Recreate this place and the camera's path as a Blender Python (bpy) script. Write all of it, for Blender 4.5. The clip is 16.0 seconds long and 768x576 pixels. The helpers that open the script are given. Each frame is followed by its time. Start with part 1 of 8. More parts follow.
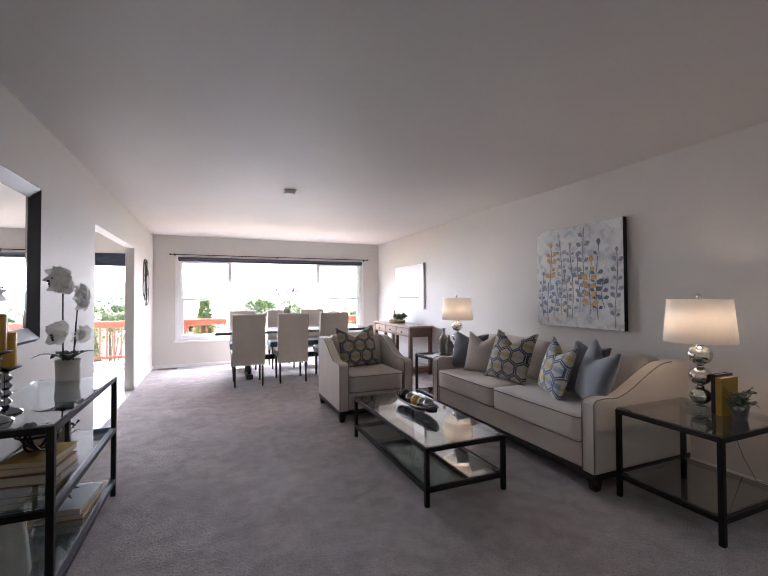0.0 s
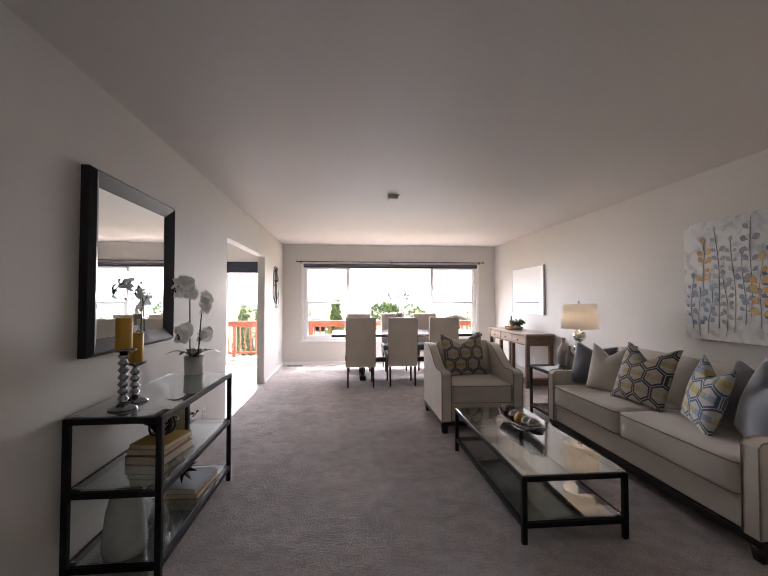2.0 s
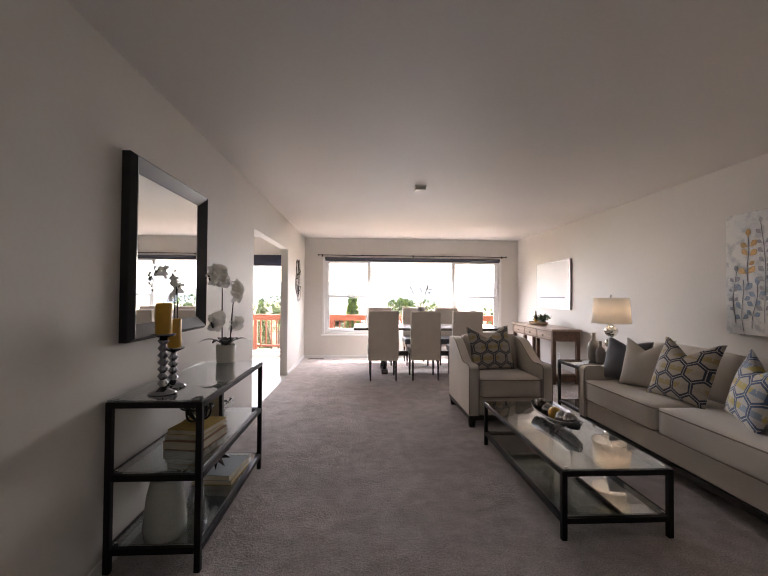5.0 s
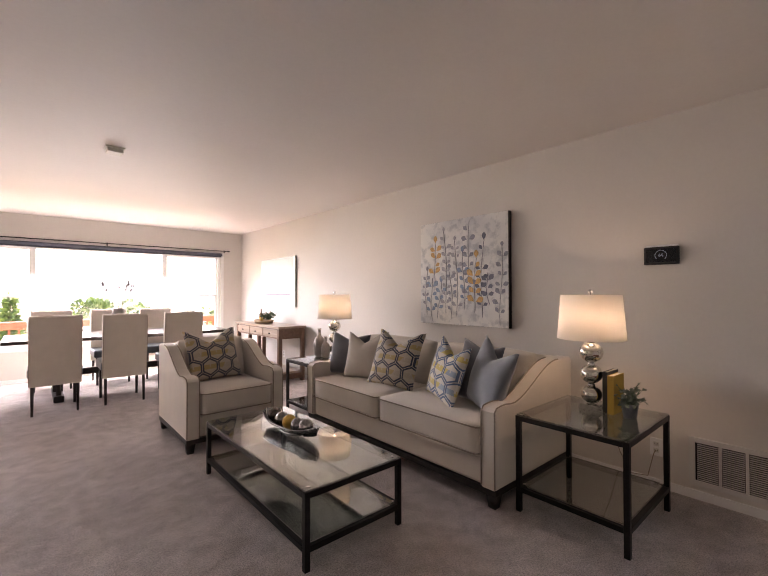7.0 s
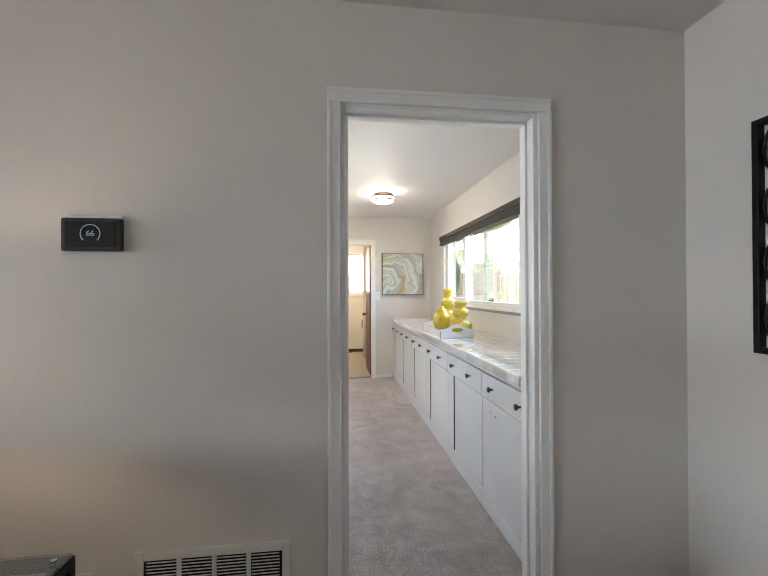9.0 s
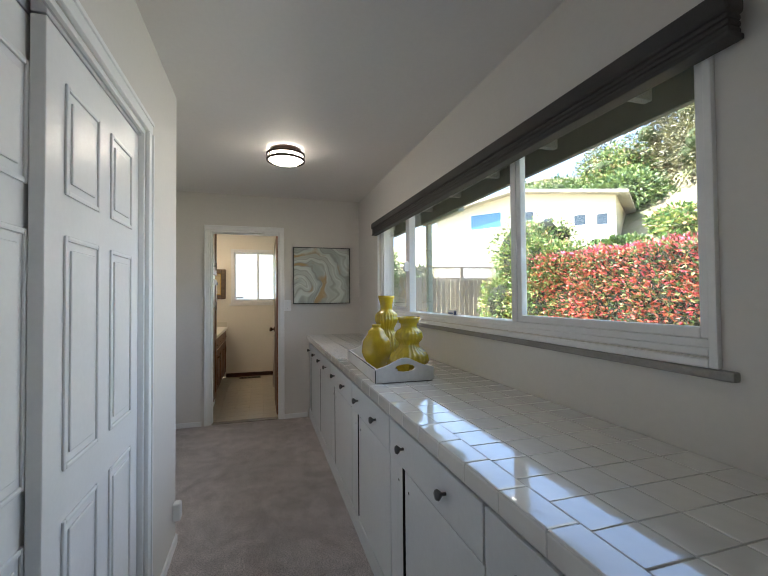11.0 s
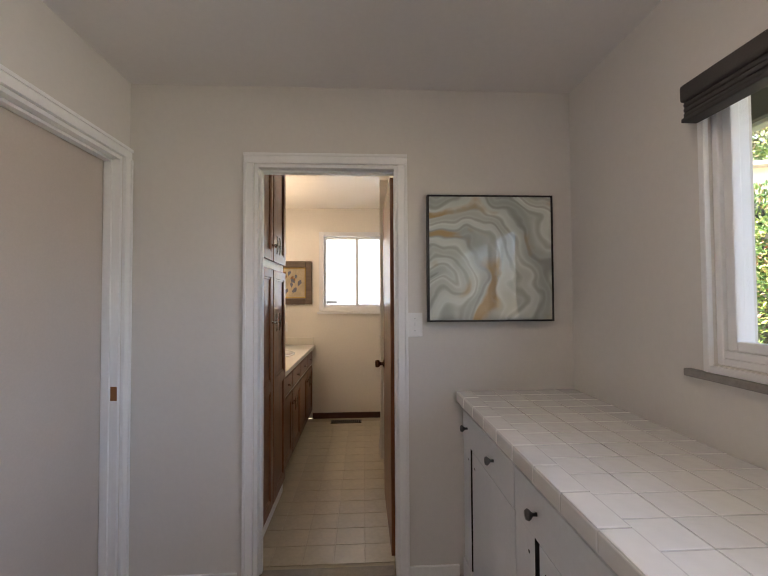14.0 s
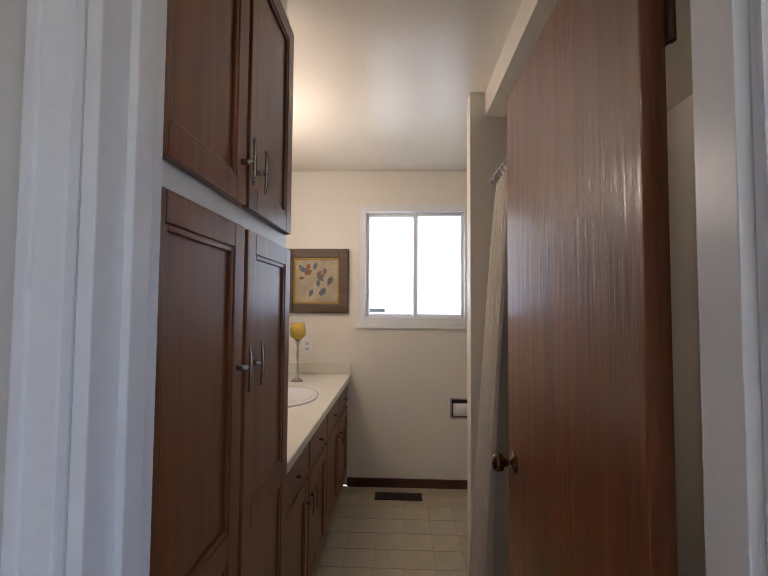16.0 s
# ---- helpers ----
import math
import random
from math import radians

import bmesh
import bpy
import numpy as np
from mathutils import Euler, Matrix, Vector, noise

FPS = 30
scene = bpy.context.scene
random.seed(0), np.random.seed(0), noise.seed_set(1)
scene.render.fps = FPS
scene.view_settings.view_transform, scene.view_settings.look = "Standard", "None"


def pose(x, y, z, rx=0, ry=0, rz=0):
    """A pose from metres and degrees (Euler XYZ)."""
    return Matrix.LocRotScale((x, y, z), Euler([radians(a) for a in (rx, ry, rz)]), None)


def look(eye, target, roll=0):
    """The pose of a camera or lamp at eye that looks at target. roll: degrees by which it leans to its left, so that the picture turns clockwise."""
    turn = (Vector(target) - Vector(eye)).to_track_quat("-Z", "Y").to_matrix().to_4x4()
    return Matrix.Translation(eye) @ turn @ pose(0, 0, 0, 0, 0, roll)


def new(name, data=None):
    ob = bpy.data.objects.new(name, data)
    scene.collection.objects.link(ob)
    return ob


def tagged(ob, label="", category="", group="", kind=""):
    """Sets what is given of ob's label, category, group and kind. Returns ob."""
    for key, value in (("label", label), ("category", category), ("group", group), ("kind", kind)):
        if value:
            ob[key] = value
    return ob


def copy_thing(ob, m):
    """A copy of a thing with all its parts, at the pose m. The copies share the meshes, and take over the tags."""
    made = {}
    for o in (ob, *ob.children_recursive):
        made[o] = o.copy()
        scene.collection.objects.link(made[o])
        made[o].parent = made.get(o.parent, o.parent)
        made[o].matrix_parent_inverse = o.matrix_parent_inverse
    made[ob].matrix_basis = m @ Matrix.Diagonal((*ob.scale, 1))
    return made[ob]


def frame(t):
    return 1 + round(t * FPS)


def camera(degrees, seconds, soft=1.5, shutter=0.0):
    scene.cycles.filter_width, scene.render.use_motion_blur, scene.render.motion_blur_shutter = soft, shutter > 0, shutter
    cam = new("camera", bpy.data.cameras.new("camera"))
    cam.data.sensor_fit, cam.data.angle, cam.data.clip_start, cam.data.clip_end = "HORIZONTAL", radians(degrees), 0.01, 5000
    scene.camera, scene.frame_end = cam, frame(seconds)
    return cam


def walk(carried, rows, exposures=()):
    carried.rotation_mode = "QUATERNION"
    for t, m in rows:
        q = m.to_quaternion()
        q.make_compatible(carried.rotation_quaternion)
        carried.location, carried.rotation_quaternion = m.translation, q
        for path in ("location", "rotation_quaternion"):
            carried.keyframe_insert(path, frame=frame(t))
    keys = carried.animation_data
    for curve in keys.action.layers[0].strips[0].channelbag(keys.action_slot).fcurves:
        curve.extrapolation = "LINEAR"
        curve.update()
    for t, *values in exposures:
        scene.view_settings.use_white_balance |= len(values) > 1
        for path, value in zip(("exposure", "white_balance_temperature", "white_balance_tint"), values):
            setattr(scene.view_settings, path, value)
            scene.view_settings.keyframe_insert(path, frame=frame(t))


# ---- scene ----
cam = camera(87.1, 16.0, soft=1.1)
PATH = [
    (0, (0.1, 0.364, 1.293), (0.871, 2.209, 1.332), -0.3),
    (0.5, (0.145, 0.568, 1.307), (0.938, 2.404, 1.347), 0.1),
    (1, (0.188, 0.638, 1.308), (0.868, 2.518, 1.349), 0.0),
    (1.5, (0.255, 0.55, 1.303), (0.706, 2.497, 1.355), -0.0),
    (2, (0.347, 0.436, 1.315), (0.528, 2.428, 1.371), 0.0),
    (2.5, (0.428, 0.385, 1.331), (0.35, 2.383, 1.391), 0.1),
    (3, (0.494, 0.316, 1.309), (0.245, 2.3, 1.364), 0.2),
    (3.2, (0.513, 0.287, 1.295), (0.211, 2.263, 1.348), 0.3),
    (5.3, (0.188, 0.557, 1.272), (0.446, 2.54, 1.305), 0.5),
    (5.5, (0.16, 0.614, 1.273), (0.531, 2.579, 1.306), 0.5),
    (6, (0.086, 0.758, 1.28), (0.718, 2.655, 1.306), 0.4),
    (6.5, (0.126, 0.845, 1.271), (1.058, 2.615, 1.296), 0.2),
    (7, (0.34, 0.928, 1.272), (1.657, 2.433, 1.299), -0.1),
    (7.5, (0.634, 0.971, 1.247), (2.331, 2.028, 1.275), -0.3),
    (8, (1.024, 1.012, 1.273), (2.964, 1.496, 1.297), -0.3),
    (8.5, (1.453, 0.946, 1.303), (3.452, 1.014, 1.32), -0.3),
    (9, (1.891, 0.875, 1.314), (3.875, 0.626, 1.328), -0.2),
    (9.5, (2.337, 0.755, 1.345), (4.277, 0.27, 1.35), -0.3),
    (9.7, (2.5, 0.695, 1.355), (4.424, 0.145, 1.358), -0.4),
    (11.8, (3.984, 0.442, 1.304), (5.899, -0.133, 1.362), -0.4),
    (12, (4.145, 0.429, 1.304), (6.071, -0.107, 1.361), -0.3),
    (12.5, (4.584, 0.376, 1.315), (6.536, -0.057, 1.375), -0.4),
    (13, (5.048, 0.411, 1.322), (7.021, 0.092, 1.387), -0.3),
    (13.5, (5.507, 0.423, 1.337), (7.495, 0.215, 1.4), -0.3),
    (14, (5.965, 0.465, 1.364), (7.962, 0.36, 1.419), -0.3),
    (14.5, (6.422, 0.541, 1.371), (8.421, 0.509, 1.43), -0.3),
    (15, (6.866, 0.574, 1.381), (8.865, 0.597, 1.442), -0.3),
    (15.5, (7.236, 0.652, 1.396), (9.234, 0.704, 1.461), 0.0),
    (16, (7.562, 0.65, 1.368), (9.558, 0.73, 1.455), 0.4),
]
EXPO = [
    (0.0, 3.3, 6150, 20), (1.5, 3.15, 6600, 20), (2.5, 2.85, 6800, 20), (3.2, 2.7, 6900, 20), (5.3, 3.0, 7100, 22), (6.5, 3.35, 7400, 28),
    (7.5, 3.85, 7500, 28), (8.0, 4.05, 7300, 24), (8.5, 4.15, 6600, 16), (9.0, 4.0, 6200, 11), (9.7, 3.7, 5800, 8), (11.8, 1.95, 6300, 11),
    (13.5, 2.3, 6600, 20), (14.3, 2.7, 6300, 18), (15.0, 2.65, 5800, 16), (15.5, 2.6, 5600, 15), (16.0, 2.45, 5600, 18),
]
walk(cam, [(t, look(eye, target, roll)) for t, eye, target, roll in PATH], EXPO)

# ---- world and sun ----
SUN_EL, SUN_AZ = 50.0, 16.0          # degrees; azimuth from +y towards +x
world = bpy.data.worlds.new("sky")
scene.world = world
world.use_nodes = True
wn, wl = world.node_tree.nodes, world.node_tree.links
wn.clear()
sky = wn.new("ShaderNodeTexSky")
sky.sky_type, sky.sun_disc = "NISHITA", False
sky.sun_elevation, sky.sun_rotation = radians(SUN_EL), radians(SUN_AZ)
sky.air_density, sky.dust_density, sky.ozone_density = 1.0, 2.0, 1.0
bgn = wn.new("ShaderNodeBackground")
bgn.inputs["Strength"].default_value = 0.15
wout = wn.new("ShaderNodeOutputWorld")
wl.new(sky.outputs[0], bgn.inputs[0])
wl.new(bgn.outputs[0], wout.inputs[0])
sun = new("sun", bpy.data.lights.new("sun", "SUN"))
sun.data.energy, sun.data.angle, sun.data.color = 5.0, radians(0.53), (1.0, 0.95, 0.88)
sd = Vector((math.sin(radians(SUN_AZ)) * math.cos(radians(SUN_EL)), math.cos(radians(SUN_AZ)) * math.cos(radians(SUN_EL)), math.sin(radians(SUN_EL))))
sun.matrix_world = look(sd * 40, (0, 0, 0))


def lamp(name, x, y, z, watts, colour, radius=0.04):
    ob = new(name, bpy.data.lights.new(name, "POINT"))
    ob.data.energy, ob.data.color, ob.data.shadow_soft_size = watts, colour, radius
    ob.location = (x, y, z)
    return ob


def sky_area(name, x, y, z, sx, sz, watts, face, drop=0.55):
    """Sky light that enters by a window's opening; face: +1 sends it to -y, -1 to +y."""
    ob = new(name, bpy.data.lights.new(name, "AREA"))
    ob.data.shape, ob.data.size, ob.data.size_y, ob.data.energy = "RECTANGLE", sx, sz, watts
    ob.data.color = (0.88, 0.94, 1.0)
    ob.matrix_world = look((x, y, z), (x, y - face, z - drop))
    return ob


WARM = (1.0, 0.76, 0.54)
lamp("table_lamp_bulb_near", 2.93, 1.96, 1.13, 0.33, WARM, 0.03)
lamp("table_lamp_bulb_far", 2.90, 4.69, 1.13, 0.30, WARM, 0.03)
lamp("vanity_bulb", 9.6, 1.42, 2.0, 2.3, (1.0, 0.80, 0.57), 0.12)
lamp("hall_bulb", 6.50, 0.305, 2.315, 0.35, (1.0, 0.80, 0.55), 0.08)
sky_area("daylight_picture_window", 1.26, 8.70, 1.60, 2.7, 0.72, 15.5, 1, 1.2).data.spread = radians(145)
sky_area("daylight_sliding_door", -2.08, 8.70, 1.1, 1.6, 1.5, 4.6, 1, 0.6)
sky_area("daylight_hall_window", 5.64, -0.60, 1.70, 2.85, 0.42, 1.7, -1, 0.3).data.spread = radians(115)

# ---- materials ----


def nodes_of(name):
    m = bpy.data.materials.new(name)
    m.use_nodes = True
    nt = m.node_tree
    return m, nt.nodes, nt.links, nt.nodes["Principled BSDF"]


def noise_tex(n, l, scale, detail=3.0, coord="Object", rough=0.55):
    tc = n.new("ShaderNodeTexCoord")
    t = n.new("ShaderNodeTexNoise")
    t.inputs["Scale"].default_value, t.inputs["Detail"].default_value, t.inputs["Roughness"].default_value = scale, detail, rough
    l.new(tc.outputs[coord], t.inputs["Vector"])
    return t


def ramp(n, l, src, stops):
    r = n.new("ShaderNodeValToRGB")
    e = r.color_ramp.elements
    e[0].position, e[0].color = stops[0][0], (*stops[0][1], 1)
    e[1].position, e[1].color = stops[-1][0], (*stops[-1][1], 1)
    for p, c in stops[1:-1]:
        k = e.new(p)
        k.color = (*c, 1)
    l.new(src, r.inputs["Fac"])
    return r


def mixc(n, l, a, b, fac, mode="MIX"):
    m = n.new("ShaderNodeMix")
    m.data_type, m.blend_type = "RGBA", mode
    for sock, v in ((m.inputs[6], a), (m.inputs[7], b), (m.inputs[0], fac)):
        if isinstance(v, bpy.types.NodeSocket):
            l.new(v, sock)
        elif isinstance(v, (int, float)):
            sock.default_value = v
        else:
            sock.default_value = (*v, 1)
    return m.outputs[2]


def bumped(n, l, bsdf, height, strength, dist):
    b = n.new("ShaderNodeBump")
    b.inputs["Strength"].default_value, b.inputs["Distance"].default_value = strength, dist
    l.new(height, b.inputs["Height"])
    l.new(b.outputs[0], bsdf.inputs["Normal"])


def shade(c, k):
    return tuple(min(1.0, v * k) for v in c)


def pbr(name, col, rough=0.5, metal=0.0, var=0.08, scale=6.0, fine=120.0, bump=0.0, bscale=150.0, bdist=0.001, sheen=0.0, random_tone=0.0, coat=0.0):
    """A surface with tone variation at a large and a fine scale, and fine relief."""
    m, n, l, b = nodes_of(name)
    big, small = noise_tex(n, l, scale), noise_tex(n, l, fine, 2.0)
    c1 = ramp(n, l, big.outputs["Fac"], [(0.3, shade(col, 1 - var)), (0.7, shade(col, 1 + var * 0.7))])
    c2 = ramp(n, l, small.outputs["Fac"], [(0.3, shade((1, 1, 1), 1 - var)), (0.7, (1, 1, 1))])
    c = mixc(n, l, c1.outputs[0], c2.outputs[0], 1.0, "MULTIPLY")
    if random_tone:
        oi = n.new("ShaderNodeObjectInfo")
        r = ramp(n, l, oi.outputs["Random"], [(0.0, shade((1, 1, 1), 1 - random_tone)), (1.0, (1, 1, 1))])
        c = mixc(n, l, c, r.outputs[0], 1.0, "MULTIPLY")
    l.new(c, b.inputs["Base Color"])
    rr = n.new("ShaderNodeMapRange")
    rr.inputs["To Min"].default_value, rr.inputs["To Max"].default_value = max(0.0, rough - 0.06), min(1.0, rough + 0.06)
    l.new(big.outputs["Fac"], rr.inputs["Value"])
    l.new(rr.outputs[0], b.inputs["Roughness"])
    b.inputs["Metallic"].default_value = metal
    b.inputs["Sheen Weight"].default_value = sheen
    b.inputs["Coat Weight"].default_value = coat
    if bump:
        bt = noise_tex(n, l, bscale, 3.0)
        bumped(n, l, b, bt.outputs["Fac"], bump, bdist)
    return m


def glass_mat(name, tint=(1, 1, 1), gain=1.0, rough=0.0):
    """Thin clear glass: passes light straight, reflects by Fresnel."""
    m = bpy.data.materials.new(name)
    m.use_nodes = True
    n, l = m.node_tree.nodes, m.node_tree.links
    n.clear()
    tr, gl, mx, lw, pw, ma, out = (n.new("ShaderNode" + k) for k in ("BsdfTransparent", "BsdfGlossy", "MixShader", "LayerWeight", "Math", "Math", "OutputMaterial"))
    tr.inputs[0].default_value = (*tint, 1)
    gl.inputs["Roughness"].default_value = rough
    lw.inputs["Blend"].default_value = 0.5
    pw.operation, ma.operation, ma.use_clamp = "POWER", "MULTIPLY_ADD", True
    pw.inputs[1].default_value = 4.0 / gain
    ma.inputs[1].default_value, ma.inputs[2].default_value = 0.9, 0.045 * gain
    l.new(lw.outputs["Facing"], pw.inputs[0])
    l.new(pw.outputs[0], ma.inputs[0])
    l.new(ma.outputs[0], mx.inputs[0])
    l.new(tr.outputs[0], mx.inputs[1])
    l.new(gl.outputs[0], mx.inputs[2])
    l.new(mx.outputs[0], out.inputs[0])
    return m


def emit_mat(name, col, strength, base=(0.8, 0.8, 0.8)):
    m, n, l, b = nodes_of(name)
    b.inputs["Base Color"].default_value = (*base, 1)
    b.inputs["Emission Color"].default_value = (*col, 1)
    b.inputs["Emission Strength"].default_value = strength
    b.inputs["Roughness"].default_value = 0.5
    return m


def wood_mat(name, dark, light, rough=0.4, axis=0, grain=14.0, bump=0.15, random_tone=0.0, coat=0.0):
    m, n, l, b = nodes_of(name)
    tc = n.new("ShaderNodeTexCoord")
    mp = n.new("ShaderNodeMapping")
    sc = [grain, grain, grain]
    sc[axis] = grain * 0.06
    mp.inputs["Scale"].default_value = sc
    l.new(tc.outputs["Object"], mp.inputs["Vector"])
    t1 = n.new("ShaderNodeTexNoise")
    t1.inputs["Scale"].default_value, t1.inputs["Detail"].default_value, t1.inputs["Distortion"].default_value = 1.6, 6.0, 1.2
    t2 = n.new("ShaderNodeTexNoise")
    t2.inputs["Scale"].default_value, t2.inputs["Detail"].default_value = 9.0, 4.0
    l.new(mp.outputs[0], t1.inputs["Vector"])
    l.new(mp.outputs[0], t2.inputs["Vector"])
    c1 = ramp(n, l, t1.outputs["Fac"], [(0.25, dark), (0.75, light)])
    c2 = ramp(n, l, t2.outputs["Fac"], [(0.3, (0.78, 0.76, 0.74)), (0.6, (1, 1, 1))])
    c = mixc(n, l, c1.outputs[0], c2.outputs[0], 1.0, "MULTIPLY")
    if random_tone:
        oi = n.new("ShaderNodeObjectInfo")
        r = ramp(n, l, oi.outputs["Random"], [(0.0, shade((1, 1, 1), 1 - random_tone)), (1.0, (1, 1, 1))])
        c = mixc(n, l, c, r.outputs[0], 1.0, "MULTIPLY")
    l.new(c, b.inputs["Base Color"])
    b.inputs["Roughness"].default_value = rough
    b.inputs["Coat Weight"].default_value = coat
    b.inputs["Coat Roughness"].default_value = 0.15
    bumped(n, l, b, t2.outputs["Fac"], bump, 0.001)
    return m


def carpet_mat(name, col):
    m, n, l, b = nodes_of(name)
    a, f, g = noise_tex(n, l, 1.7, 4.0), noise_tex(n, l, 130.0, 3.0, rough=0.75), noise_tex(n, l, 9.0, 6.0, rough=0.7)
    k = noise_tex(n, l, 4.5, 5.0, rough=0.62)
    k.inputs["Distortion"].default_value = 1.2
    c1 = ramp(n, l, a.outputs["Fac"], [(0.35, shade(col, 0.90)), (0.65, shade(col, 1.10))])
    c2 = ramp(n, l, g.outputs["Fac"], [(0.40, (0.82, 0.81, 0.80)), (0.58, (1, 1, 1))])
    c3 = ramp(n, l, f.outputs["Fac"], [(0.36, (0.50, 0.49, 0.49)), (0.58, (1, 1, 1))])
    c4 = ramp(n, l, k.outputs["Fac"], [(0.40, (0.86, 0.85, 0.85)), (0.56, (1, 1, 1))])
    c = mixc(n, l, mixc(n, l, c1.outputs[0], c2.outputs[0], 1.0, "MULTIPLY"), mixc(n, l, c3.outputs[0], c4.outputs[0], 1.0, "MULTIPLY"), 1.0, "MULTIPLY")
    l.new(c, b.inputs["Base Color"])
    b.inputs["Roughness"].default_value = 0.95
    b.inputs["Sheen Weight"].default_value = 0.25
    tuft = noise_tex(n, l, 60.0, 4.0, rough=0.7)
    add = n.new("ShaderNodeMath")
    add.operation = "MULTIPLY_ADD"
    l.new(g.outputs["Fac"], add.inputs[0])
    add.inputs[1].default_value = 1.5
    l.new(tuft.outputs["Fac"], add.inputs[2])
    bumped(n, l, b, add.outputs[0], 1.0, 0.032)
    return m


def wall_mat(name, col, rough=0.62):
    return pbr(name, col, rough, var=0.025, scale=1.2, fine=45.0, bump=0.12, bscale=70.0, bdist=0.0015)


M_WALL = wall_mat("wall_paint", (0.70, 0.67, 0.63))
M_CEIL = wall_mat("ceiling_paint", (0.77, 0.74, 0.715), 0.6)
M_BATHWALL = wall_mat("bath_paint", (0.82, 0.775, 0.69), 0.38)
M_TRIM = pbr("white_trim_enamel", (0.85, 0.85, 0.845), 0.32, var=0.03, scale=3, fine=60)
M_CARPET = carpet_mat("carpet_pile", (0.84, 0.75, 0.73))
M_OAK = wood_mat("entry_wood", (0.11, 0.026, 0.010), (0.25, 0.068, 0.028), 0.38, axis=0, grain=9, random_tone=0.35, coat=0.3)
M_DARKTRIM = wood_mat("dark_wood_trim", (0.05, 0.018, 0.011), (0.10, 0.038, 0.024), 0.35, axis=1)
M_GLASS = glass_mat("window_glass")
M_VINYL = pbr("white_vinyl_frame", (0.82, 0.82, 0.82), 0.35, var=0.02)
M_METAL = pbr("bronze_metal", (0.020, 0.017, 0.016), 0.42, 0.6, var=0.2, scale=18, bump=0.08, bscale=60)
M_BLACK = pbr("black_satin", (0.018, 0.017, 0.017), 0.4, var=0.15)
M_CHROME = pbr("polished_chrome", (0.75, 0.75, 0.76), 0.08, 1.0, var=0.03)
M_MIRROR = pbr("mirror_silver", (0.86, 0.88, 0.88), 0.0, 1.0, var=0.0)
M_MIRROR.node_tree.nodes["Principled BSDF"].inputs["Roughness"].default_value = 0.0
for lk in list(M_MIRROR.node_tree.links):
    if lk.to_socket.name == "Roughness":
        M_MIRROR.node_tree.links.remove(lk)
M_FABRIC = pbr("cream_upholstery", (0.68, 0.62, 0.545), 0.9, var=0.06, scale=4, fine=420, bump=0.5, bscale=420, bdist=0.0016, sheen=0.3)
M_PIPING = pbr("upholstery_piping", (0.30, 0.25, 0.20), 0.85, var=0.06, bump=0.2, bscale=500)
M_SHELFGLASS = glass_mat("table_glass", (0.74, 0.79, 0.78), 1.7)

# ---- mesh helpers ----


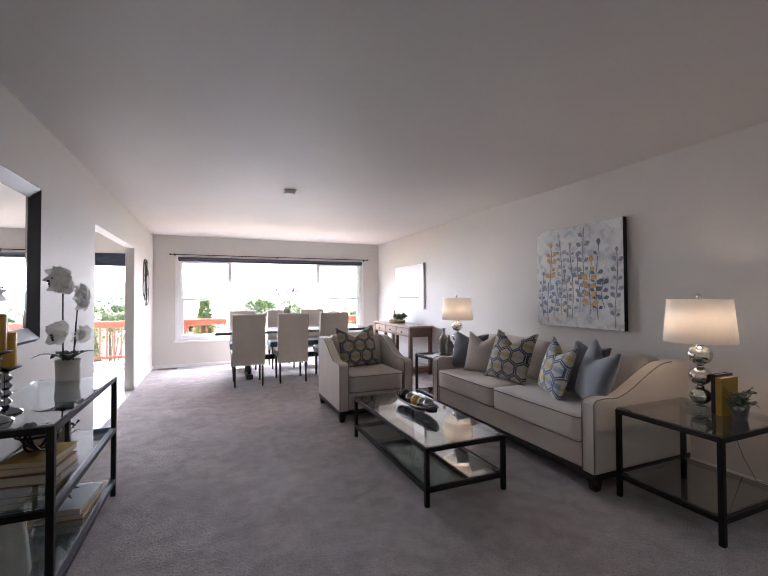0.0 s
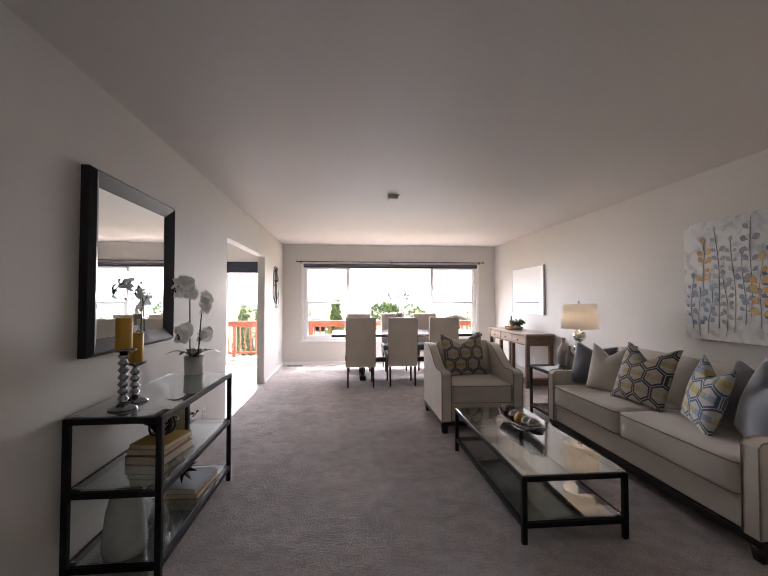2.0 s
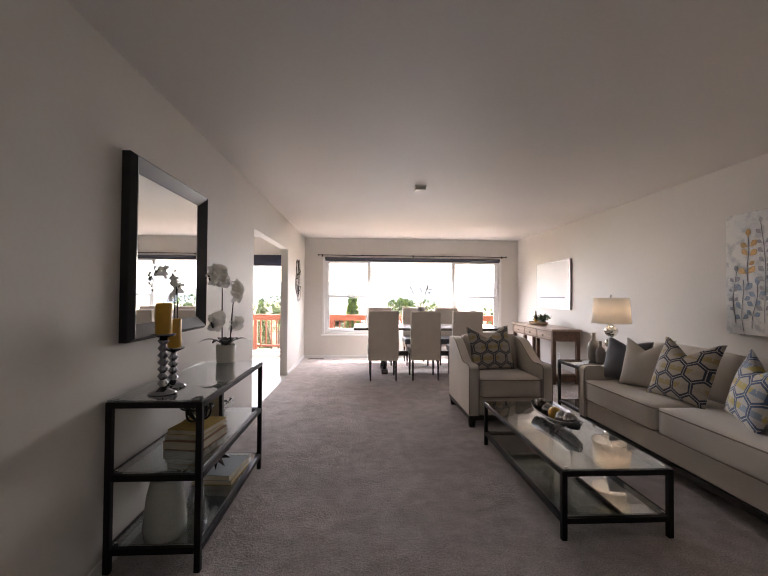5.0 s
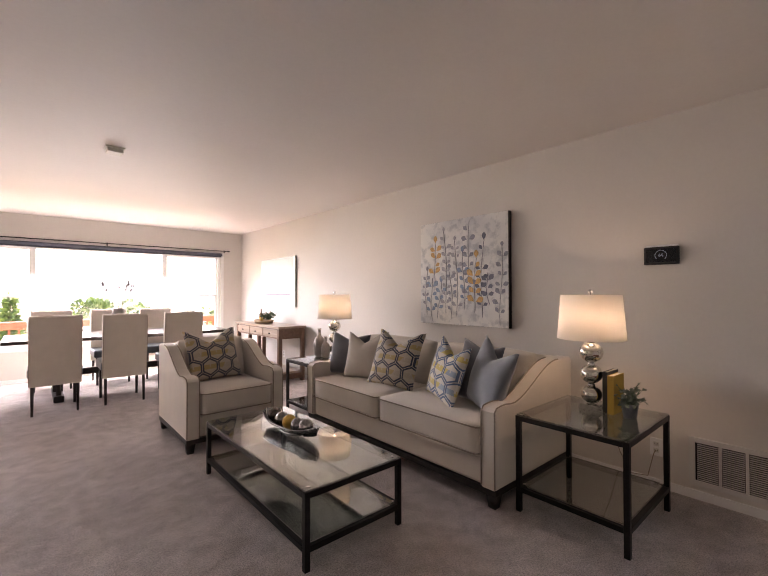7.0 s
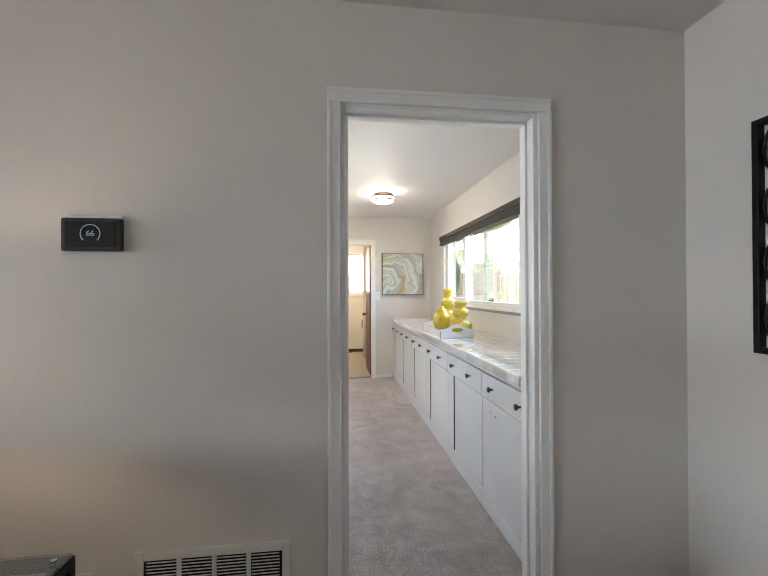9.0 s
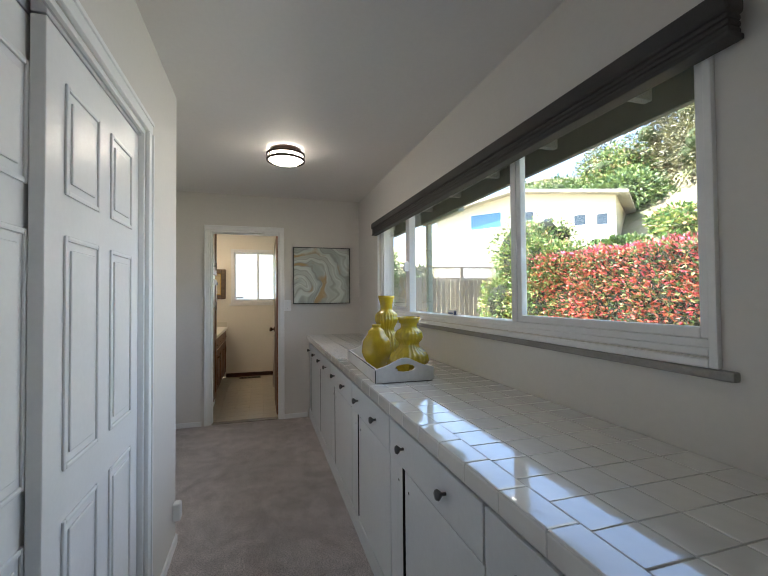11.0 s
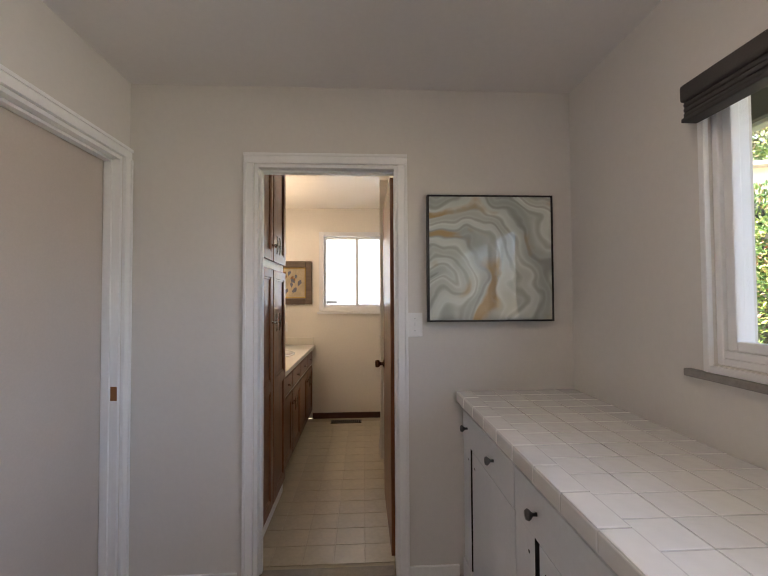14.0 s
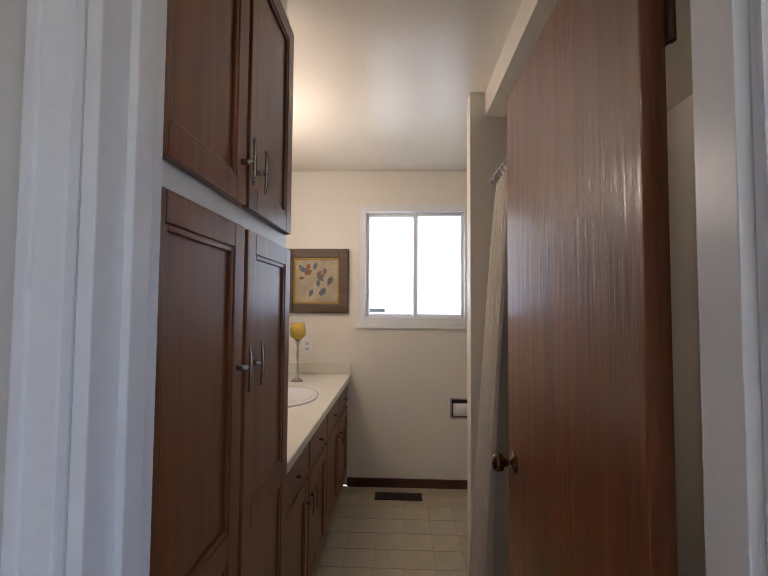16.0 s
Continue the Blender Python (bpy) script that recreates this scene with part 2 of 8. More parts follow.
class Shape:
    """Collects boxes, turned profiles and tubes into one bmesh."""

    def __init__(self):
        self.bm = bmesh.new()

    def take(self, tmp, m=None):
        if m is not None:
            bmesh.ops.transform(tmp, matrix=m, verts=tmp.verts)
        me = bpy.data.meshes.new("tmp")
        tmp.to_mesh(me)
        tmp.free()
        self.bm.from_mesh(me)
        bpy.data.meshes.remove(me)
        return self

    def box(self, x0, x1, y0, y1, z0, z1, bev=0.0, seg=2, m=None):
        t = bmesh.new()
        bmesh.ops.create_cube(t, size=1.0)
        bmesh.ops.transform(t, matrix=Matrix.LocRotScale(((x0 + x1) / 2, (y0 + y1) / 2, (z0 + z1) / 2), None, (abs(x1 - x0), abs(y1 - y0), abs(z1 - z0))), verts=t.verts)
        if bev:
            bmesh.ops.bevel(t, geom=t.edges[:], offset=bev, segments=seg, profile=0.6, affect="EDGES")
        return self.take(t, m)

    def lathe(self, profile, n=28, x=0.0, y=0.0, z=0.0, m=None, flute=0.0, flutes=0, fz=None):
        """Turns (radius, height) pairs round the upright axis."""
        t = bmesh.new()
        rings = []
        for r, h in profile:
            ring = []
            for k in range(n):
                a = 2 * math.pi * k / n
                rr = r
                if flute and (fz is None or fz[0] <= h <= fz[1]):
                    rr = r * (1 + flute * math.cos(flutes * a))
                ring.append(t.verts.new((x + rr * math.cos(a), y + rr * math.sin(a), z + h)))
            rings.append(ring)
        for a, b in zip(rings, rings[1:]):
            for k in range(n):
                t.faces.new((a[k], a[(k + 1) % n], b[(k + 1) % n], b[k]))
        if profile[0][0] > 1e-5:
            t.faces.new(list(reversed(rings[0])))
        if profile[-1][0] > 1e-5:
            t.faces.new(rings[-1])
        for f in t.faces:
            f.smooth = len(f.verts) == 4
        return self.take(t, m)

    def tube(self, pts, r, n=8, closed=False, m=None):
        t = bmesh.new()
        pts = [Vector(p) for p in pts]
        rings = []
        cnt = len(pts)
        up = Vector((0.13, 0.21, 0.97))
        for i, p in enumerate(pts):
            a = pts[(i - 1) % cnt] if closed or i else p
            b = pts[(i + 1) % cnt] if closed or i < cnt - 1 else p
            d = (b - a).normalized()
            s = d.cross(up)
            if s.length < 1e-3:
                s = d.cross(Vector((1, 0, 0)))
            s.normalize()
            u = s.cross(d)
            rr = r[i] if isinstance(r, (list, tuple)) else r
            rings.append([t.verts.new(p + (s * math.cos(2 * math.pi * k / n) + u * math.sin(2 * math.pi * k / n)) * rr) for k in range(n)])
        pairs = list(zip(rings, rings[1:])) + ([(rings[-1], rings[0])] if closed else [])
        for a, b in pairs:
            for k in range(n):
                f = t.faces.new((a[k], a[(k + 1) % n], b[(k + 1) % n], b[k]))
                f.smooth = True
        if not closed:
            t.faces.new(rings[0])
            t.faces.new(list(reversed(rings[-1])))
        bmesh.ops.recalc_face_normals(t, faces=t.faces[:])
        return self.take(t, m)

    def prism(self, outline, h, bev=0.0, seg=2, m=None):
        """A flat outline in x, y, raised by h along z."""
        t = bmesh.new()
        lo = [t.verts.new((x, y, 0)) for x, y in outline]
        hi = [t.verts.new((x, y, h)) for x, y in outline]
        t.faces.new(list(reversed(lo)))
        t.faces.new(hi)
        k = len(lo)
        for i in range(k):
            t.faces.new((lo[i], lo[(i + 1) % k], hi[(i + 1) % k], hi[i]))
        bmesh.ops.recalc_face_normals(t, faces=t.faces[:])
        if bev:
            es = [e for e in t.edges if abs(e.verts[0].co.z - e.verts[1].co.z) < 1e-6]
            bmesh.ops.bevel(t, geom=es, offset=bev, segments=seg, profile=0.6, affect="EDGES")
        return self.take(t, m)

    def ball(self, r, x, y, z, seg=20, squash=1.0):
        t = bmesh.new()
        bmesh.ops.create_uvsphere(t, u_segments=seg, v_segments=seg // 2 + 2, radius=r)
        for f in t.faces:
            f.smooth = True
        return self.take(t, Matrix.LocRotScale((x, y, z), None, (1, 1, squash)))


def part(name, shp, material, parent=None, label="", smooth=False):
    me = bpy.data.meshes.new(name)
    bm = shp.bm if isinstance(shp, Shape) else shp
    if smooth:
        for f in bm.faces:
            f.smooth = True
    bm.to_mesh(me)
    bm.free()
    me.materials.append(material)
    ob = new(name, me)
    if parent is not None:
        ob.parent = parent
    if label:
        ob["label"] = label
    return ob


def thing(name, label, category, x=0.0, y=0.0, z=0.0, rz=0.0, group=""):
    ob = new(name)
    ob.empty_display_size = 0.1
    ob.matrix_basis = pose(x, y, z, 0, 0, rz)
    return tagged(ob, label, category, group)


def structure(name, shp, material, label, category):
    return tagged(part(name, shp, material), label, category, "", "structure")


def clone_part(ob, name, m, parent):
    """Another object on the same mesh."""
    c = new(name, ob.data)
    c.parent = parent
    c.matrix_basis = m
    return c


def box_part(name, dims, material, parent, bev=0.003, label=""):
    return part(name, Shape().box(*dims, bev=bev), material, parent, label)


def holed(axis, a0, a1, u0, u1, z0, z1, holes):
    """A wall slab from a0 to a1 across, u0 to u1 along, with (u0, u1, z0, z1) holes. axis 'x': the slab's normal runs along x."""
    us = sorted({u0, u1, *[h[0] for h in holes], *[h[1] for h in holes]})
    zs = sorted({z0, z1, *[h[2] for h in holes], *[h[3] for h in holes]})
    s = Shape()
    for i in range(len(us) - 1):
        run = None
        for k in range(len(zs) - 1):
            cu, cz = (us[i] + us[i + 1]) / 2, (zs[k] + zs[k + 1]) / 2
            solid = not any(h[0] < cu < h[1] and h[2] < cz < h[3] for h in holes)
            if solid:
                run = [run[0], zs[k + 1]] if run else [zs[k], zs[k + 1]]
            if run and (not solid or k == len(zs) - 2):
                if axis == "x":
                    s.box(a0, a1, us[i], us[i + 1], *run)
                else:
                    s.box(us[i], us[i + 1], a0, a1, *run)
                run = None
    bmesh.ops.remove_doubles(s.bm, verts=s.bm.verts[:], dist=1e-5)
    return s


# ---- large structure ----
H = 2.43
W_X0, W_X1, W_Y0, W_Y1 = -0.945, 3.45, -0.63, 8.72
D1 = (0.045, 0.845, 0.0, 2.04)
D2 = (0.29, 1.0, 0.0, 2.04)
D3 = (7.205, 7.927, 0.0, 2.045)
CLOSET = (3.85, 5.24, 0.0, 2.0)
WIN = (-0.53, 3.05, 0.50, 1.995)
SLIDER = (-3.0, -1.16, 0.03, 2.03)
HWIN = (4.15, 7.16, 1.158, 2.02)
BWIN = (0.105, 0.972, 1.225, 2.15)

structure("wall_west", holed("x", W_X0 - 0.11, W_X0, W_Y0 - 0.12, W_Y1, 0, H, [(4.91, 6.92, 0.0, 1.985)]), M_WALL, "off-white painted plaster wall with a wide opening to the kitchen", "wall")
structure("wall_north", holed("y", W_Y1, W_Y1 + 0.15, -3.72, W_X1 + 0.12, 0, H, [WIN, SLIDER]), M_WALL, "off-white painted wall with a picture window and sliding door", "wall")
structure("wall_east", holed("x", W_X1, W_X1 + 0.12, W_Y0 - 0.12, W_Y1, 0, H, [D1]), M_WALL, "off-white painted wall behind the sofa with a doorway", "wall")
structure("wall_south", Shape().box(W_X0 - 0.11, W_X1, W_Y0 - 0.12, W_Y0, 0, H), M_WALL, "plain off-white painted wall at the entry", "wall")
structure("wall_kitchen_west", Shape().box(-3.72, -3.6, 3.2, W_Y1, 0, H), M_WALL, "cream painted kitchen wall", "wall")
structure("wall_kitchen_south", Shape().box(-3.6, W_X0 - 0.11, 3.2, 3.32, 0, H), M_WALL, "cream painted kitchen wall", "wall")
structure("wall_hall_south", holed("y", -0.76, -0.61, W_X1 + 0.12, 8.105, 0, H, [HWIN]), M_WALL, "cream painted hall wall with a wide window over the counter", "wall")
structure("wall_closet", holed("y", 0.93, 1.03, W_X1 + 0.12, 5.86, 0, H, [CLOSET]), M_WALL, "off-white hall wall with a closet opening", "wall")
structure("wall_closet_end", Shape().box(5.76, 5.86, 1.03, 1.60, 0, H), M_WALL, "off-white end wall of the closet", "wall")
structure("wall_hall_north", holed("y", 1.60, 1.72, 5.76, 8.105, 0, H, [D3]), M_WALL, "off-white hall wall with a bedroom door", "wall")
structure("wall_closet_back", Shape().box(W_X1 + 0.12, 5.76, 1.60, 1.72, 0, H), M_WALL, "plain wall at the back of the closet", "wall")
structure("wall_hall_east", holed("x", 7.985, 8.105, -0.61, 1.60, 0, H, [(0.25, D2[1], 0.0, D2[3])]), M_WALL, "off-white hall end wall with the bathroom doorway", "wall")
structure("wall_bath_north", Shape().box(8.105, 10.69, 1.62, 1.74, 0, H), M_BATHWALL, "cream painted bathroom wall behind the vanity", "wall")
structure("wall_bath_east", holed("x", 10.69, 10.82, -0.76, 1.74, 0, H, [BWIN]), M_BATHWALL, "cream painted bathroom wall with a small window", "wall")
structure("wall_bath_south", Shape().box(8.105, 10.69, -0.76, -0.62, 0, H), M_BATHWALL, "cream painted bathroom wall", "wall")
structure("wall_tub_partition", Shape().box(9.53, 9.63, -0.62, 0.31, 0, H), M_BATHWALL, "cream painted partition at the end of the tub", "wall")
structure("soffit", Shape().box(8.105, 9.53, -0.62, 0.235, 2.30, H), M_BATHWALL, "cream painted dropped soffit above the tub", "wall")
structure("wall_bedroom_back", Shape().box(7.0, 8.1, 1.95, 2.05, 0, H), M_WALL, "plain wall behind the closed door", "wall")

structure("ceiling", Shape().box(-3.72, 10.82, -0.76, 8.87, H, H + 0.12), M_CEIL, "smooth off-white painted ceiling", "ceiling")
M_BATHCEIL = pbr("gloss_ceiling_enamel", (0.82, 0.775, 0.69), 0.22, var=0.02, scale=2, fine=40, bump=0.03, bscale=20)
structure("ceiling_bath", Shape().box(8.105, 10.69, -0.62, 1.62, H - 0.006, H + 0.02), M_BATHCEIL, "glossy cream painted bathroom ceiling", "ceiling")
structure("floor_living", Shape().box(W_X0 - 0.0, W_X1, 0.90, W_Y1, -0.08, 0.0), M_CARPET, "taupe cut-pile carpet with brushed footprints", "carpet")
structure("floor_living_side", Shape().box(W_X0, 1.2, W_Y0, 0.90, -0.08, 0.0), M_CARPET, "taupe cut-pile carpet with brushed footprints", "carpet")
structure("floor_hall", Shape().box(W_X1, 7.985, -0.61, 1.73, -0.08, 0.0), M_CARPET, "taupe cut-pile hall carpet with brushed marks", "carpet")
M_KITFLOOR = pbr("kitchen_vinyl", (0.62, 0.60, 0.56), 0.35, var=0.06, scale=3, fine=30)
M_BATHFLOOR = pbr("bath_vinyl_tile", (0.48, 0.41, 0.29), 0.32, var=0.1, scale=5, fine=40, random_tone=0.1, bump=0.05, bscale=30)
M_GROUT = pbr("tile_joint", (0.43, 0.365, 0.26), 0.7, var=0.1)
structure("floor_kitchen", Shape().box(-3.6, W_X0, 3.32, W_Y1, -0.08, -0.004), M_KITFLOOR, "pale sheet vinyl kitchen floor", "floor")
structure("floor_entry", Shape().box(1.2, W_X1, W_Y0, 0.90, -0.08, -0.012), M_DARKTRIM, "dark red-brown strip wood entry floor", "floor")
structure("floor_bath", Shape().box(7.985, 10.69, -0.62, 1.62, -0.08, -0.006), M_GROUT, "beige square-patterned vinyl bathroom floor", "floor")


def frame_rect(s, axis, a0, a1, u0, u1, z0, z1, w, bev=0.004, bottom=True):
    """A rectangular frame of four bars round u0..u1, z0..z1, bars of width w inwards."""
    bars = [(u0, u0 + w, z0, z1), (u1 - w, u1, z0, z1), (u0 + w, u1 - w, z1 - w, z1)]
    if bottom:
        bars.append((u0 + w, u1 - w, z0, z0 + w))
    for b in bars:
        if axis == "x":
            s.box(a0, a1, b[0], b[1], b[2], b[3], bev)
        else:
            s.box(b[0], b[1], a0, a1, b[2], b[3], bev)
    return s


def casing(axis, face, out, u0, u1, z1, parent, w=0.052, d=0.016):
    """Door casing on a wall's face, standing out by d in the direction out."""
    a = sorted((face, face + out * d))
    for k, (p0, p1, q0, q1) in enumerate([(u0 - w, u0, 0.0, z1), (u1, u1 + w, 0.0, z1), (u0 - w, u1 + w, z1, z1 + w)]):
        s = Shape()
        if axis == "x":
            s.box(a[0], a[1], p0, p1, q0, q1, 0.004)
            s.box(min(face, face + out * (d + 0.006)), max(face, face + out * (d + 0.006)), (p0 if k != 1 else p1 - 0.015), (p1 if k == 2 else (p0 + 0.015 if k == 0 else p1)), (q0 if k < 2 else q1 - 0.015), q1, 0.003)
        else:
            s.box(p0, p1, a[0], a[1], q0, q1, 0.004)
            s.box((p0 if k != 1 else p1 - 0.015), (p1 if k == 2 else (p0 + 0.015 if k == 0 else p1)), min(face, face + out * (d + 0.006)), max(face, face + out * (d + 0.006)), (q0 if k < 2 else q1 - 0.015), q1, 0.003)
        part("casing", s, M_TRIM, parent)


def jamb(axis, a0, a1, u0, u1, z1, parent, t=0.018, stop=None):
    """Lining of a doorway, with a stop bead at the across-position stop."""
    for k in range(3):
        s = Shape()
        r = [(u0, u0 + t, 0.0, z1), (u1 - t, u1, 0.0, z1), (u0 + t, u1 - t, z1 - t, z1)][k]
        if axis == "x":
            s.box(a0, a1, *r, 0.002)
        else:
            s.box(r[0], r[1], a0, a1, r[2], r[3], 0.002)
        if stop is not None:
            q = [(u0 + t, u0 + t + 0.012, 0.0, z1 - t), (u1 - t - 0.012, u1 - t, 0.0, z1 - t), (u0 + t, u1 - t, z1 - t - 0.012, z1 - t)][k]
            if axis == "x":
                s.box(stop, stop + 0.035, *q, 0.002)
            else:
                s.box(q[0], q[1], stop, stop + 0.035, q[2], q[3], 0.002)
        part("jamb", s, M_TRIM, parent)


def door_thing(name, label):
    d = thing(name, label, "doorway")
    d["kind"] = "structure"
    return d


door_1 = door_thing("door_1", "white enamelled cased doorway without a door leaf")
casing("x", W_X1, -1, D1[0], D1[1], D1[3], door_1)
casing("x", W_X1 + 0.12, 1, D1[0], D1[1], D1[3], door_1)
jamb("x", W_X1, W_X1 + 0.12, D1[0], D1[1], D1[3], door_1, stop=W_X1 + 0.05)
door_2 = door_thing("door_2", "white enamelled cased bathroom doorway")
casing("x", 7.985, -1, D2[0], D2[1], D2[3], door_2, 0.05)
part("jamb", Shape().box(7.985, 8.045, 0.25, 0.305, 0.0, D2[3], 0.002).box(8.045, 8.105, 0.25, 0.262, 0.0, D2[3], 0.002), M_TRIM, door_2)
part("jamb", Shape().box(7.985, 8.105, D2[1] - 0.018, D2[1], 0.0, D2[3], 0.002).box(8.03, 8.065, D2[1] - 0.03, D2[1] - 0.018, 0.0, D2[3] - 0.018, 0.002), M_TRIM, door_2)
part("jamb", Shape().box(7.985, 8.105, 0.305, D2[1] - 0.018, D2[3] - 0.018, D2[3], 0.002).box(8.03, 8.065, 0.305, D2[1] - 0.03, D2[3] - 0.03, D2[3] - 0.018, 0.002), M_TRIM, door_2)
door_3 = door_thing("door_3", "closed flush beige door in a white cased frame")
casing("y", 1.60, -1, D3[0], D3[1], D3[3], door_3)
jamb("y", 1.60, 1.72, D3[0], D3[1], D3[3], door_3, stop=1.635)


def window_pane(name, dims, parent):
    p = part(name, Shape().box(*dims), M_GLASS, parent)
    p.visible_shadow = False
    return p


# picture window over the deck
win = thing("window_1", "wide white vinyl three-part picture window overlooking the deck", "window")
win["kind"] = "structure"
Y = W_Y1
part("window_frame", frame_rect(Shape(), "y", Y + 0.02, Y + 0.12, WIN[0], WIN[1], WIN[2], WIN[3], 0.05), M_VINYL, win)
for x in (0.37, 2.10):
    part("mullion", Shape().box(x - 0.028, x + 0.028, Y + 0.02, Y + 0.12, WIN[2] + 0.05, WIN[3] - 0.05, 0.004), M_VINYL, win)
for x0, x1 in ((WIN[0] + 0.05, 0.342), (2.128, WIN[1] - 0.05)):
    part("upper_sash", frame_rect(Shape(), "y", Y + 0.07, Y + 0.10, x0, x1, 1.225, WIN[3] - 0.05, 0.022), M_VINYL, win)
    part("lower_sash", frame_rect(Shape(), "y", Y + 0.035, Y + 0.068, x0, x1, WIN[2] + 0.05, 1.265, 0.04), M_VINYL, win)
    window_pane("pane", (x0 + 0.02, x1 - 0.02, Y + 0.083, Y + 0.087, 1.24, WIN[3] - 0.06), win)
    window_pane("pane", (x0 + 0.035, x1 - 0.035, Y + 0.05, Y + 0.054, WIN[2] + 0.08, 1.23), win)
    part("sash_lock", Shape().box((x0 + x1) / 2 - 0.03, (x0 + x1) / 2 + 0.03, Y + 0.025, Y + 0.04, 1.255, 1.275, 0.004), M_VINYL, win)
window_pane("pane", (0.398, 2.072, Y + 0.08, Y + 0.084, WIN[2] + 0.05, WIN[3] - 0.05), win)
part("window_sill", Shape().box(WIN[0] - 0.07, WIN[1] + 0.07, Y - 0.03, Y + 0.02, WIN[2] - 0.055, WIN[2] - 0.02, 0.006), M_TRIM, win)
part("inner_casing", frame_rect(Shape(), "y", Y - 0.012, Y, WIN[0] - 0.05, WIN[1] + 0.05, WIN[2] - 0.02, WIN[3] + 0.03, 0.05, bottom=False), M_TRIM, win)

# sliding door of the kitchen
sld = thing("window_2", "white framed sliding glass door to the deck", "sliding door")
sld["kind"] = "structure"
part("window_frame", frame_rect(Shape(), "y", Y + 0.02, Y + 0.12, SLIDER[0], SLIDER[1], SLIDER[2], SLIDER[3], 0.05), M_VINYL, sld)
for x0, x1, yy in ((SLIDER[0] + 0.05, -2.05, 0.03), (-2.1, SLIDER[1] - 0.05, 0.075)):
    part("sliding_panel", frame_rect(Shape(), "y", Y + yy, Y + yy + 0.035, x0, x1, SLIDER[2] + 0.05, SLIDER[3] - 0.05, 0.06), M_VINYL, sld)
    window_pane("pane", (x0 + 0.05, x1 - 0.05, Y + yy + 0.015, Y + yy + 0.019, SLIDER[2] + 0.1, SLIDER[3] - 0.1), sld)
M_SHADE = pbr("navy_shade_fabric", (0.035, 0.04, 0.07), 0.85, var=0.15, fine=200, bump=0.2, bscale=300)
shd = thing("window_shade", "dark navy fabric roman shade folded up over the sliding door", "window shade")
for k in range(4):
    part("fold", Shape().box(SLIDER[0] - 0.03, SLIDER[1] + 0.05, Y - 0.055 + 0.006 * k, Y - 0.02 + 0.004 * k, 1.84 + 0.055 * k, 1.90 + 0.055 * k, 0.012), M_SHADE, shd)

# hall window
hw = thing("window_3", "white vinyl three-part sliding window over the counter", "window")
hw["kind"] = "structure"
Y2 = -0.61
part("window_frame", frame_rect(Shape(), "y", Y2 - 0.12, Y2 - 0.015, HWIN[0], HWIN[1], HWIN[2], HWIN[3], 0.022), M_VINYL, hw)
part("bottom_track", Shape().box(HWIN[0] + 0.022, HWIN[1] - 0.022, Y2 - 0.115, Y2 - 0.018, HWIN[2] + 0.022, HWIN[2] + 0.045, 0.003), M_VINYL, hw)
for x in (5.03, 6.43):
    part("mullion", Shape().box(x - 0.02, x + 0.02, Y2 - 0.085, Y2 - 0.03, HWIN[2] + 0.045, HWIN[3] - 0.022, 0.004), M_VINYL, hw)
for x0, x1 in ((HWIN[0] + 0.022, 5.004), (6.456, HWIN[1] - 0.022)):
    part("sliding_sash", frame_rect(Shape(), "y", Y2 - 0.06, Y2 - 0.03, x0, x1, HWIN[2] + 0.045, HWIN[3] - 0.022, 0.03), M_VINYL, hw)
    window_pane("pane", (x0 + 0.022, x1 - 0.022, Y2 - 0.048, Y2 - 0.044, HWIN[2] + 0.065, HWIN[3] - 0.045), hw)
window_pane("pane", (5.05, 6.41, Y2 - 0.085, Y2 - 0.081, HWIN[2] + 0.043, HWIN[3] - 0.020), hw)
part("latch", Shape().box(6.42, 6.44, Y2 - 0.031, Y2 + 0.006, 1.52, 1.60, 0.006).box(6.423, 6.437, Y2 + 0.0, Y2 + 0.016, 1.535, 1.565, 0.004), M_VINYL, hw)
M_STICKB = pbr("sticker_blue_ink", (0.03, 0.06, 0.20), 0.5)
stk = part("sticker", Shape().box(5.70, 5.83, -0.6905, -0.6895, 1.186, 1.234), M_VINYL, hw, "white security sticker with bars of print")
part("printed_square", Shape().box(5.707, 5.742, -0.6893, -0.6888, 1.194, 1.228), M_STICKB, stk)
part("printed_bar", Shape().box(5.752, 5.822, -0.6893, -0.6888, 1.207, 1.217), M_STICKB, stk)
M_SILLGREY = pbr("grey_stone_sill", (0.30, 0.28, 0.26), 0.5, var=0.15)
part("window_sill", Shape().box(HWIN[0] - 0.06, HWIN[1] + 0.09, Y2 - 0.012, Y2 + 0.022, HWIN[2] - 0.05, HWIN[2] - 0.025, 0.005), M_SILLGREY, hw, "narrow grey stool under the window")
part("inner_casing", frame_rect(Shape(), "y", Y2 - 0.005, Y2 + 0.014, HWIN[0] - 0.02, HWIN[1] + 0.02, HWIN[2] - 0.025, HWIN[3] + 0.02, 0.022), M_TRIM, hw)
# ---- living room ----
YZX = Matrix(((0, 0, 1, 0), (1, 0, 0, 0), (0, 1, 0, 0), (0, 0, 0, 1)))   # outline in depth and height, raised across
M_LEG = pbr("espresso_wood", (0.022, 0.014, 0.011), 0.35, var=0.2, scale=12)


def smooth01(t):
    t = max(0.0, min(1.0, t))
    return t * t * (3 - 2 * t)


def arm_top(d, depth, front, back):
    return front + (back - front) * smooth01((d - 0.17) / (depth * 0.60)) + 0.012 * math.sin(max(0.0, min(1.0, d / 0.2)) * math.pi)


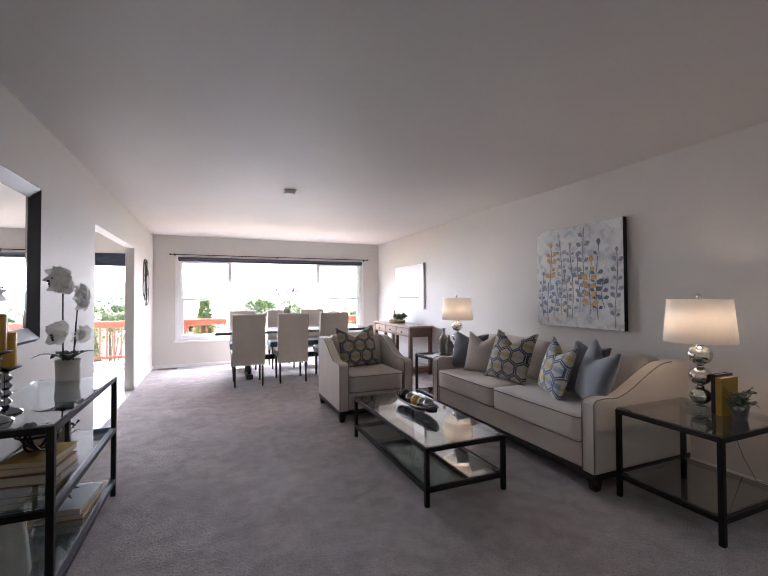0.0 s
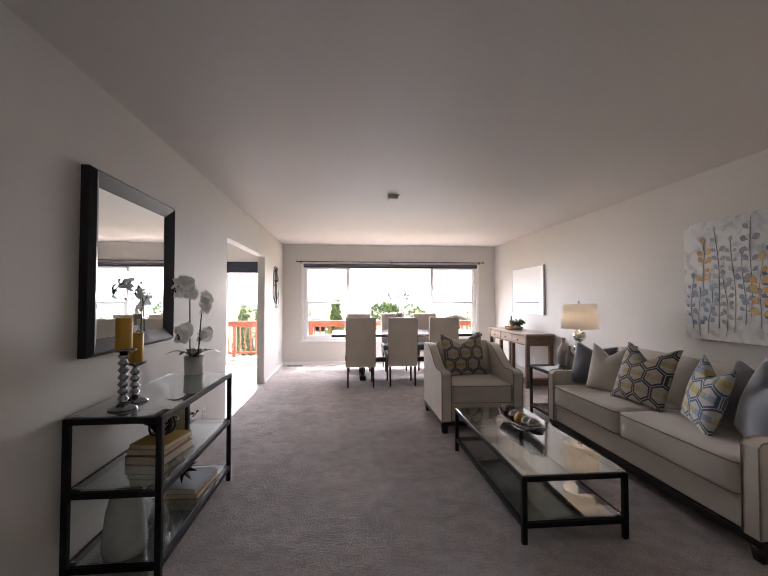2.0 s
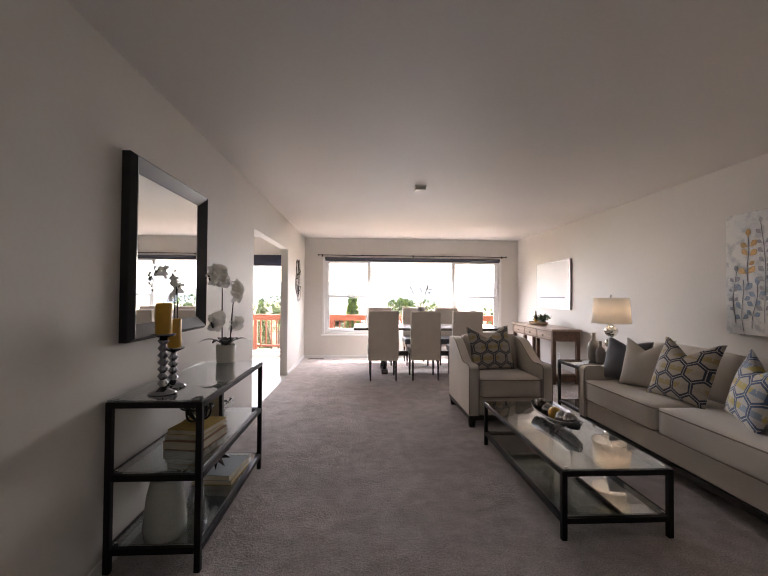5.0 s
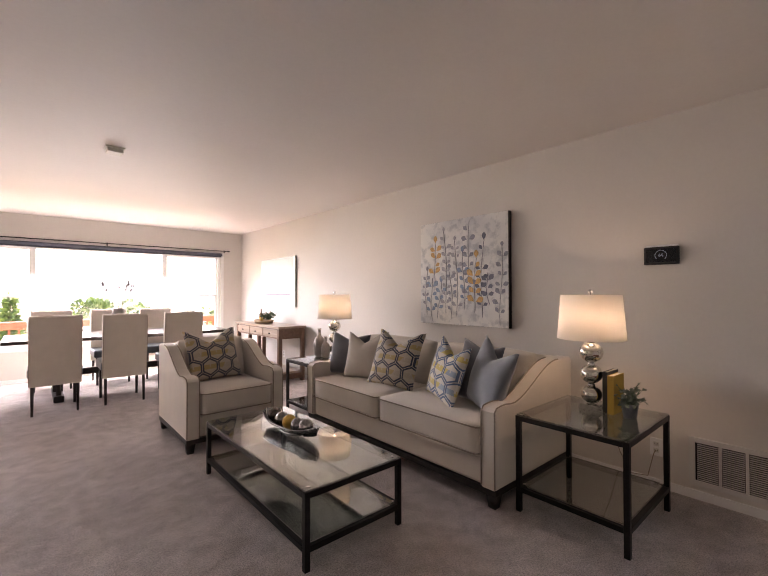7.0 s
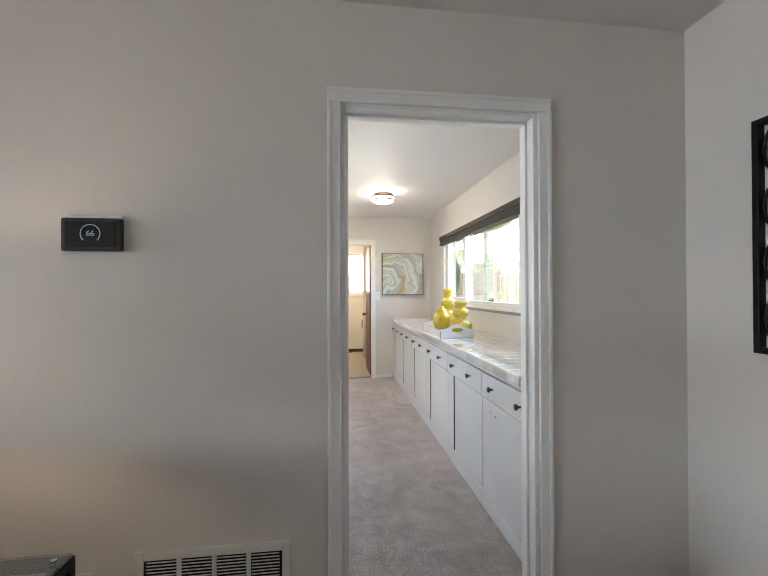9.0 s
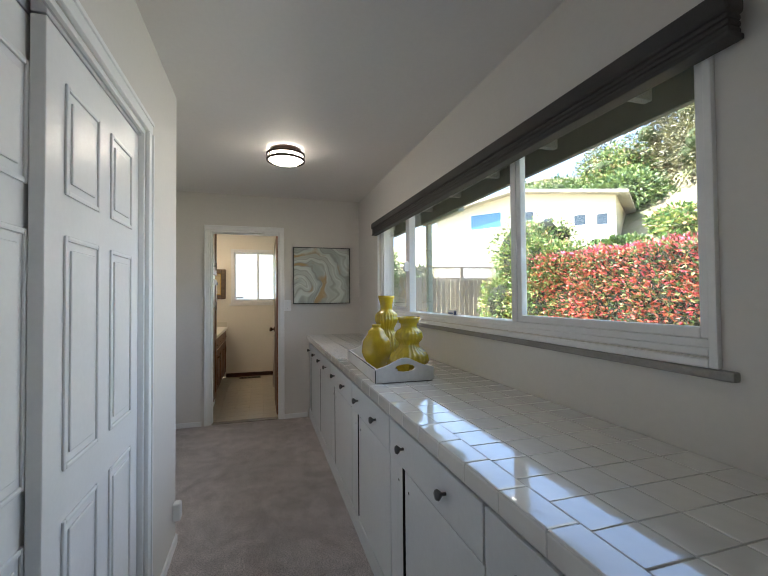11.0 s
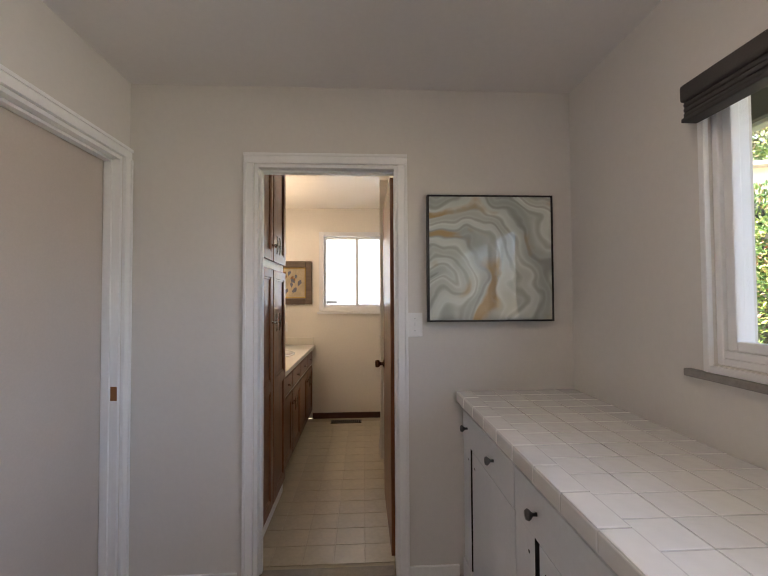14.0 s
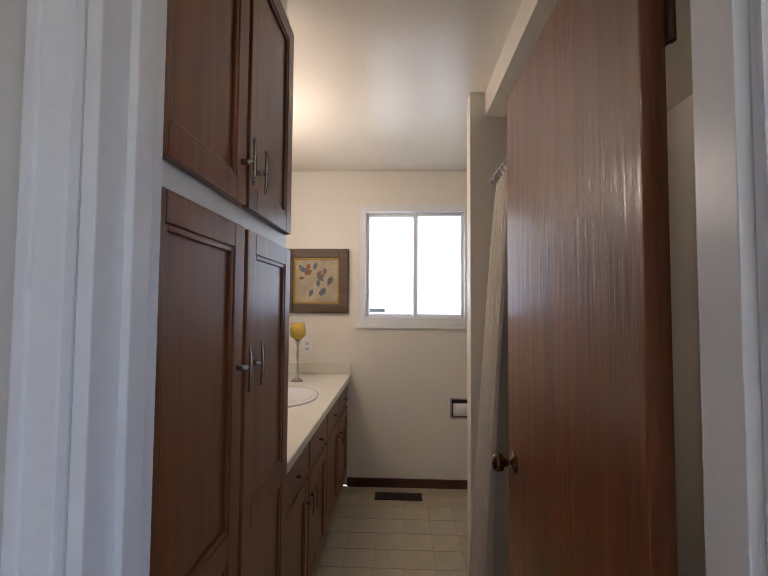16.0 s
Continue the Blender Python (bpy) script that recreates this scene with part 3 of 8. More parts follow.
def cushion(w, d, h, puff=0.02, n=12, bev=0.03):
    """A boxed cushion with a domed top, from 0 to w, 0 to d, 0 to h."""
    t = bmesh.new()
    bmesh.ops.create_cube(t, size=1.0)
    bmesh.ops.transform(t, matrix=Matrix.LocRotScale((w / 2, d / 2, h / 2), None, (w, d, h)), verts=t.verts)
    bmesh.ops.subdivide_edges(t, edges=t.edges[:], cuts=n, use_grid_fill=True)
    for v in t.verts:
        u, q, k = v.co.x / w * 2 - 1, v.co.y / d * 2 - 1, v.co.z / h * 2 - 1
        dome = max(0.0, (1 - u ** 4)) * max(0.0, (1 - q ** 4))
        edge = 0.5 * bev
        ru, rq, rk = abs(u) ** 8, abs(q) ** 8, abs(k) ** 8
        v.co.x -= math.copysign(edge * max(rq, rk) * (abs(u) > 0.8), u)
        v.co.y -= math.copysign(edge * max(ru, rk) * (abs(q) > 0.8), q)
        v.co.z += k * puff * dome + 0.003 * noise.noise(v.co * 5.0)
        v.co.y += q * puff * 0.5 * max(0.0, (1 - u ** 4)) * max(0.0, (1 - k ** 4))
    for f in t.faces:
        f.smooth = True
    return t


def upholstered(name, label, category, width, depth, seats, x, y, rz, skirt=0.115):
    """Sofa or armchair with sloping arms; front along y = 0, arms at both ends."""
    ob = thing(name, label, category, x, y, 0, rz)
    fa, ba, th = 0.59, 0.80, 0.105
    part("base", Shape().box(th, width - th, 0.02, depth - 0.04, skirt, 0.285, 0.02), M_FABRIC, ob)
    part("plinth", Shape().box(0.004, width - 0.004, 0.004, depth - 0.004, skirt - 0.04, skirt - 0.001, 0.004), M_LEG, ob, "dark wooden base rail")
    for k, x0 in enumerate((0.0, width - th)):
        prof = [(0.0, skirt), (0.0, fa - 0.02), (0.012, fa - 0.004)]
        prof += [(d, arm_top(d, depth, fa, ba)) for d in np.linspace(0.03, depth - 0.02, 22)]
        prof += [(depth, ba - 0.02), (depth, skirt)]
        s = Shape().prism(prof, th, 0.016, 3, Matrix.Translation((x0, 0, 0)) @ YZX)
        arm = part("arm", s, M_FABRIC, ob)
        for xx in (x0 + 0.006, x0 + th - 0.006):
            pts = [(xx, -0.003, z) for z in np.linspace(skirt + 0.01, fa - 0.02, 6)] + [(xx, d, arm_top(d, depth, fa, ba) + 0.001) for d in np.linspace(0.02, depth * 0.8, 16)]
            part("piping", Shape().tube(pts, 0.0045, 6), M_PIPING, arm)
    part("back", Shape().box(th * 0.6, width - th * 0.6, depth - 0.16, depth, skirt, ba - 0.005, 0.03, 3), M_FABRIC, ob)
    inner = width - 2 * th
    sw = inner / seats
    for k in range(seats):
        s = Shape().take(cushion(sw - 0.008, 0.61, 0.183, 0.012), Matrix.Translation((th + 0.004 + k * sw, -0.012, 0.287)))
        c = part("seat_cushion", s, M_FABRIC, ob)
        for zz in (0.299, 0.460):
            xa, xb = th + 0.012 + k * sw, th - 0.004 + (k + 1) * sw
            part("piping", Shape().tube([(xa, 0.02, zz), (xa + 0.02, -0.016, zz)] + [(q, -0.019, zz) for q in np.linspace(xa + 0.05, xb - 0.05, 8)] + [(xb - 0.02, -0.016, zz), (xb, 0.02, zz)], 0.005, 6), M_PIPING, c)
        m = Matrix.Translation((th + 0.006 + k * sw, 0.585, 0.45)) @ Matrix.Rotation(radians(-12), 4, "X")
        part("back_cushion", Shape().take(cushion(sw - 0.012, 0.17, 0.40, 0.02), m), M_FABRIC, ob)
    for lx in (0.04, width - 0.04):
        for ly in (0.04, depth - 0.05):
            part("leg", Shape().lathe([(0.034, 0.0), (0.046, skirt - 0.04)], 4, m=Matrix.Translation((lx, ly, 0)) @ Matrix.Rotation(math.pi / 4, 4, "Z")), M_LEG, ob)
    return ob


upholstered("sofa", "cream linen two-cushion sofa with sloping arms and dark wooden feet", "sofa", 2.12, 0.99, 2, 2.385, 4.40, -90)
upholstered("armchair", "cream linen armchair with sloping arms, matching the sofa", "armchair", 0.83, 0.90, 1, 1.265, 4.345, 0)


def hex_mat(name, ground, fill, line, fill2):
    """Woven honeycomb pattern with dark outlines and two fill tones."""
    m, n, l, b = nodes_of(name)
    tc = n.new("ShaderNodeTexCoord")
    sep = n.new("ShaderNodeSeparateXYZ")
    l.new(tc.outputs["Object"], sep.inputs[0])
    com = n.new("ShaderNodeCombineXYZ")
    l.new(sep.outputs[0], com.inputs[0])
    l.new(sep.outputs[2], com.inputs[1])

    def vm(op, a, c=None):
        k = n.new("ShaderNodeVectorMath")
        k.operation = op
        for i, v in enumerate((a, c)):
            if v is None:
                continue
            if isinstance(v, bpy.types.NodeSocket):
                l.new(v, k.inputs[i])
            else:
                k.inputs[i].default_value = v
        return k

    def mm(op, a, c):
        k = n.new("ShaderNodeMath")
        k.operation = op
        for i, v in enumerate((a, c)):
            if isinstance(v, bpy.types.NodeSocket):
                l.new(v, k.inputs[i])
            else:
                k.inputs[i].default_value = v
        return k.outputs[0]
    p = vm("ADD", vm("SCALE", com.outputs[0]).outputs[0], (20.0, 34.64, 0.0))
    p.inputs[0].links[0].from_node.inputs["Scale"].default_value = 7.2
    r, h = (1.0, 1.7320508, 1.0), (0.5, 0.8660254, 0.0)
    a = vm("SUBTRACT", vm("MODULO", p.outputs[0], r).outputs[0], h)
    c = vm("SUBTRACT", vm("MODULO", vm("SUBTRACT", p.outputs[0], h).outputs[0], r).outputs[0], h)
    la, lc = vm("LENGTH", a.outputs[0]).outputs["Value"], vm("LENGTH", c.outputs[0]).outputs["Value"]
    near = mm("LESS_THAN", la, lc)
    mx = n.new("ShaderNodeMix")
    mx.data_type = "VECTOR"
    l.new(near, mx.inputs[0])
    l.new(c.outputs[0], mx.inputs[4])
    l.new(a.outputs[0], mx.inputs[5])
    gv = vm("ABSOLUTE", mx.outputs[1]).outputs[0]
    d1 = vm("DOT_PRODUCT", gv, (0.5, 0.8660254, 0.0)).outputs["Value"]
    s2 = n.new("ShaderNodeSeparateXYZ")
    l.new(gv, s2.inputs[0])
    dist = mm("MAXIMUM", d1, s2.outputs[0])
    ang = n.new("ShaderNodeSeparateXYZ")
    l.new(mx.outputs[1], ang.inputs[0])
    spoke = mm("LESS_THAN", mm("ABSOLUTE", ang.outputs[0], 0.0), 0.03)
    upper = mm("GREATER_THAN", ang.outputs[1], 0.0)
    cell = noise_tex(n, l, 5.0, 0.0)
    f = mixc(n, l, fill, fill2, mm("GREATER_THAN", cell.outputs["Fac"], 0.52))
    base = mixc(n, l, f, ground, mm("MULTIPLY", mm("GREATER_THAN", mm("ABSOLUTE", ang.outputs[1], 0.0), 0.14), 0.85))
    base = mixc(n, l, base, ground, mm("MULTIPLY", spoke, upper))
    col = mixc(n, l, base, line, mm("GREATER_THAN", dist, 0.395))
    col = mixc(n, l, col, ground, mm("GREATER_THAN", dist, 0.482))
    wv = noise_tex(n, l, 380.0, 2.0)
    wr = ramp(n, l, wv.outputs["Fac"], [(0.3, (0.82, 0.82, 0.82)), (0.65, (1, 1, 1))])
    l.new(mixc(n, l, col, wr.outputs[0], 1.0, "MULTIPLY"), b.inputs["Base Color"])
    b.inputs["Roughness"].default_value = 0.85
    b.inputs["Sheen Weight"].default_value = 0.2
    bumped(n, l, b, wv.outputs["Fac"], 0.3, 0.001)
    return m


M_HEX = hex_mat("honeycomb_weave_taupe", (0.50, 0.45, 0.38), (0.42, 0.33, 0.16), (0.045, 0.055, 0.085), (0.44, 0.39, 0.33))
M_HEXB = hex_mat("honeycomb_weave_blue", (0.62, 0.60, 0.55), (0.58, 0.47, 0.16), (0.09, 0.14, 0.24), (0.30, 0.38, 0.48))
M_GREYV = pbr("slate_velvet", (0.115, 0.12, 0.14), 0.75, var=0.2, scale=7, fine=300, bump=0.15, bscale=300, sheen=0.7)
M_BLUEV = pbr("blue_grey_velvet", (0.20, 0.225, 0.265), 0.75, var=0.18, scale=7, fine=300, bump=0.15, bscale=300, sheen=0.7)
M_SAND = pbr("sand_linen", (0.50, 0.45, 0.39), 0.9, var=0.07, fine=400, bump=0.3, bscale=600, sheen=0.2)


def pillow(label, material, x, y, z, rz, tilt, size=0.47, thick=0.15, chop=0.05, roll=0.0, seed=0):
    """A square throw pillow with pointed corners and a chopped top edge; lower edge at z."""
    n = 18
    t = bmesh.new()
    grid = {}
    for side in (1, -1):
        for i in range(n + 1):
            for k in range(n + 1):
                u, v = i / n * 2 - 1, k / n * 2 - 1
                rim = abs(u) >= 1 - 1e-6 or abs(v) >= 1 - 1e-6
                if rim and side == -1:
                    grid[(side, i, k)] = grid[(1, i, k)]
                    continue
                bow = 1 - 0.075 * (1 - v * v) * abs(u) ** 2
                bow2 = 1 - 0.075 * (1 - u * u) * abs(v) ** 2
                px, pz = u * bow * size / 2, v * bow2 * size / 2
                th = thick / 2 * (max(0.0, 1 - u * u) ** 0.55) * (max(0.0, 1 - v * v) ** 0.55)
                dent = 1.0 * chop * max(0.0, 1 - abs(u + 0.1 * math.sin(seed)) / 0.85) ** 1.25 * max(0.0, (v + 0.15) / 1.15) ** 1.4
                pz -= dent * 1.25
                th *= 1 - 0.3 * dent / max(chop, 1e-6) * (chop > 0)
                w = 0.006 * noise.noise(Vector((u * 2.2 + seed, v * 2.2, side)))
                grid[(side, i, k)] = t.verts.new((px, side * -th + w, pz + size / 2))
    for side in (1, -1):
        for i in range(n):
            for k in range(n):
                q = [grid[(side, i, k)], grid[(side, i + 1, k)], grid[(side, i + 1, k + 1)], grid[(side, i, k + 1)]]
                f = t.faces.new(q if side == 1 else q[::-1])
                f.smooth = True
    ob = part("throw_pillow", t, material)
    ob.matrix_basis = pose(x, y, z, 0, 0, rz) @ pose(0, 0, 0, -tilt, 0, 0) @ pose(0, 0, 0, 0, roll, 0)
    return tagged(ob, label, "throw pillow", "pillows on the seating")


SZ = 0.475
pillow("slate grey velvet throw pillow against the sofa arm", M_GREYV, 2.66, 4.16, SZ, -62, 16, 0.42, 0.15, 0.04, 3, 1)
pillow("plain sand linen throw pillow with a grey back", M_SAND, 2.67, 3.90, SZ, -72, 18, 0.45, 0.15, 0.08, -2, 2)
pillow("taupe and yellow honeycomb patterned throw pillow on the sofa", M_HEX, 2.64, 3.50, SZ, -80, 22, 0.50, 0.17, 0.095, 2, 3)
pillow("blue and yellow honeycomb patterned throw pillow on the sofa", M_HEXB, 2.63, 2.94, SZ, -112, 17, 0.46, 0.15, 0.085, 6, 4)
pillow("slate grey velvet throw pillow tucked behind another pillow", M_GREYV, 2.76, 2.74, SZ, -104, 14, 0.45, 0.13, 0.03, 3, 5)
pillow("blue-grey velvet throw pillow by the sofa arm", M_BLUEV, 2.66, 2.60, SZ, -118, 17, 0.48, 0.17, 0.085, 9, 6)
pillow("taupe and yellow honeycomb patterned throw pillow on the armchair", M_HEX, 1.655, 4.78, SZ, 4, 20, 0.49, 0.16, 0.10, -2, 7)


def bar(s, a, b, t):
    """A square bar between two points that differ along one axis."""
    h = t / 2
    return s.box(*[v for p, q in zip(a, b) for v in (min(p, q) - h, max(p, q) + h)], 0.0025)


def metal_table(name, label, category, x, y, w, d, h, shelves, t=0.028, top_z=None):
    """A square-bar metal table with glass top and glass shelves; corner at x, y."""
    ob = thing(name, label, category, x, y)
    q = t / 2
    for lx in (q, w - q):
        for ly in (q, d - q):
            part("leg", bar(Shape(), (lx, ly, q), (lx, ly, h - q), t), M_METAL, ob)
    for z in [h - q] + shelves:
        for ly in (q, d - q):
            part("rail", bar(Shape(), (t + q, ly, z), (w - t - q, ly, z), t), M_METAL, ob)
        for lx in (q, w - q):
            part("rail", bar(Shape(), (lx, t + q, z), (lx, d - t - q, z), t), M_METAL, ob)
        zz = z + q + 0.001
        top = abs(z - (h - q)) < 1e-6
        i = 0.004 if top else 0.006
        g = part("glass_top" if top else "glass_shelf", Shape().box(i, w - i, i, d - i, zz, zz + 0.008, 0.0015, 1) if top else Shape().box(t, w - t, t, d - t, zz, zz + 0.006), M_SHELFGLASS, ob, "clear glass sheet")
        for lx in (t * 1.3, w - t * 1.3):
            for ly in (t * 1.3, d - t * 1.3):
                part("bumper", Shape().lathe([(0.008, 0), (0.008, 0.003)], 10, lx, ly, zz + 0.008), M_CHROME, ob)
    return ob


metal_table("coffee_table", "dark bronze metal coffee table with glass top and glass shelf", "coffee table", 1.285, 2.555, 0.605, 1.37, 0.36, [0.10])
metal_table("side_table", "dark bronze metal side table with glass top beside the sofa", "side table", 2.49, 1.615, 0.675, 0.60, 0.555, [0.13])
metal_table("side_table", "dark bronze metal side table with glass top between sofa and desk", "side table", 2.45, 4.43, 0.60, 0.54, 0.555, [0.10])
metal_table("console_table", "dark bronze metal console table with three glass tiers", "console table", -0.925, 2.385, 0.43, 1.125, 0.775, [0.10, 0.43])


def table_lamp(label, x, y, z):
    ob = thing("table_lamp", label, "table lamp", x, y, z, group="pair of table lamps")
    merc = M_MERCURY
    part("base", Shape().box(-0.055, 0.055, -0.055, 0.055, 0, 0.035, 0.004), M_CRYSTAL, ob, "clear acrylic block base")
    zz = 0.035
    for r in (0.060, 0.064, 0.068):
        part("globe", Shape().ball(r, 0, 0, zz + r * 0.93, 24, 0.93), merc, ob, "mercury glass globe")
        zz += 2 * r * 0.93
        part("collar", Shape().lathe([(0.02, 0), (0.024, 0.006), (0.018, 0.012)], 16, 0, 0, zz - 0.004), M_CHROME, ob)
        zz += 0.008
    part("stem", Shape().lathe([(0.007, 0), (0.007, 0.07)], 10, 0, 0, zz - 0.002), M_CHROME, ob)
    s0 = zz + 0.012
    t = bmesh.new()
    k = 40
    rings = [[t.verts.new((r * math.cos(2 * math.pi * i / k), r * math.sin(2 * math.pi * i / k), h)) for i in range(k)] for r, h in ((0.192, s0), (0.170, s0 + 0.268), (0.168, s0 + 0.268), (0.190, s0))]
    for a, b in zip(rings, rings[1:] + rings[:1]):
        for i in range(k):
            f = t.faces.new((a[i], a[(i + 1) % k], b[(i + 1) % k], b[i]))
            f.smooth = True
    part("shade", t, M_LAMPSHADE, ob, "white fabric drum shade, lit")
    part("spider", Shape().tube([(-0.168, 0, s0 + 0.258), (0.168, 0, s0 + 0.258)], 0.002, 6).tube([(0, -0.168, s0 + 0.258), (0, 0.168, s0 + 0.258)], 0.002, 6), M_CHROME, ob)
    part("finial", Shape().lathe([(0.003, 0), (0.003, 0.02), (0.014, 0.026), (0.016, 0.036), (0.008, 0.046), (0.0, 0.048)], 14, 0, 0, s0 + 0.258), M_CHROME, ob)
    return ob


M_MERCURY = pbr("mercury_glass", (0.80, 0.78, 0.72), 0.06, 1.0, var=0.22, scale=60, fine=260)
M_CRYSTAL = glass_mat("clear_acrylic", (0.9, 0.93, 0.93), 1.6)
M_LAMPSHADE = bpy.data.materials.new("lampshade_linen")
M_LAMPSHADE.use_nodes = True
_n, _l = M_LAMPSHADE.node_tree.nodes, M_LAMPSHADE.node_tree.links
_n.clear()
_d, _t, _m, _o = (_n.new("ShaderNode" + k) for k in ("BsdfDiffuse", "BsdfTranslucent", "MixShader", "OutputMaterial"))
_d.inputs[0].default_value, _t.inputs[0].default_value = (0.86, 0.85, 0.83, 1), (0.90, 0.87, 0.82, 1)
_m.inputs[0].default_value = 0.52
_l.new(_d.outputs[0], _m.inputs[1])
_l.new(_t.outputs[0], _m.inputs[2])
_l.new(_m.outputs[0], _o.inputs[0])
table_lamp("mercury glass table lamp with lit white shade near the doorway", 2.93, 1.96, 0.5645)
table_lamp("mercury glass table lamp with lit white shade beside the desk", 2.90, 4.69, 0.5645)

# wall things
M_CANVAS, n_, l_, b_ = nodes_of("painted_canvas_ground")
c1_, c2_, c3_ = noise_tex(n_, l_, 3.0, 5.0), noise_tex(n_, l_, 14.0, 4.0), noise_tex(n_, l_, 2.0, 2.0)
base_ = ramp(n_, l_, c1_.outputs["Fac"], [(0.3, (0.60, 0.62, 0.63)), (0.5, (0.78, 0.78, 0.76)), (0.7, (0.82, 0.80, 0.75))])
drag_ = ramp(n_, l_, c2_.outputs["Fac"], [(0.36, (0.70, 0.72, 0.75)), (0.52, (1, 1, 1))])
l_.new(mixc(n_, l_, base_.outputs[0], drag_.outputs[0], 1.0, "MULTIPLY"), b_.inputs["Base Color"])
b_.inputs["Roughness"].default_value = 0.6
bumped(n_, l_, b_, c2_.outputs["Fac"], 0.3, 0.002)
PAINTS = {k: pbr("paint_" + k, v, 0.6, var=0.25, scale=25, fine=90, bump=0.2, bscale=90) for k, v in dict(
    slate=(0.17, 0.18, 0.24), grey=(0.33, 0.34, 0.40), blue=(0.28, 0.37, 0.50), amber=(0.74, 0.45, 0.17), pale=(0.46, 0.46, 0.49)).items()}

art = thing("wall_painting", "pale canvas painting of grey, blue and amber leafy stems", "painting", 3.45, 3.325, 1.475)
part("canvas_edge", Shape().box(-0.052, -0.006, -0.513, 0.513, -0.505, 0.505, 0.003), M_BLACK, art, "black canvas edge")
part("canvas", Shape().box(-0.056, -0.0525, -0.511, 0.511, -0.503, 0.503), M_CANVAS, art)


def leaf_outline(length, width):
    pts = [(0, 0)]
    for k in range(1, 7):
        f = k / 7
        pts.append((width / 2 * math.sin(math.pi * f ** 1.35), length * f))
    pts.append((0, length))
    for k in range(6, 0, -1):
        f = k / 7
        pts.append((-width / 2 * math.sin(math.pi * f ** 1.35), length * f))
    return pts


# stems: place along the canvas, foot height, top height, colour of the leaves
rng = random.Random(7)
lift = 0
XFACE = Matrix(((0, 0, -1, 0), (-1, 0, 0, 0), (0, 1, 0, 0), (0, 0, 0, 1)))   # outline right, up; raised towards -x
for u, z0, z1, tone, lw in ((-0.35, -0.48, -0.05, "blue", 0.075), (-0.27, -0.45, -0.10, "blue", 0.07), (-0.30, -0.1, 0.30, "amber", 0.07), (-0.16, -0.4, 0.40, "pale", 0.06),
                            (-0.10, -0.46, 0.02, "grey", 0.06), (0.04, -0.36, 0.18, "blue", 0.065), (0.08, -0.30, 0.47, "grey", 0.065), (0.15, -0.38, 0.12, "amber", 0.08),
                            (0.24, -0.42, 0.28, "slate", 0.062), (0.32, -0.30, -0.02, "slate", 0.07), (0.44, -0.48, 0.20, "grey", 0.062), (-0.43, -0.42, 0.02, "grey", 0.05), (-0.04, -0.42, 0.30, "pale", 0.055)):
    sway = rng.uniform(-0.04, 0.04)
    pt = lambda f: (u + sway * f + 0.015 * math.sin(5 * f + u * 9), z0 + (z1 - z0) * f)
    part("stem", Shape().tube([(-0.0575, -pt(f)[0], pt(f)[1]) for f in np.linspace(0, 1, 9)], 0.0022, 4), PAINTS["grey" if tone != "slate" else "slate"], art)
    count = max(4, int((z1 - z0) / 0.078))
    s = Shape()
    for k in range(count):
        f = (k + 1.2) / (count + 0.4)
        px, pz = pt(min(f, 1.0))
        for sgn in ((-1, 1) if k < count - 1 else (0,)):
            if rng.random() < 0.14:
                continue
            ang = sgn * rng.uniform(35, 70)
            ll = lw * rng.uniform(0.8, 1.2)
            lift = (lift + 1) % 40
            s.prism(leaf_outline(ll, ll * 0.62), 0.0012, 0, 1, XFACE @ Matrix.Translation((px, pz, 0.0565 + 0.00006 * lift)) @ Matrix.Rotation(radians(-ang), 4, "Z") @ Matrix.Translation((0, 0.012, 0)))
    part("painted_leaves", s, PAINTS[tone], art)

p2 = thing("wall_picture", "pale print whitened for window glare, slim silver frame above the desk", "picture", 3.45, 7.14, 1.465)
# matte white: the window's reflection on the picture is put into the print's colour
M_PAPER = pbr("pale_print_glare", (0.87, 0.87, 0.86), 0.6, var=0.02)
part("frame", frame_rect(Shape(), "x", -0.035, -0.004, -0.60, 0.60, -0.40, 0.40, 0.012, 0.002), pbr("silver_frame", (0.6, 0.6, 0.6), 0.3, 0.9), p2)
part("print", Shape().box(-0.028, -0.006, -0.587, 0.587, -0.387, 0.387), M_PAPER, p2)
part("printed_line", Shape().box(-0.0295, -0.0285, -0.44, 0.46, -0.215, -0.195), PAINTS["grey"], p2)

mir = thing("wall_mirror", "large square wall mirror in a wide black frame", "mirror", W_X0, 2.98, 1.50)
t_ = bmesh.new()
o_, i_, d0, d1 = (0.47, 0.472), (0.375, 0.385), 0.04, 0.066
loops = [[(0.0, sy * o_[0], sz * o_[1]) for sy, sz in ((-1, -1), (1, -1), (1, 1), (-1, 1))],
         [(d0, sy * o_[0], sz * o_[1]) for sy, sz in ((-1, -1), (1, -1), (1, 1), (-1, 1))],
         [(d1, sy * (o_[0] - 0.02), sz * (o_[1] - 0.02)) for sy, sz in ((-1, -1), (1, -1), (1, 1), (-1, 1))],
         [(0.03, sy * i_[0], sz * i_[1]) for sy, sz in ((-1, -1), (1, -1), (1, 1), (-1, 1))],
         [(0.0, sy * i_[0], sz * i_[1]) for sy, sz in ((-1, -1), (1, -1), (1, 1), (-1, 1))]]
vs = [[t_.verts.new(p) for p in lp] for lp in loops]
for a, b in zip(vs, vs[1:] + vs[:1]):
    for k in range(4):
        t_.faces.new((a[k], a[(k + 1) % 4], b[(k + 1) % 4], b[k]))
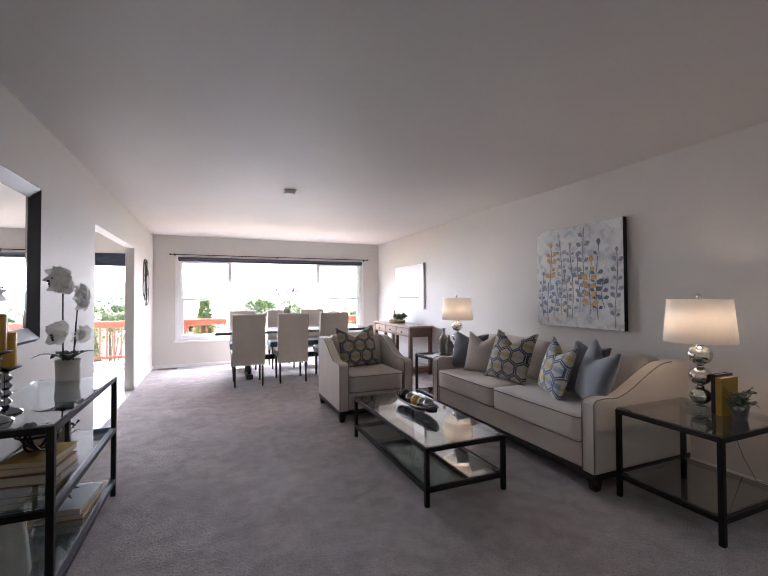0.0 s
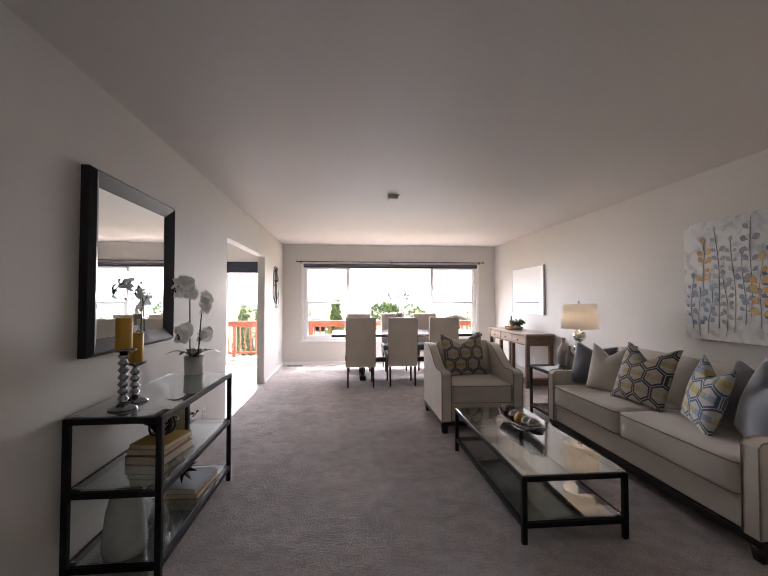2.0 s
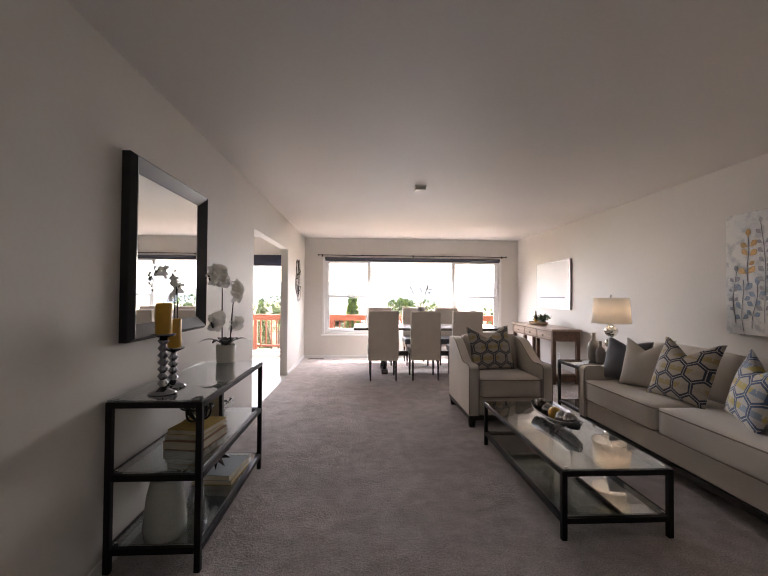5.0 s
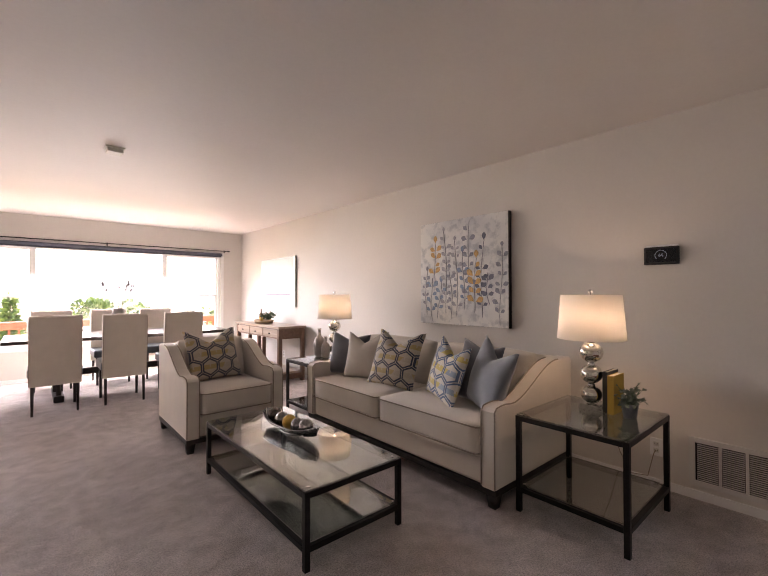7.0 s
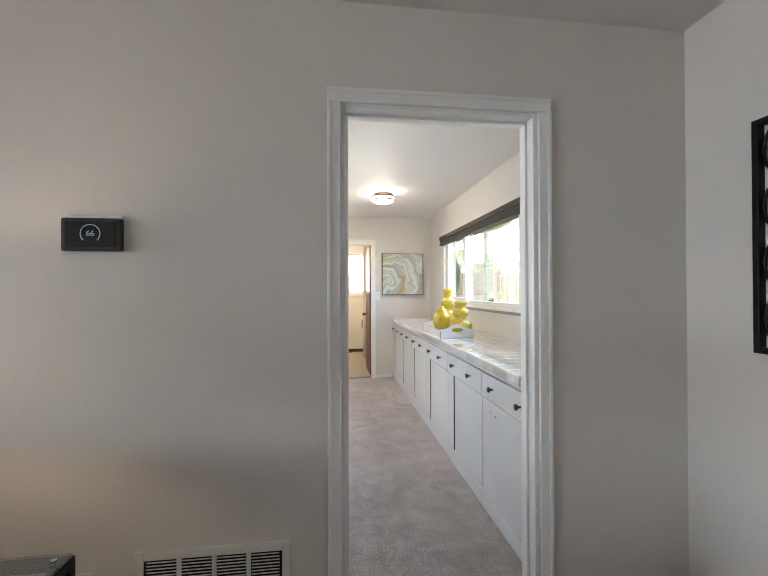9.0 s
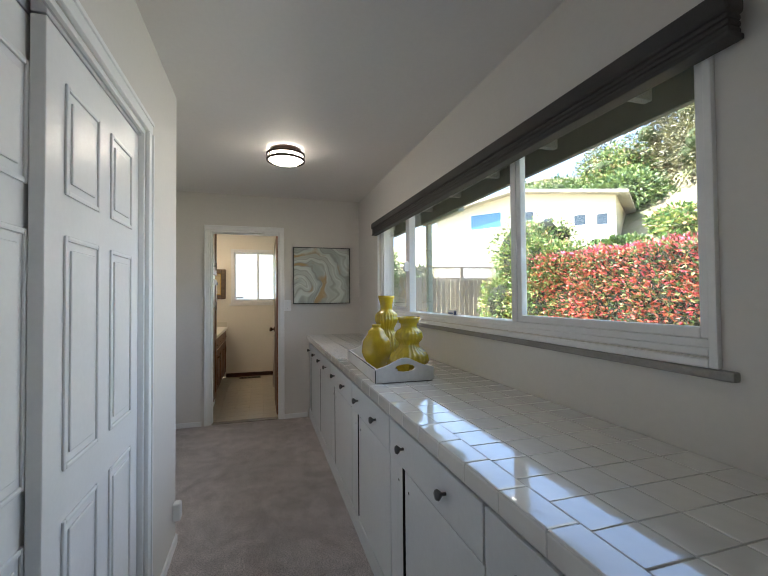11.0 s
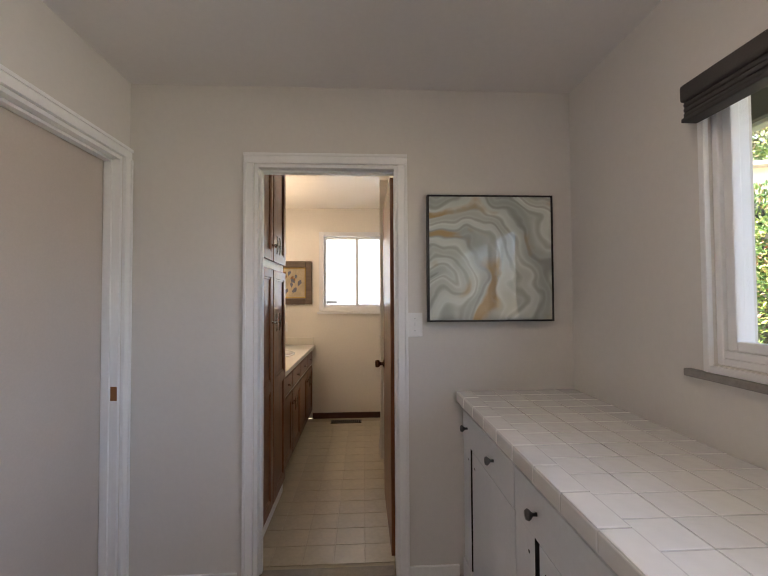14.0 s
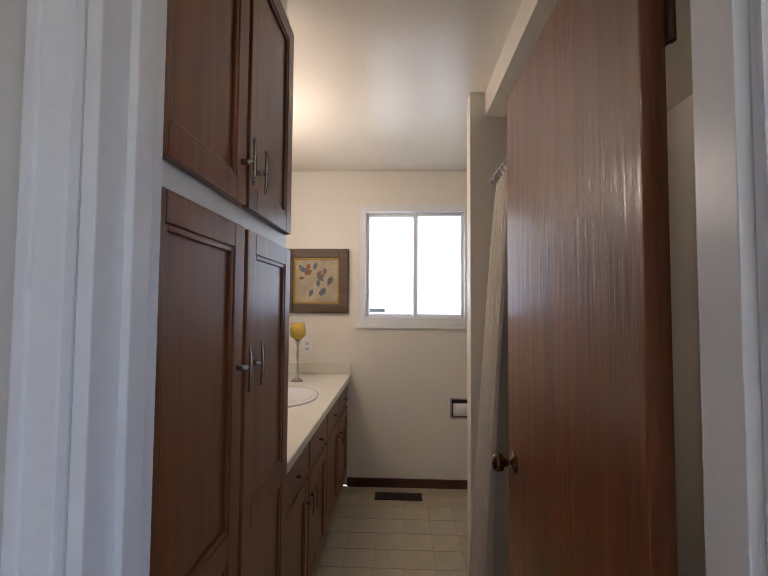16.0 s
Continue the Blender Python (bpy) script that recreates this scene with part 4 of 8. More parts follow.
bmesh.ops.recalc_face_normals(t_, faces=t_.faces[:])
M_MFRAME = pbr("black_lacquer_frame", (0.014, 0.016, 0.020), 0.38, var=0.15)
part("frame", t_, M_MFRAME, mir, "black bevelled frame")
part("mirror_glass", Shape().box(0.004, 0.028, -0.377, 0.377, -0.387, 0.387), M_MIRROR, mir)

# metal ring sculpture
M_IRON = pbr("dark_iron_wire", (0.03, 0.027, 0.025), 0.45, 0.8, var=0.2)
wa = thing("wall_sculpture", "dark wire wall sculpture of overlapping oval loops", "wall sculpture", W_X0, 7.83, 1.52)
for k, (cy, cz, ry, rz_) in enumerate(((-0.12, 0.2, 0.10, 0.17), (0.08, 0.24, 0.12, 0.14), (0.16, 0.02, 0.13, 0.20), (-0.14, -0.04, 0.12, 0.18), (0.02, -0.2, 0.11, 0.17), (0.14, -0.22, 0.10, 0.13), (-0.04, 0.05, 0.14, 0.33), (0.05, 0.06, 0.07, 0.30))):
    part("loop", Shape().tube([(0.012 + 0.004 * (k % 3), cy + ry * math.cos(a), cz + rz_ * math.sin(a)) for a in np.linspace(0, 2 * math.pi, 33)[:-1]], 0.0045, 6, True), M_IRON, wa)

# thermostat
M_SCREEN = pbr("dark_glass_screen", (0.012, 0.013, 0.016), 0.12, var=0.1)
M_DIGIT = emit_mat("screen_glow", (0.45, 0.55, 0.7), 0.012, (0.2, 0.24, 0.3))
th_ = thing("thermostat", "black touchscreen wall thermostat on a white mounting plate", "thermostat", 3.45, 1.715, 1.515)
part("mounting_plate", Shape().box(-0.008, 0.0, -0.09, 0.09, -0.055, 0.07, 0.004), M_TRIM, th_, "white mounting plate")
part("body", Shape().box(-0.034, -0.008, -0.098, 0.098, -0.058, 0.058, 0.008, 3), M_BLACK, th_)
part("screen", Shape().box(-0.0365, -0.0335, -0.082, 0.082, -0.044, 0.044, 0.001), M_SCREEN, th_)
part("dial_ring", Shape().tube([(-0.037, 0.032 * math.cos(a), 0.002 + 0.032 * math.sin(a)) for a in np.linspace(-0.25 * math.pi, 1.25 * math.pi, 28)], 0.0016, 5), M_DIGIT, th_)
fc = bpy.data.curves.new("digits", "FONT")
fc.body, fc.size, fc.extrude, fc.align_x, fc.align_y = "66", 0.028, 0.0006, "CENTER", "CENTER"
tmp_ = bpy.data.objects.new("tmp", fc)
scene.collection.objects.link(tmp_)
dg = bpy.data.meshes.new_from_object(tmp_.evaluated_get(bpy.context.evaluated_depsgraph_get()))
bpy.data.objects.remove(tmp_)
dob = new("digits", dg)
dg.materials.append(M_DIGIT)
dob.parent = th_
dob.matrix_basis = Matrix(((0, 0, -1, -0.0375), (-1, 0, 0, 0), (0, 1, 0, 0.002), (0, 0, 0, 1)))

# return-air grille
M_VENTW = pbr("white_grille_enamel", (0.70, 0.69, 0.66), 0.4, var=0.05)
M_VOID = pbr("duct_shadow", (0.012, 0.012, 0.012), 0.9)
vt = thing("wall_vent", "white louvred return-air grille near the floor", "vent", 3.45, 1.31, 0.235)
part("frame", frame_rect(Shape(), "x", -0.012, 0.0, -0.275, 0.275, -0.15, 0.145, 0.032, 0.003), M_VENTW, vt)
part("backing", Shape().box(-0.003, 0.002, -0.245, 0.245, -0.12, 0.115), M_VOID, vt)
for yy in (-0.122, 0.0, 0.122):
    part("mullion", Shape().box(-0.011, -0.003, yy - 0.008, yy + 0.008, -0.118, 0.113, 0.001), M_VENTW, vt)
slat0 = part("slat", Shape().box(-0.006, 0.006, -0.05, 0.05, -0.0015, 0.0015), M_VENTW, vt)
slat0.matrix_basis = pose(-0.006, -0.183, -0.11, 0, 38, 0)
for c_ in range(4):
    for r_ in range(19):
        if c_ or r_:
            clone_part(slat0, "slat", pose(-0.006, -0.183 + 0.122 * c_, -0.11 + 0.0118 * r_, 0, 38, 0), vt)


def outlet(x, y, z, face, parent_label="white duplex wall outlet"):
    """face: the turn about z; 0 faces +x."""
    o = thing("wall_outlet", parent_label, "outlet", x, y, z, face)
    part("plate", Shape().box(0, 0.006, -0.036, 0.036, -0.058, 0.058, 0.003), M_TRIM, o)
    for dz in (-0.021, 0.021):
        part("socket", Shape().box(0.005, 0.0085, -0.016, 0.016, dz - 0.014, dz + 0.014, 0.003), M_VENTW, o)
        part("slot", Shape().box(0.008, 0.0092, -0.008, -0.005, dz - 0.005, dz + 0.006).box(0.008, 0.0092, 0.005, 0.008, dz - 0.005, dz + 0.006), M_VOID, o)
    return o


outlet(3.45, 1.76, 0.26, 180)
outlet(W_X0, 1.88, 0.26, 0)
outlet(W_X0, 4.25, 0.28, 0)
outlet(W_X0, 8.25, 0.28, 0)
outlet(3.45, 6.95, 0.30, 180)
cord = tagged(part("lamp_cord", Shape().tube([(3.0, 2.02, 0.57), (3.2, 2.03, 0.585), (3.30, 2.0, 0.45), (3.36, 1.95, 0.2), (3.40, 1.90, 0.06), (3.41, 1.80, 0.07), (3.43, 1.77, 0.22), (3.44, 1.76, 0.24)], 0.003, 6), M_PIPING), "thin lamp cord hanging to the wall outlet", "cord")

# smoke detectors
M_PLASTIC = pbr("aged_white_plastic", (0.70, 0.67, 0.60), 0.4, var=0.04)
sm = thing("smoke_detector", "small square beige detector on the living room ceiling", "smoke detector", 0.835, 4.75, H)
part("base_plate", Shape().box(-0.065, 0.065, -0.065, 0.065, -0.012, 0.0, 0.003), M_PLASTIC, sm)
part("cover", Shape().box(-0.055, 0.055, -0.055, 0.055, -0.042, -0.010, 0.008), M_PLASTIC, sm)
sm2 = thing("smoke_detector", "round beige smoke detector on the hall ceiling", "smoke detector", 4.38, 0.29, H)
part("base_plate", Shape().lathe([(0.072, 0.0), (0.072, -0.012)], 28), M_PLASTIC, sm2)
part("cover", Shape().lathe([(0.066, -0.01), (0.062, -0.026), (0.045, -0.044), (0.03, -0.048)], 28), M_PLASTIC, sm2)
for k in range(7):
    a = radians(-60 + 20 * k)
    part("slot", Shape().box(-0.005, 0.005, -0.001, 0.001, -0.004, 0.004, m=pose(0.058 * math.sin(a), -0.058 * math.cos(a), -0.032, 0, 0, math.degrees(a))), M_VOID, sm2)

# framed metal panel on the entry wall
mp_ = thing("wall_panel", "black metal framed decorative panel on the entry wall", "wall decor", 2.93, W_Y0, 1.50)
part("frame", frame_rect(Shape(), "y", 0.0, 0.03, -0.22, 0.22, -0.41, 0.41, 0.022, 0.003), M_IRON, mp_)
for k in range(3):
    for q in range(4):
        part("scroll", Shape().tube([(-0.13 + 0.13 * k + 0.06 * math.cos(a), 0.015, -0.29 + 0.195 * q + 0.09 * math.sin(a)) for a in np.linspace(0, 2 * math.pi, 21)[:-1]], 0.006, 6, True), M_IRON, mp_)
# dining set
M_TABLETOP = wood_mat("espresso_tabletop", (0.020, 0.014, 0.012), (0.045, 0.030, 0.024), 0.22, axis=0, grain=8, coat=0.4)
dt = thing("dining_table", "dark espresso trestle dining table with a glossy top", "dining table", 1.32, 7.35)
part("tabletop", Shape().box(-1.22, 1.22, -0.48, 0.48, 0.715, 0.755, 0.006), M_TABLETOP, dt)
for sx in (-0.72, 0.72):
    part("trestle_post", Shape().box(sx - 0.05, sx + 0.05, -0.05, 0.05, 0.07, 0.68, 0.004), M_LEG, dt)
    part("trestle_foot", Shape().box(sx - 0.05, sx + 0.05, -0.36, 0.36, 0.0, 0.075, 0.01), M_LEG, dt)
    part("trestle_head", Shape().box(sx - 0.05, sx + 0.05, -0.34, 0.34, 0.67, 0.716, 0.006), M_LEG, dt)
    for sy in (-1, 1):
        a, b = Vector((sx, sy * 0.30, 0.07)), Vector((sx, sy * 0.05, 0.50))
        part("brace", Shape().tube([a, b], 0.028, 4), M_LEG, dt)
part("stretcher", Shape().box(-0.68, 0.68, -0.03, 0.03, 0.25, 0.33, 0.004), M_LEG, dt)

M_CHAIRF = pbr("beige_chair_linen", (0.60, 0.54, 0.465), 0.9, var=0.06, fine=400, bump=0.3, bscale=600, sheen=0.3)

M_SEAT = pbr("slate_leather", (0.07, 0.085, 0.10), 0.32, var=0.12, scale=8, bump=0.1, bscale=120)


def dining_chair():
    """Chair with its back at y = 0, facing +y."""
    ob = thing("dining_chair", "beige upholstered high-back dining chair with dark tapered legs", "dining chair", group="chairs round the dining table")
    w = 0.45
    prof = [(0.02, 0.30), (0.00, 0.52), (-0.025, 0.80), (-0.045, 1.02), (-0.04, 1.04), (0.02, 1.04), (0.03, 1.02), (0.05, 0.80), (0.07, 0.52), (0.07, 0.30)]
    back = part("backrest", Shape().prism(prof, w, 0.014, 3, Matrix.Translation((-w / 2, 0, 0)) @ YZX), M_CHAIRF, ob)
    part("seat", Shape().box(-0.235, 0.235, 0.03, 0.50, 0.385, 0.49, 0.03, 3), M_SEAT, ob, "dark blue-grey leather seat")
    for i in range(4):
        for k in range(3 if i % 2 else 4):
            part("tuft", Shape().ball(0.011, -0.165 + 0.11 * k + (0.055 if i % 2 else 0), 0.062 - 0.012 * i, 0.60 + 0.1 * i, 8, 0.6), M_PIPING, back)
    for xx in (-w / 2 + 0.006, w / 2 - 0.006):
        part("piping", Shape().tube([(xx, y - 0.004, z) for y, z in prof[:4]], 0.004, 6), M_PIPING, back)
    for lx in (-0.19, 0.19):
        for ly, tilt in ((0.045, -0.035), (0.45, 0.0)):
            part("leg", Shape().tube([(lx, ly + tilt, 0.0), (lx, ly, 0.40)], [0.015, 0.023], 4), M_LEG, ob)
    return ob


ch = dining_chair()
ch.matrix_basis = pose(0.55, 6.47, 0, 0, 0, 0)
for x, y, r in ((1.185, 6.50, 0), (1.83, 6.55, -1), (0.57, 8.26, 180), (1.23, 8.25, 181), (1.86, 8.27, 179)):
    copy_thing(ch, pose(x, y, 0, 0, 0, r))

M_GLAZE = pbr("grey_glazed_ceramic", (0.24, 0.215, 0.19), 0.35, var=0.15, scale=10)
M_TWIG = pbr("dry_twig", (0.13, 0.09, 0.06), 0.8, var=0.2)
M_WHITEPETAL = bpy.data.materials.new("white_petal")
M_WHITEPETAL.use_nodes = True
_n, _l = M_WHITEPETAL.node_tree.nodes, M_WHITEPETAL.node_tree.links
_n.clear()
_d, _t, _m, _o = (_n.new("ShaderNode" + k) for k in ("BsdfDiffuse", "BsdfTranslucent", "MixShader", "OutputMaterial"))
_pv = ramp(_n, _l, noise_tex(_n, _l, 20.0).outputs["Fac"], [(0.3, (0.84, 0.83, 0.80)), (0.7, (0.92, 0.91, 0.90))])
_l.new(_pv.outputs[0], _d.inputs[0])
_t.inputs[0].default_value = (0.92, 0.91, 0.88, 1)
_m.inputs[0].default_value = 0.6
_l.new(_d.outputs[0], _m.inputs[1])
_l.new(_t.outputs[0], _m.inputs[2])
_l.new(_m.outputs[0], _o.inputs[0])
cv = thing("vase", "grey ceramic vase with dry budding twigs on the dining table", "vase", 1.24, 7.40, 0.755)
part("body", Shape().lathe([(0.05, 0), (0.075, 0.06), (0.07, 0.14), (0.042, 0.20), (0.05, 0.225), (0.044, 0.225), (0.036, 0.2)], 24), M_GLAZE, cv)
cv.matrix_basis = cv.matrix_basis @ Matrix.Scale(1.45, 4)
rng = random.Random(3)
for k in range(7):
    a, r = k * 0.9, rng.uniform(0.06, 0.17)
    pts = [(0.01 * math.cos(a), 0.01 * math.sin(a), 0.1), (r * 0.4 * math.cos(a), r * 0.4 * math.sin(a), 0.3), (r * math.cos(a), r * math.sin(a), rng.uniform(0.42, 0.56))]
    s = Shape().tube(pts, [0.003, 0.002, 0.001], 5)
    for q in range(6):
        f = rng.uniform(0.5, 1.0)
        p = Vector(pts[1]).lerp(Vector(pts[2]), f)
        s.ball(rng.uniform(0.005, 0.01), p.x + rng.uniform(-0.015, 0.015), p.y + rng.uniform(-0.015, 0.015), p.z, 6)
    part("twig", s, M_TWIG, cv)

# curtain rod and shade over the picture window
rod = thing("curtain_rod", "slim dark curtain rod with small end knobs above the window", "curtain rod", 1.26, 8.72, 2.075)
part("rod", Shape().tube([(-1.92, -0.06, 0), (1.92, -0.06, 0)], 0.008, 10), M_IRON, rod)
for sx in (-1.92, 1.92):
    part("knob", Shape().ball(0.016, sx, -0.06, 0, 12), M_IRON, rod)
for sx in (-1.85, 0.0, 1.85):
    part("bracket", Shape().tube([(sx, 0.0, -0.01), (sx, -0.06, -0.006)], 0.006, 6).box(sx - 0.01, sx + 0.01, -0.006, 0.0, -0.03, 0.02), M_IRON, rod)
rs = thing("window_shade", "rolled-up slate blue fabric shade across the picture window", "window shade", 1.26, 8.72, 1.985)
part("roll", Shape().tube([(-1.79, -0.035, 0.02), (1.79, -0.035, 0.02)], 0.028, 16), pbr("slate_shade_fabric", (0.10, 0.115, 0.15), 0.8, var=0.1, fine=200), rs)
part("hem_bar", Shape().box(-1.78, 1.78, -0.066, -0.056, -0.03, -0.005, 0.003), M_SHADE, rs)
part("end_bracket", Shape().box(-1.82, -1.80, -0.07, 0.0, -0.02, 0.05, 0.002), M_VINYL, rs)
part("end_bracket", Shape().box(1.80, 1.82, -0.07, 0.0, -0.02, 0.05, 0.002), M_VINYL, rs)

# desk below the glazed picture
M_DESK = wood_mat("walnut_desk", (0.11, 0.055, 0.033), (0.22, 0.125, 0.08), 0.4, axis=1, grain=10)
M_DESKTOP = wood_mat("walnut_desktop", (0.26, 0.18, 0.13), (0.44, 0.33, 0.26), 0.28, axis=1, grain=10)
DX0, DX1, DY0, DY1, DH = 2.98, 3.40, 6.20, 7.75, 0.80
dk = thing("writing_desk", "walnut writing desk with three small drawers and open ends", "desk", DX0, DY0)
w_, l2 = DX1 - DX0, DY1 - DY0
part("desktop", Shape().box(-0.015, w_ + 0.01, -0.015, l2 + 0.015, DH - 0.03, DH, 0.004), M_DESKTOP, dk)
part("apron", Shape().box(0.02, w_ - 0.005, 0.02, l2 - 0.02, 0.62, DH - 0.032, 0.003), M_DESK, dk)
for k in range(3):
    y0 = 0.05 + k * (l2 - 0.1) / 3
    dr = part("drawer", Shape().box(0.004, 0.03, y0 + 0.012, y0 + (l2 - 0.1) / 3 - 0.012, 0.645, DH - 0.05, 0.004), M_DESKTOP, dk)
    part("handle", Shape().lathe([(0.006, 0), (0.006, 0.008), (0.013, 0.014), (0.011, 0.022), (0.0, 0.024)], 10, m=pose(0.004, y0 + (l2 - 0.1) / 6, 0.69, 0, -90, 0)), M_IRON, dr)
for y0 in (0.0, l2 - 0.055):
    for x0 in (0.0, w_ - 0.06):
        part("leg", Shape().box(x0, x0 + 0.055, y0, y0 + 0.055, 0.0, DH - 0.03, 0.004), M_DESK, dk)
    part("end_rail", Shape().box(0.055, w_ - 0.06, y0 + 0.01, y0 + 0.045, 0.04, 0.12, 0.003), M_DESK, dk)
part("low_shelf", Shape().box(0.03, w_ - 0.01, 0.05, l2 - 0.05, 0.115, 0.14, 0.003), M_DESKTOP, dk)
for yy in (0.52, 1.02):
    part("leg", Shape().box(0.0, 0.05, yy, yy + 0.05, 0.14, 0.62, 0.004), M_DESK, dk)

M_WICKER = pbr("woven_wicker", (0.30, 0.19, 0.10), 0.75, var=0.3, scale=60, fine=200, bump=0.5, bscale=120, bdist=0.003)
M_LEAF = pbr("dark_leaf", (0.07, 0.13, 0.055), 0.5, var=0.35, scale=20)
M_SAGE = pbr("sage_leaf", (0.16, 0.21, 0.17), 0.6, var=0.3, scale=30)
M_YCANDLE = pbr("mustard_wax", (0.60, 0.33, 0.03), 0.45, var=0.08, scale=8)
tb = thing("wicker_tray", "oval wicker tray on the desk", "tray", 3.17, 7.10, DH)
part("tray", Shape().lathe([(0.12, 0.004), (0.15, 0.004), (0.165, 0.05), (0.158, 0.05), (0.145, 0.01), (0.0, 0.008)], 30, m=Matrix.Diagonal((0.8, 1.4, 1, 1))), M_WICKER, tb)


def leafy(name, label, category, x, y, z, spread, height, count, material, seed, pot=None, leaf=0.03):
    """A small pot plant: thin stems with many small folded leaves."""
    ob = thing(name, label, category, x, y, z)
    if pot:
        pot(ob)
    rg = random.Random(seed)
    s, st = bmesh.new(), Shape()
    for k in range(count):
        a, r = rg.uniform(0, 6.283), spread * rg.uniform(0.25, 1.0)
        h = height * rg.uniform(0.5, 1.0)
        tip = Vector((r * math.cos(a), r * math.sin(a), h))
        mid = Vector((tip.x * 0.35, tip.y * 0.35, h * 0.7))
        root = Vector((0, 0, height * 0.25))
        st.tube([root, mid, tip], 0.0014, 4)
        for q in range(7):
            f = rg.uniform(0.3, 1.05)
            p = root.lerp(mid, min(1, f * 2)) if f < 0.5 else mid.lerp(tip, f * 2 - 1)
            ll = leaf * rg.uniform(0.7, 1.2)
            m = Matrix.Translation(p) @ Euler((rg.uniform(-0.9, 0.9), rg.uniform(-0.9, 0.9), rg.uniform(0, 6.28))).to_matrix().to_4x4()
            v = [s.verts.new(m @ Vector(c)) for c in ((0, 0, 0), (ll * 0.32, ll * 0.5, ll * 0.12), (0, ll, 0), (-ll * 0.32, ll * 0.5, ll * 0.12))]
            s.faces.new((v[0], v[1], v[2]))
            s.faces.new((v[0], v[2], v[3]))
    part("stems", st, M_LEAF, ob)
    part("leaves", s, material, ob)
    return ob


leafy("greenery", "trailing green leaves in the wicker tray", "plant", 3.17, 6.98, DH + 0.01, 0.14, 0.17, 26, M_LEAF, 4, None, 0.05)
bt = thing("bottle", "small dark bottle standing in the wicker tray", "bottle", 3.17, 7.20, DH + 0.009)
part("body", Shape().lathe([(0.028, 0), (0.03, 0.02), (0.03, 0.12), (0.012, 0.16), (0.011, 0.22), (0.0, 0.222)], 16), pbr("amber_glass", (0.12, 0.05, 0.015), 0.12, var=0.1), bt)
part("label_band", Shape().lathe([(0.0305, 0.03), (0.0305, 0.09)], 16), M_YCANDLE, bt, "yellow paper label")

# side tables' things
M_TAUPEC = pbr("taupe_stoneware", (0.27, 0.24, 0.215), 0.5, var=0.15, scale=9, fine=60, bump=0.1, bscale=40)
for x, y, k in ((2.79, 4.83, 1.0), (2.80, 4.72, 0.74)):
    v = thing("vase", "tall taupe stoneware bottle vase" if k == 1 else "short taupe stoneware bottle vase", "vase", x, y, 0.5645, group="pair of bottle vases")
    part("body", Shape().lathe([(0.045 * k, 0), (0.062 * k, 0.03 * k), (0.068 * k, 0.14 * k), (0.055 * k, 0.20 * k), (0.02 * k, 0.235 * k), (0.018 * k, 0.30 * k), (0.023 * k, 0.315 * k), (0.016 * k, 0.315 * k)], 8), M_TAUPEC, v)
    part("lip", Shape().lathe([(0.018 * k, 0.295 * k), (0.0235 * k, 0.3155 * k), (0.017 * k, 0.318 * k)], 16), pbr("brushed_pewter", (0.45, 0.40, 0.34), 0.35, 0.8), v)


def book(label, x, y, z, w, d, h, rz, cover, up=False, group=""):
    """A closed book: cover boards, spine and page block; w by d, thickness h."""
    ob = thing("book", label, "book", x, y, z, rz, group)
    m = Matrix.Identity(4)
    if up:
        m = Matrix(((0, 0, 1, 0), (1, 0, 0, 0), (0, 1, 0, 0), (0, 0, 0, 1)))
    part("cover", Shape().box(-w / 2, w / 2, 0, d, 0, 0.003, 0.001, 1, m).box(-w / 2, w / 2, 0, d, h - 0.003, h, 0.001, 1, m).box(-w / 2, -w / 2 + 0.003, 0, d, 0.003, h - 0.003, 0.001, 1, m), cover, ob)
    part("page_block", Shape().box(-w / 2 + 0.004, w / 2 - 0.005, 0.004, d - 0.004, 0.0032, h - 0.0032, 0, 1, m), M_PAGES, ob)
    return ob


M_PAGES = pbr("book_pages", (0.66, 0.58, 0.44), 0.9, var=0.1, scale=10, fine=500)
M_MUSTARD = pbr("mustard_cloth", (0.48, 0.30, 0.045), 0.7, var=0.1, fine=300)
M_BRICKC = pbr("rust_cloth", (0.30, 0.14, 0.06), 0.7, var=0.15, fine=300)
M_CREAMC = pbr("cream_cloth", (0.55, 0.47, 0.33), 0.7, var=0.12, fine=300)
M_GREYC = pbr("blue_grey_cloth", (0.30, 0.34, 0.37), 0.55, var=0.1, fine=300)
M_BLACKC = pbr("black_cloth", (0.02, 0.018, 0.016), 0.5, var=0.1)
book("black book standing upright beside the lamp", 2.985, 1.886, 0.5645, 0.17, 0.24, 0.03, -90, M_BLACKC, True, "books by the lamp")
book("mustard yellow book standing upright beside the lamp", 2.965, 1.853, 0.5645, 0.165, 0.225, 0.035, -90, M_MUSTARD, True, "books by the lamp")
M_ZINC = pbr("zinc_bucket", (0.30, 0.32, 0.34), 0.45, 0.6, var=0.2, scale=20)


def bucket(ob):
    part("pot", Shape().lathe([(0.034, 0), (0.043, 0.075), (0.046, 0.078), (0.043, 0.08), (0.040, 0.078), (0.036, 0.06), (0.0, 0.06)], 24), M_ZINC, ob, "small zinc pot")


leafy("potted_plant", "small sage-green plant in a zinc pot on the side table", "plant", 2.915, 1.745, 0.5645, 0.085, 0.17, 34, M_SAGE, 9, bucket, 0.032)

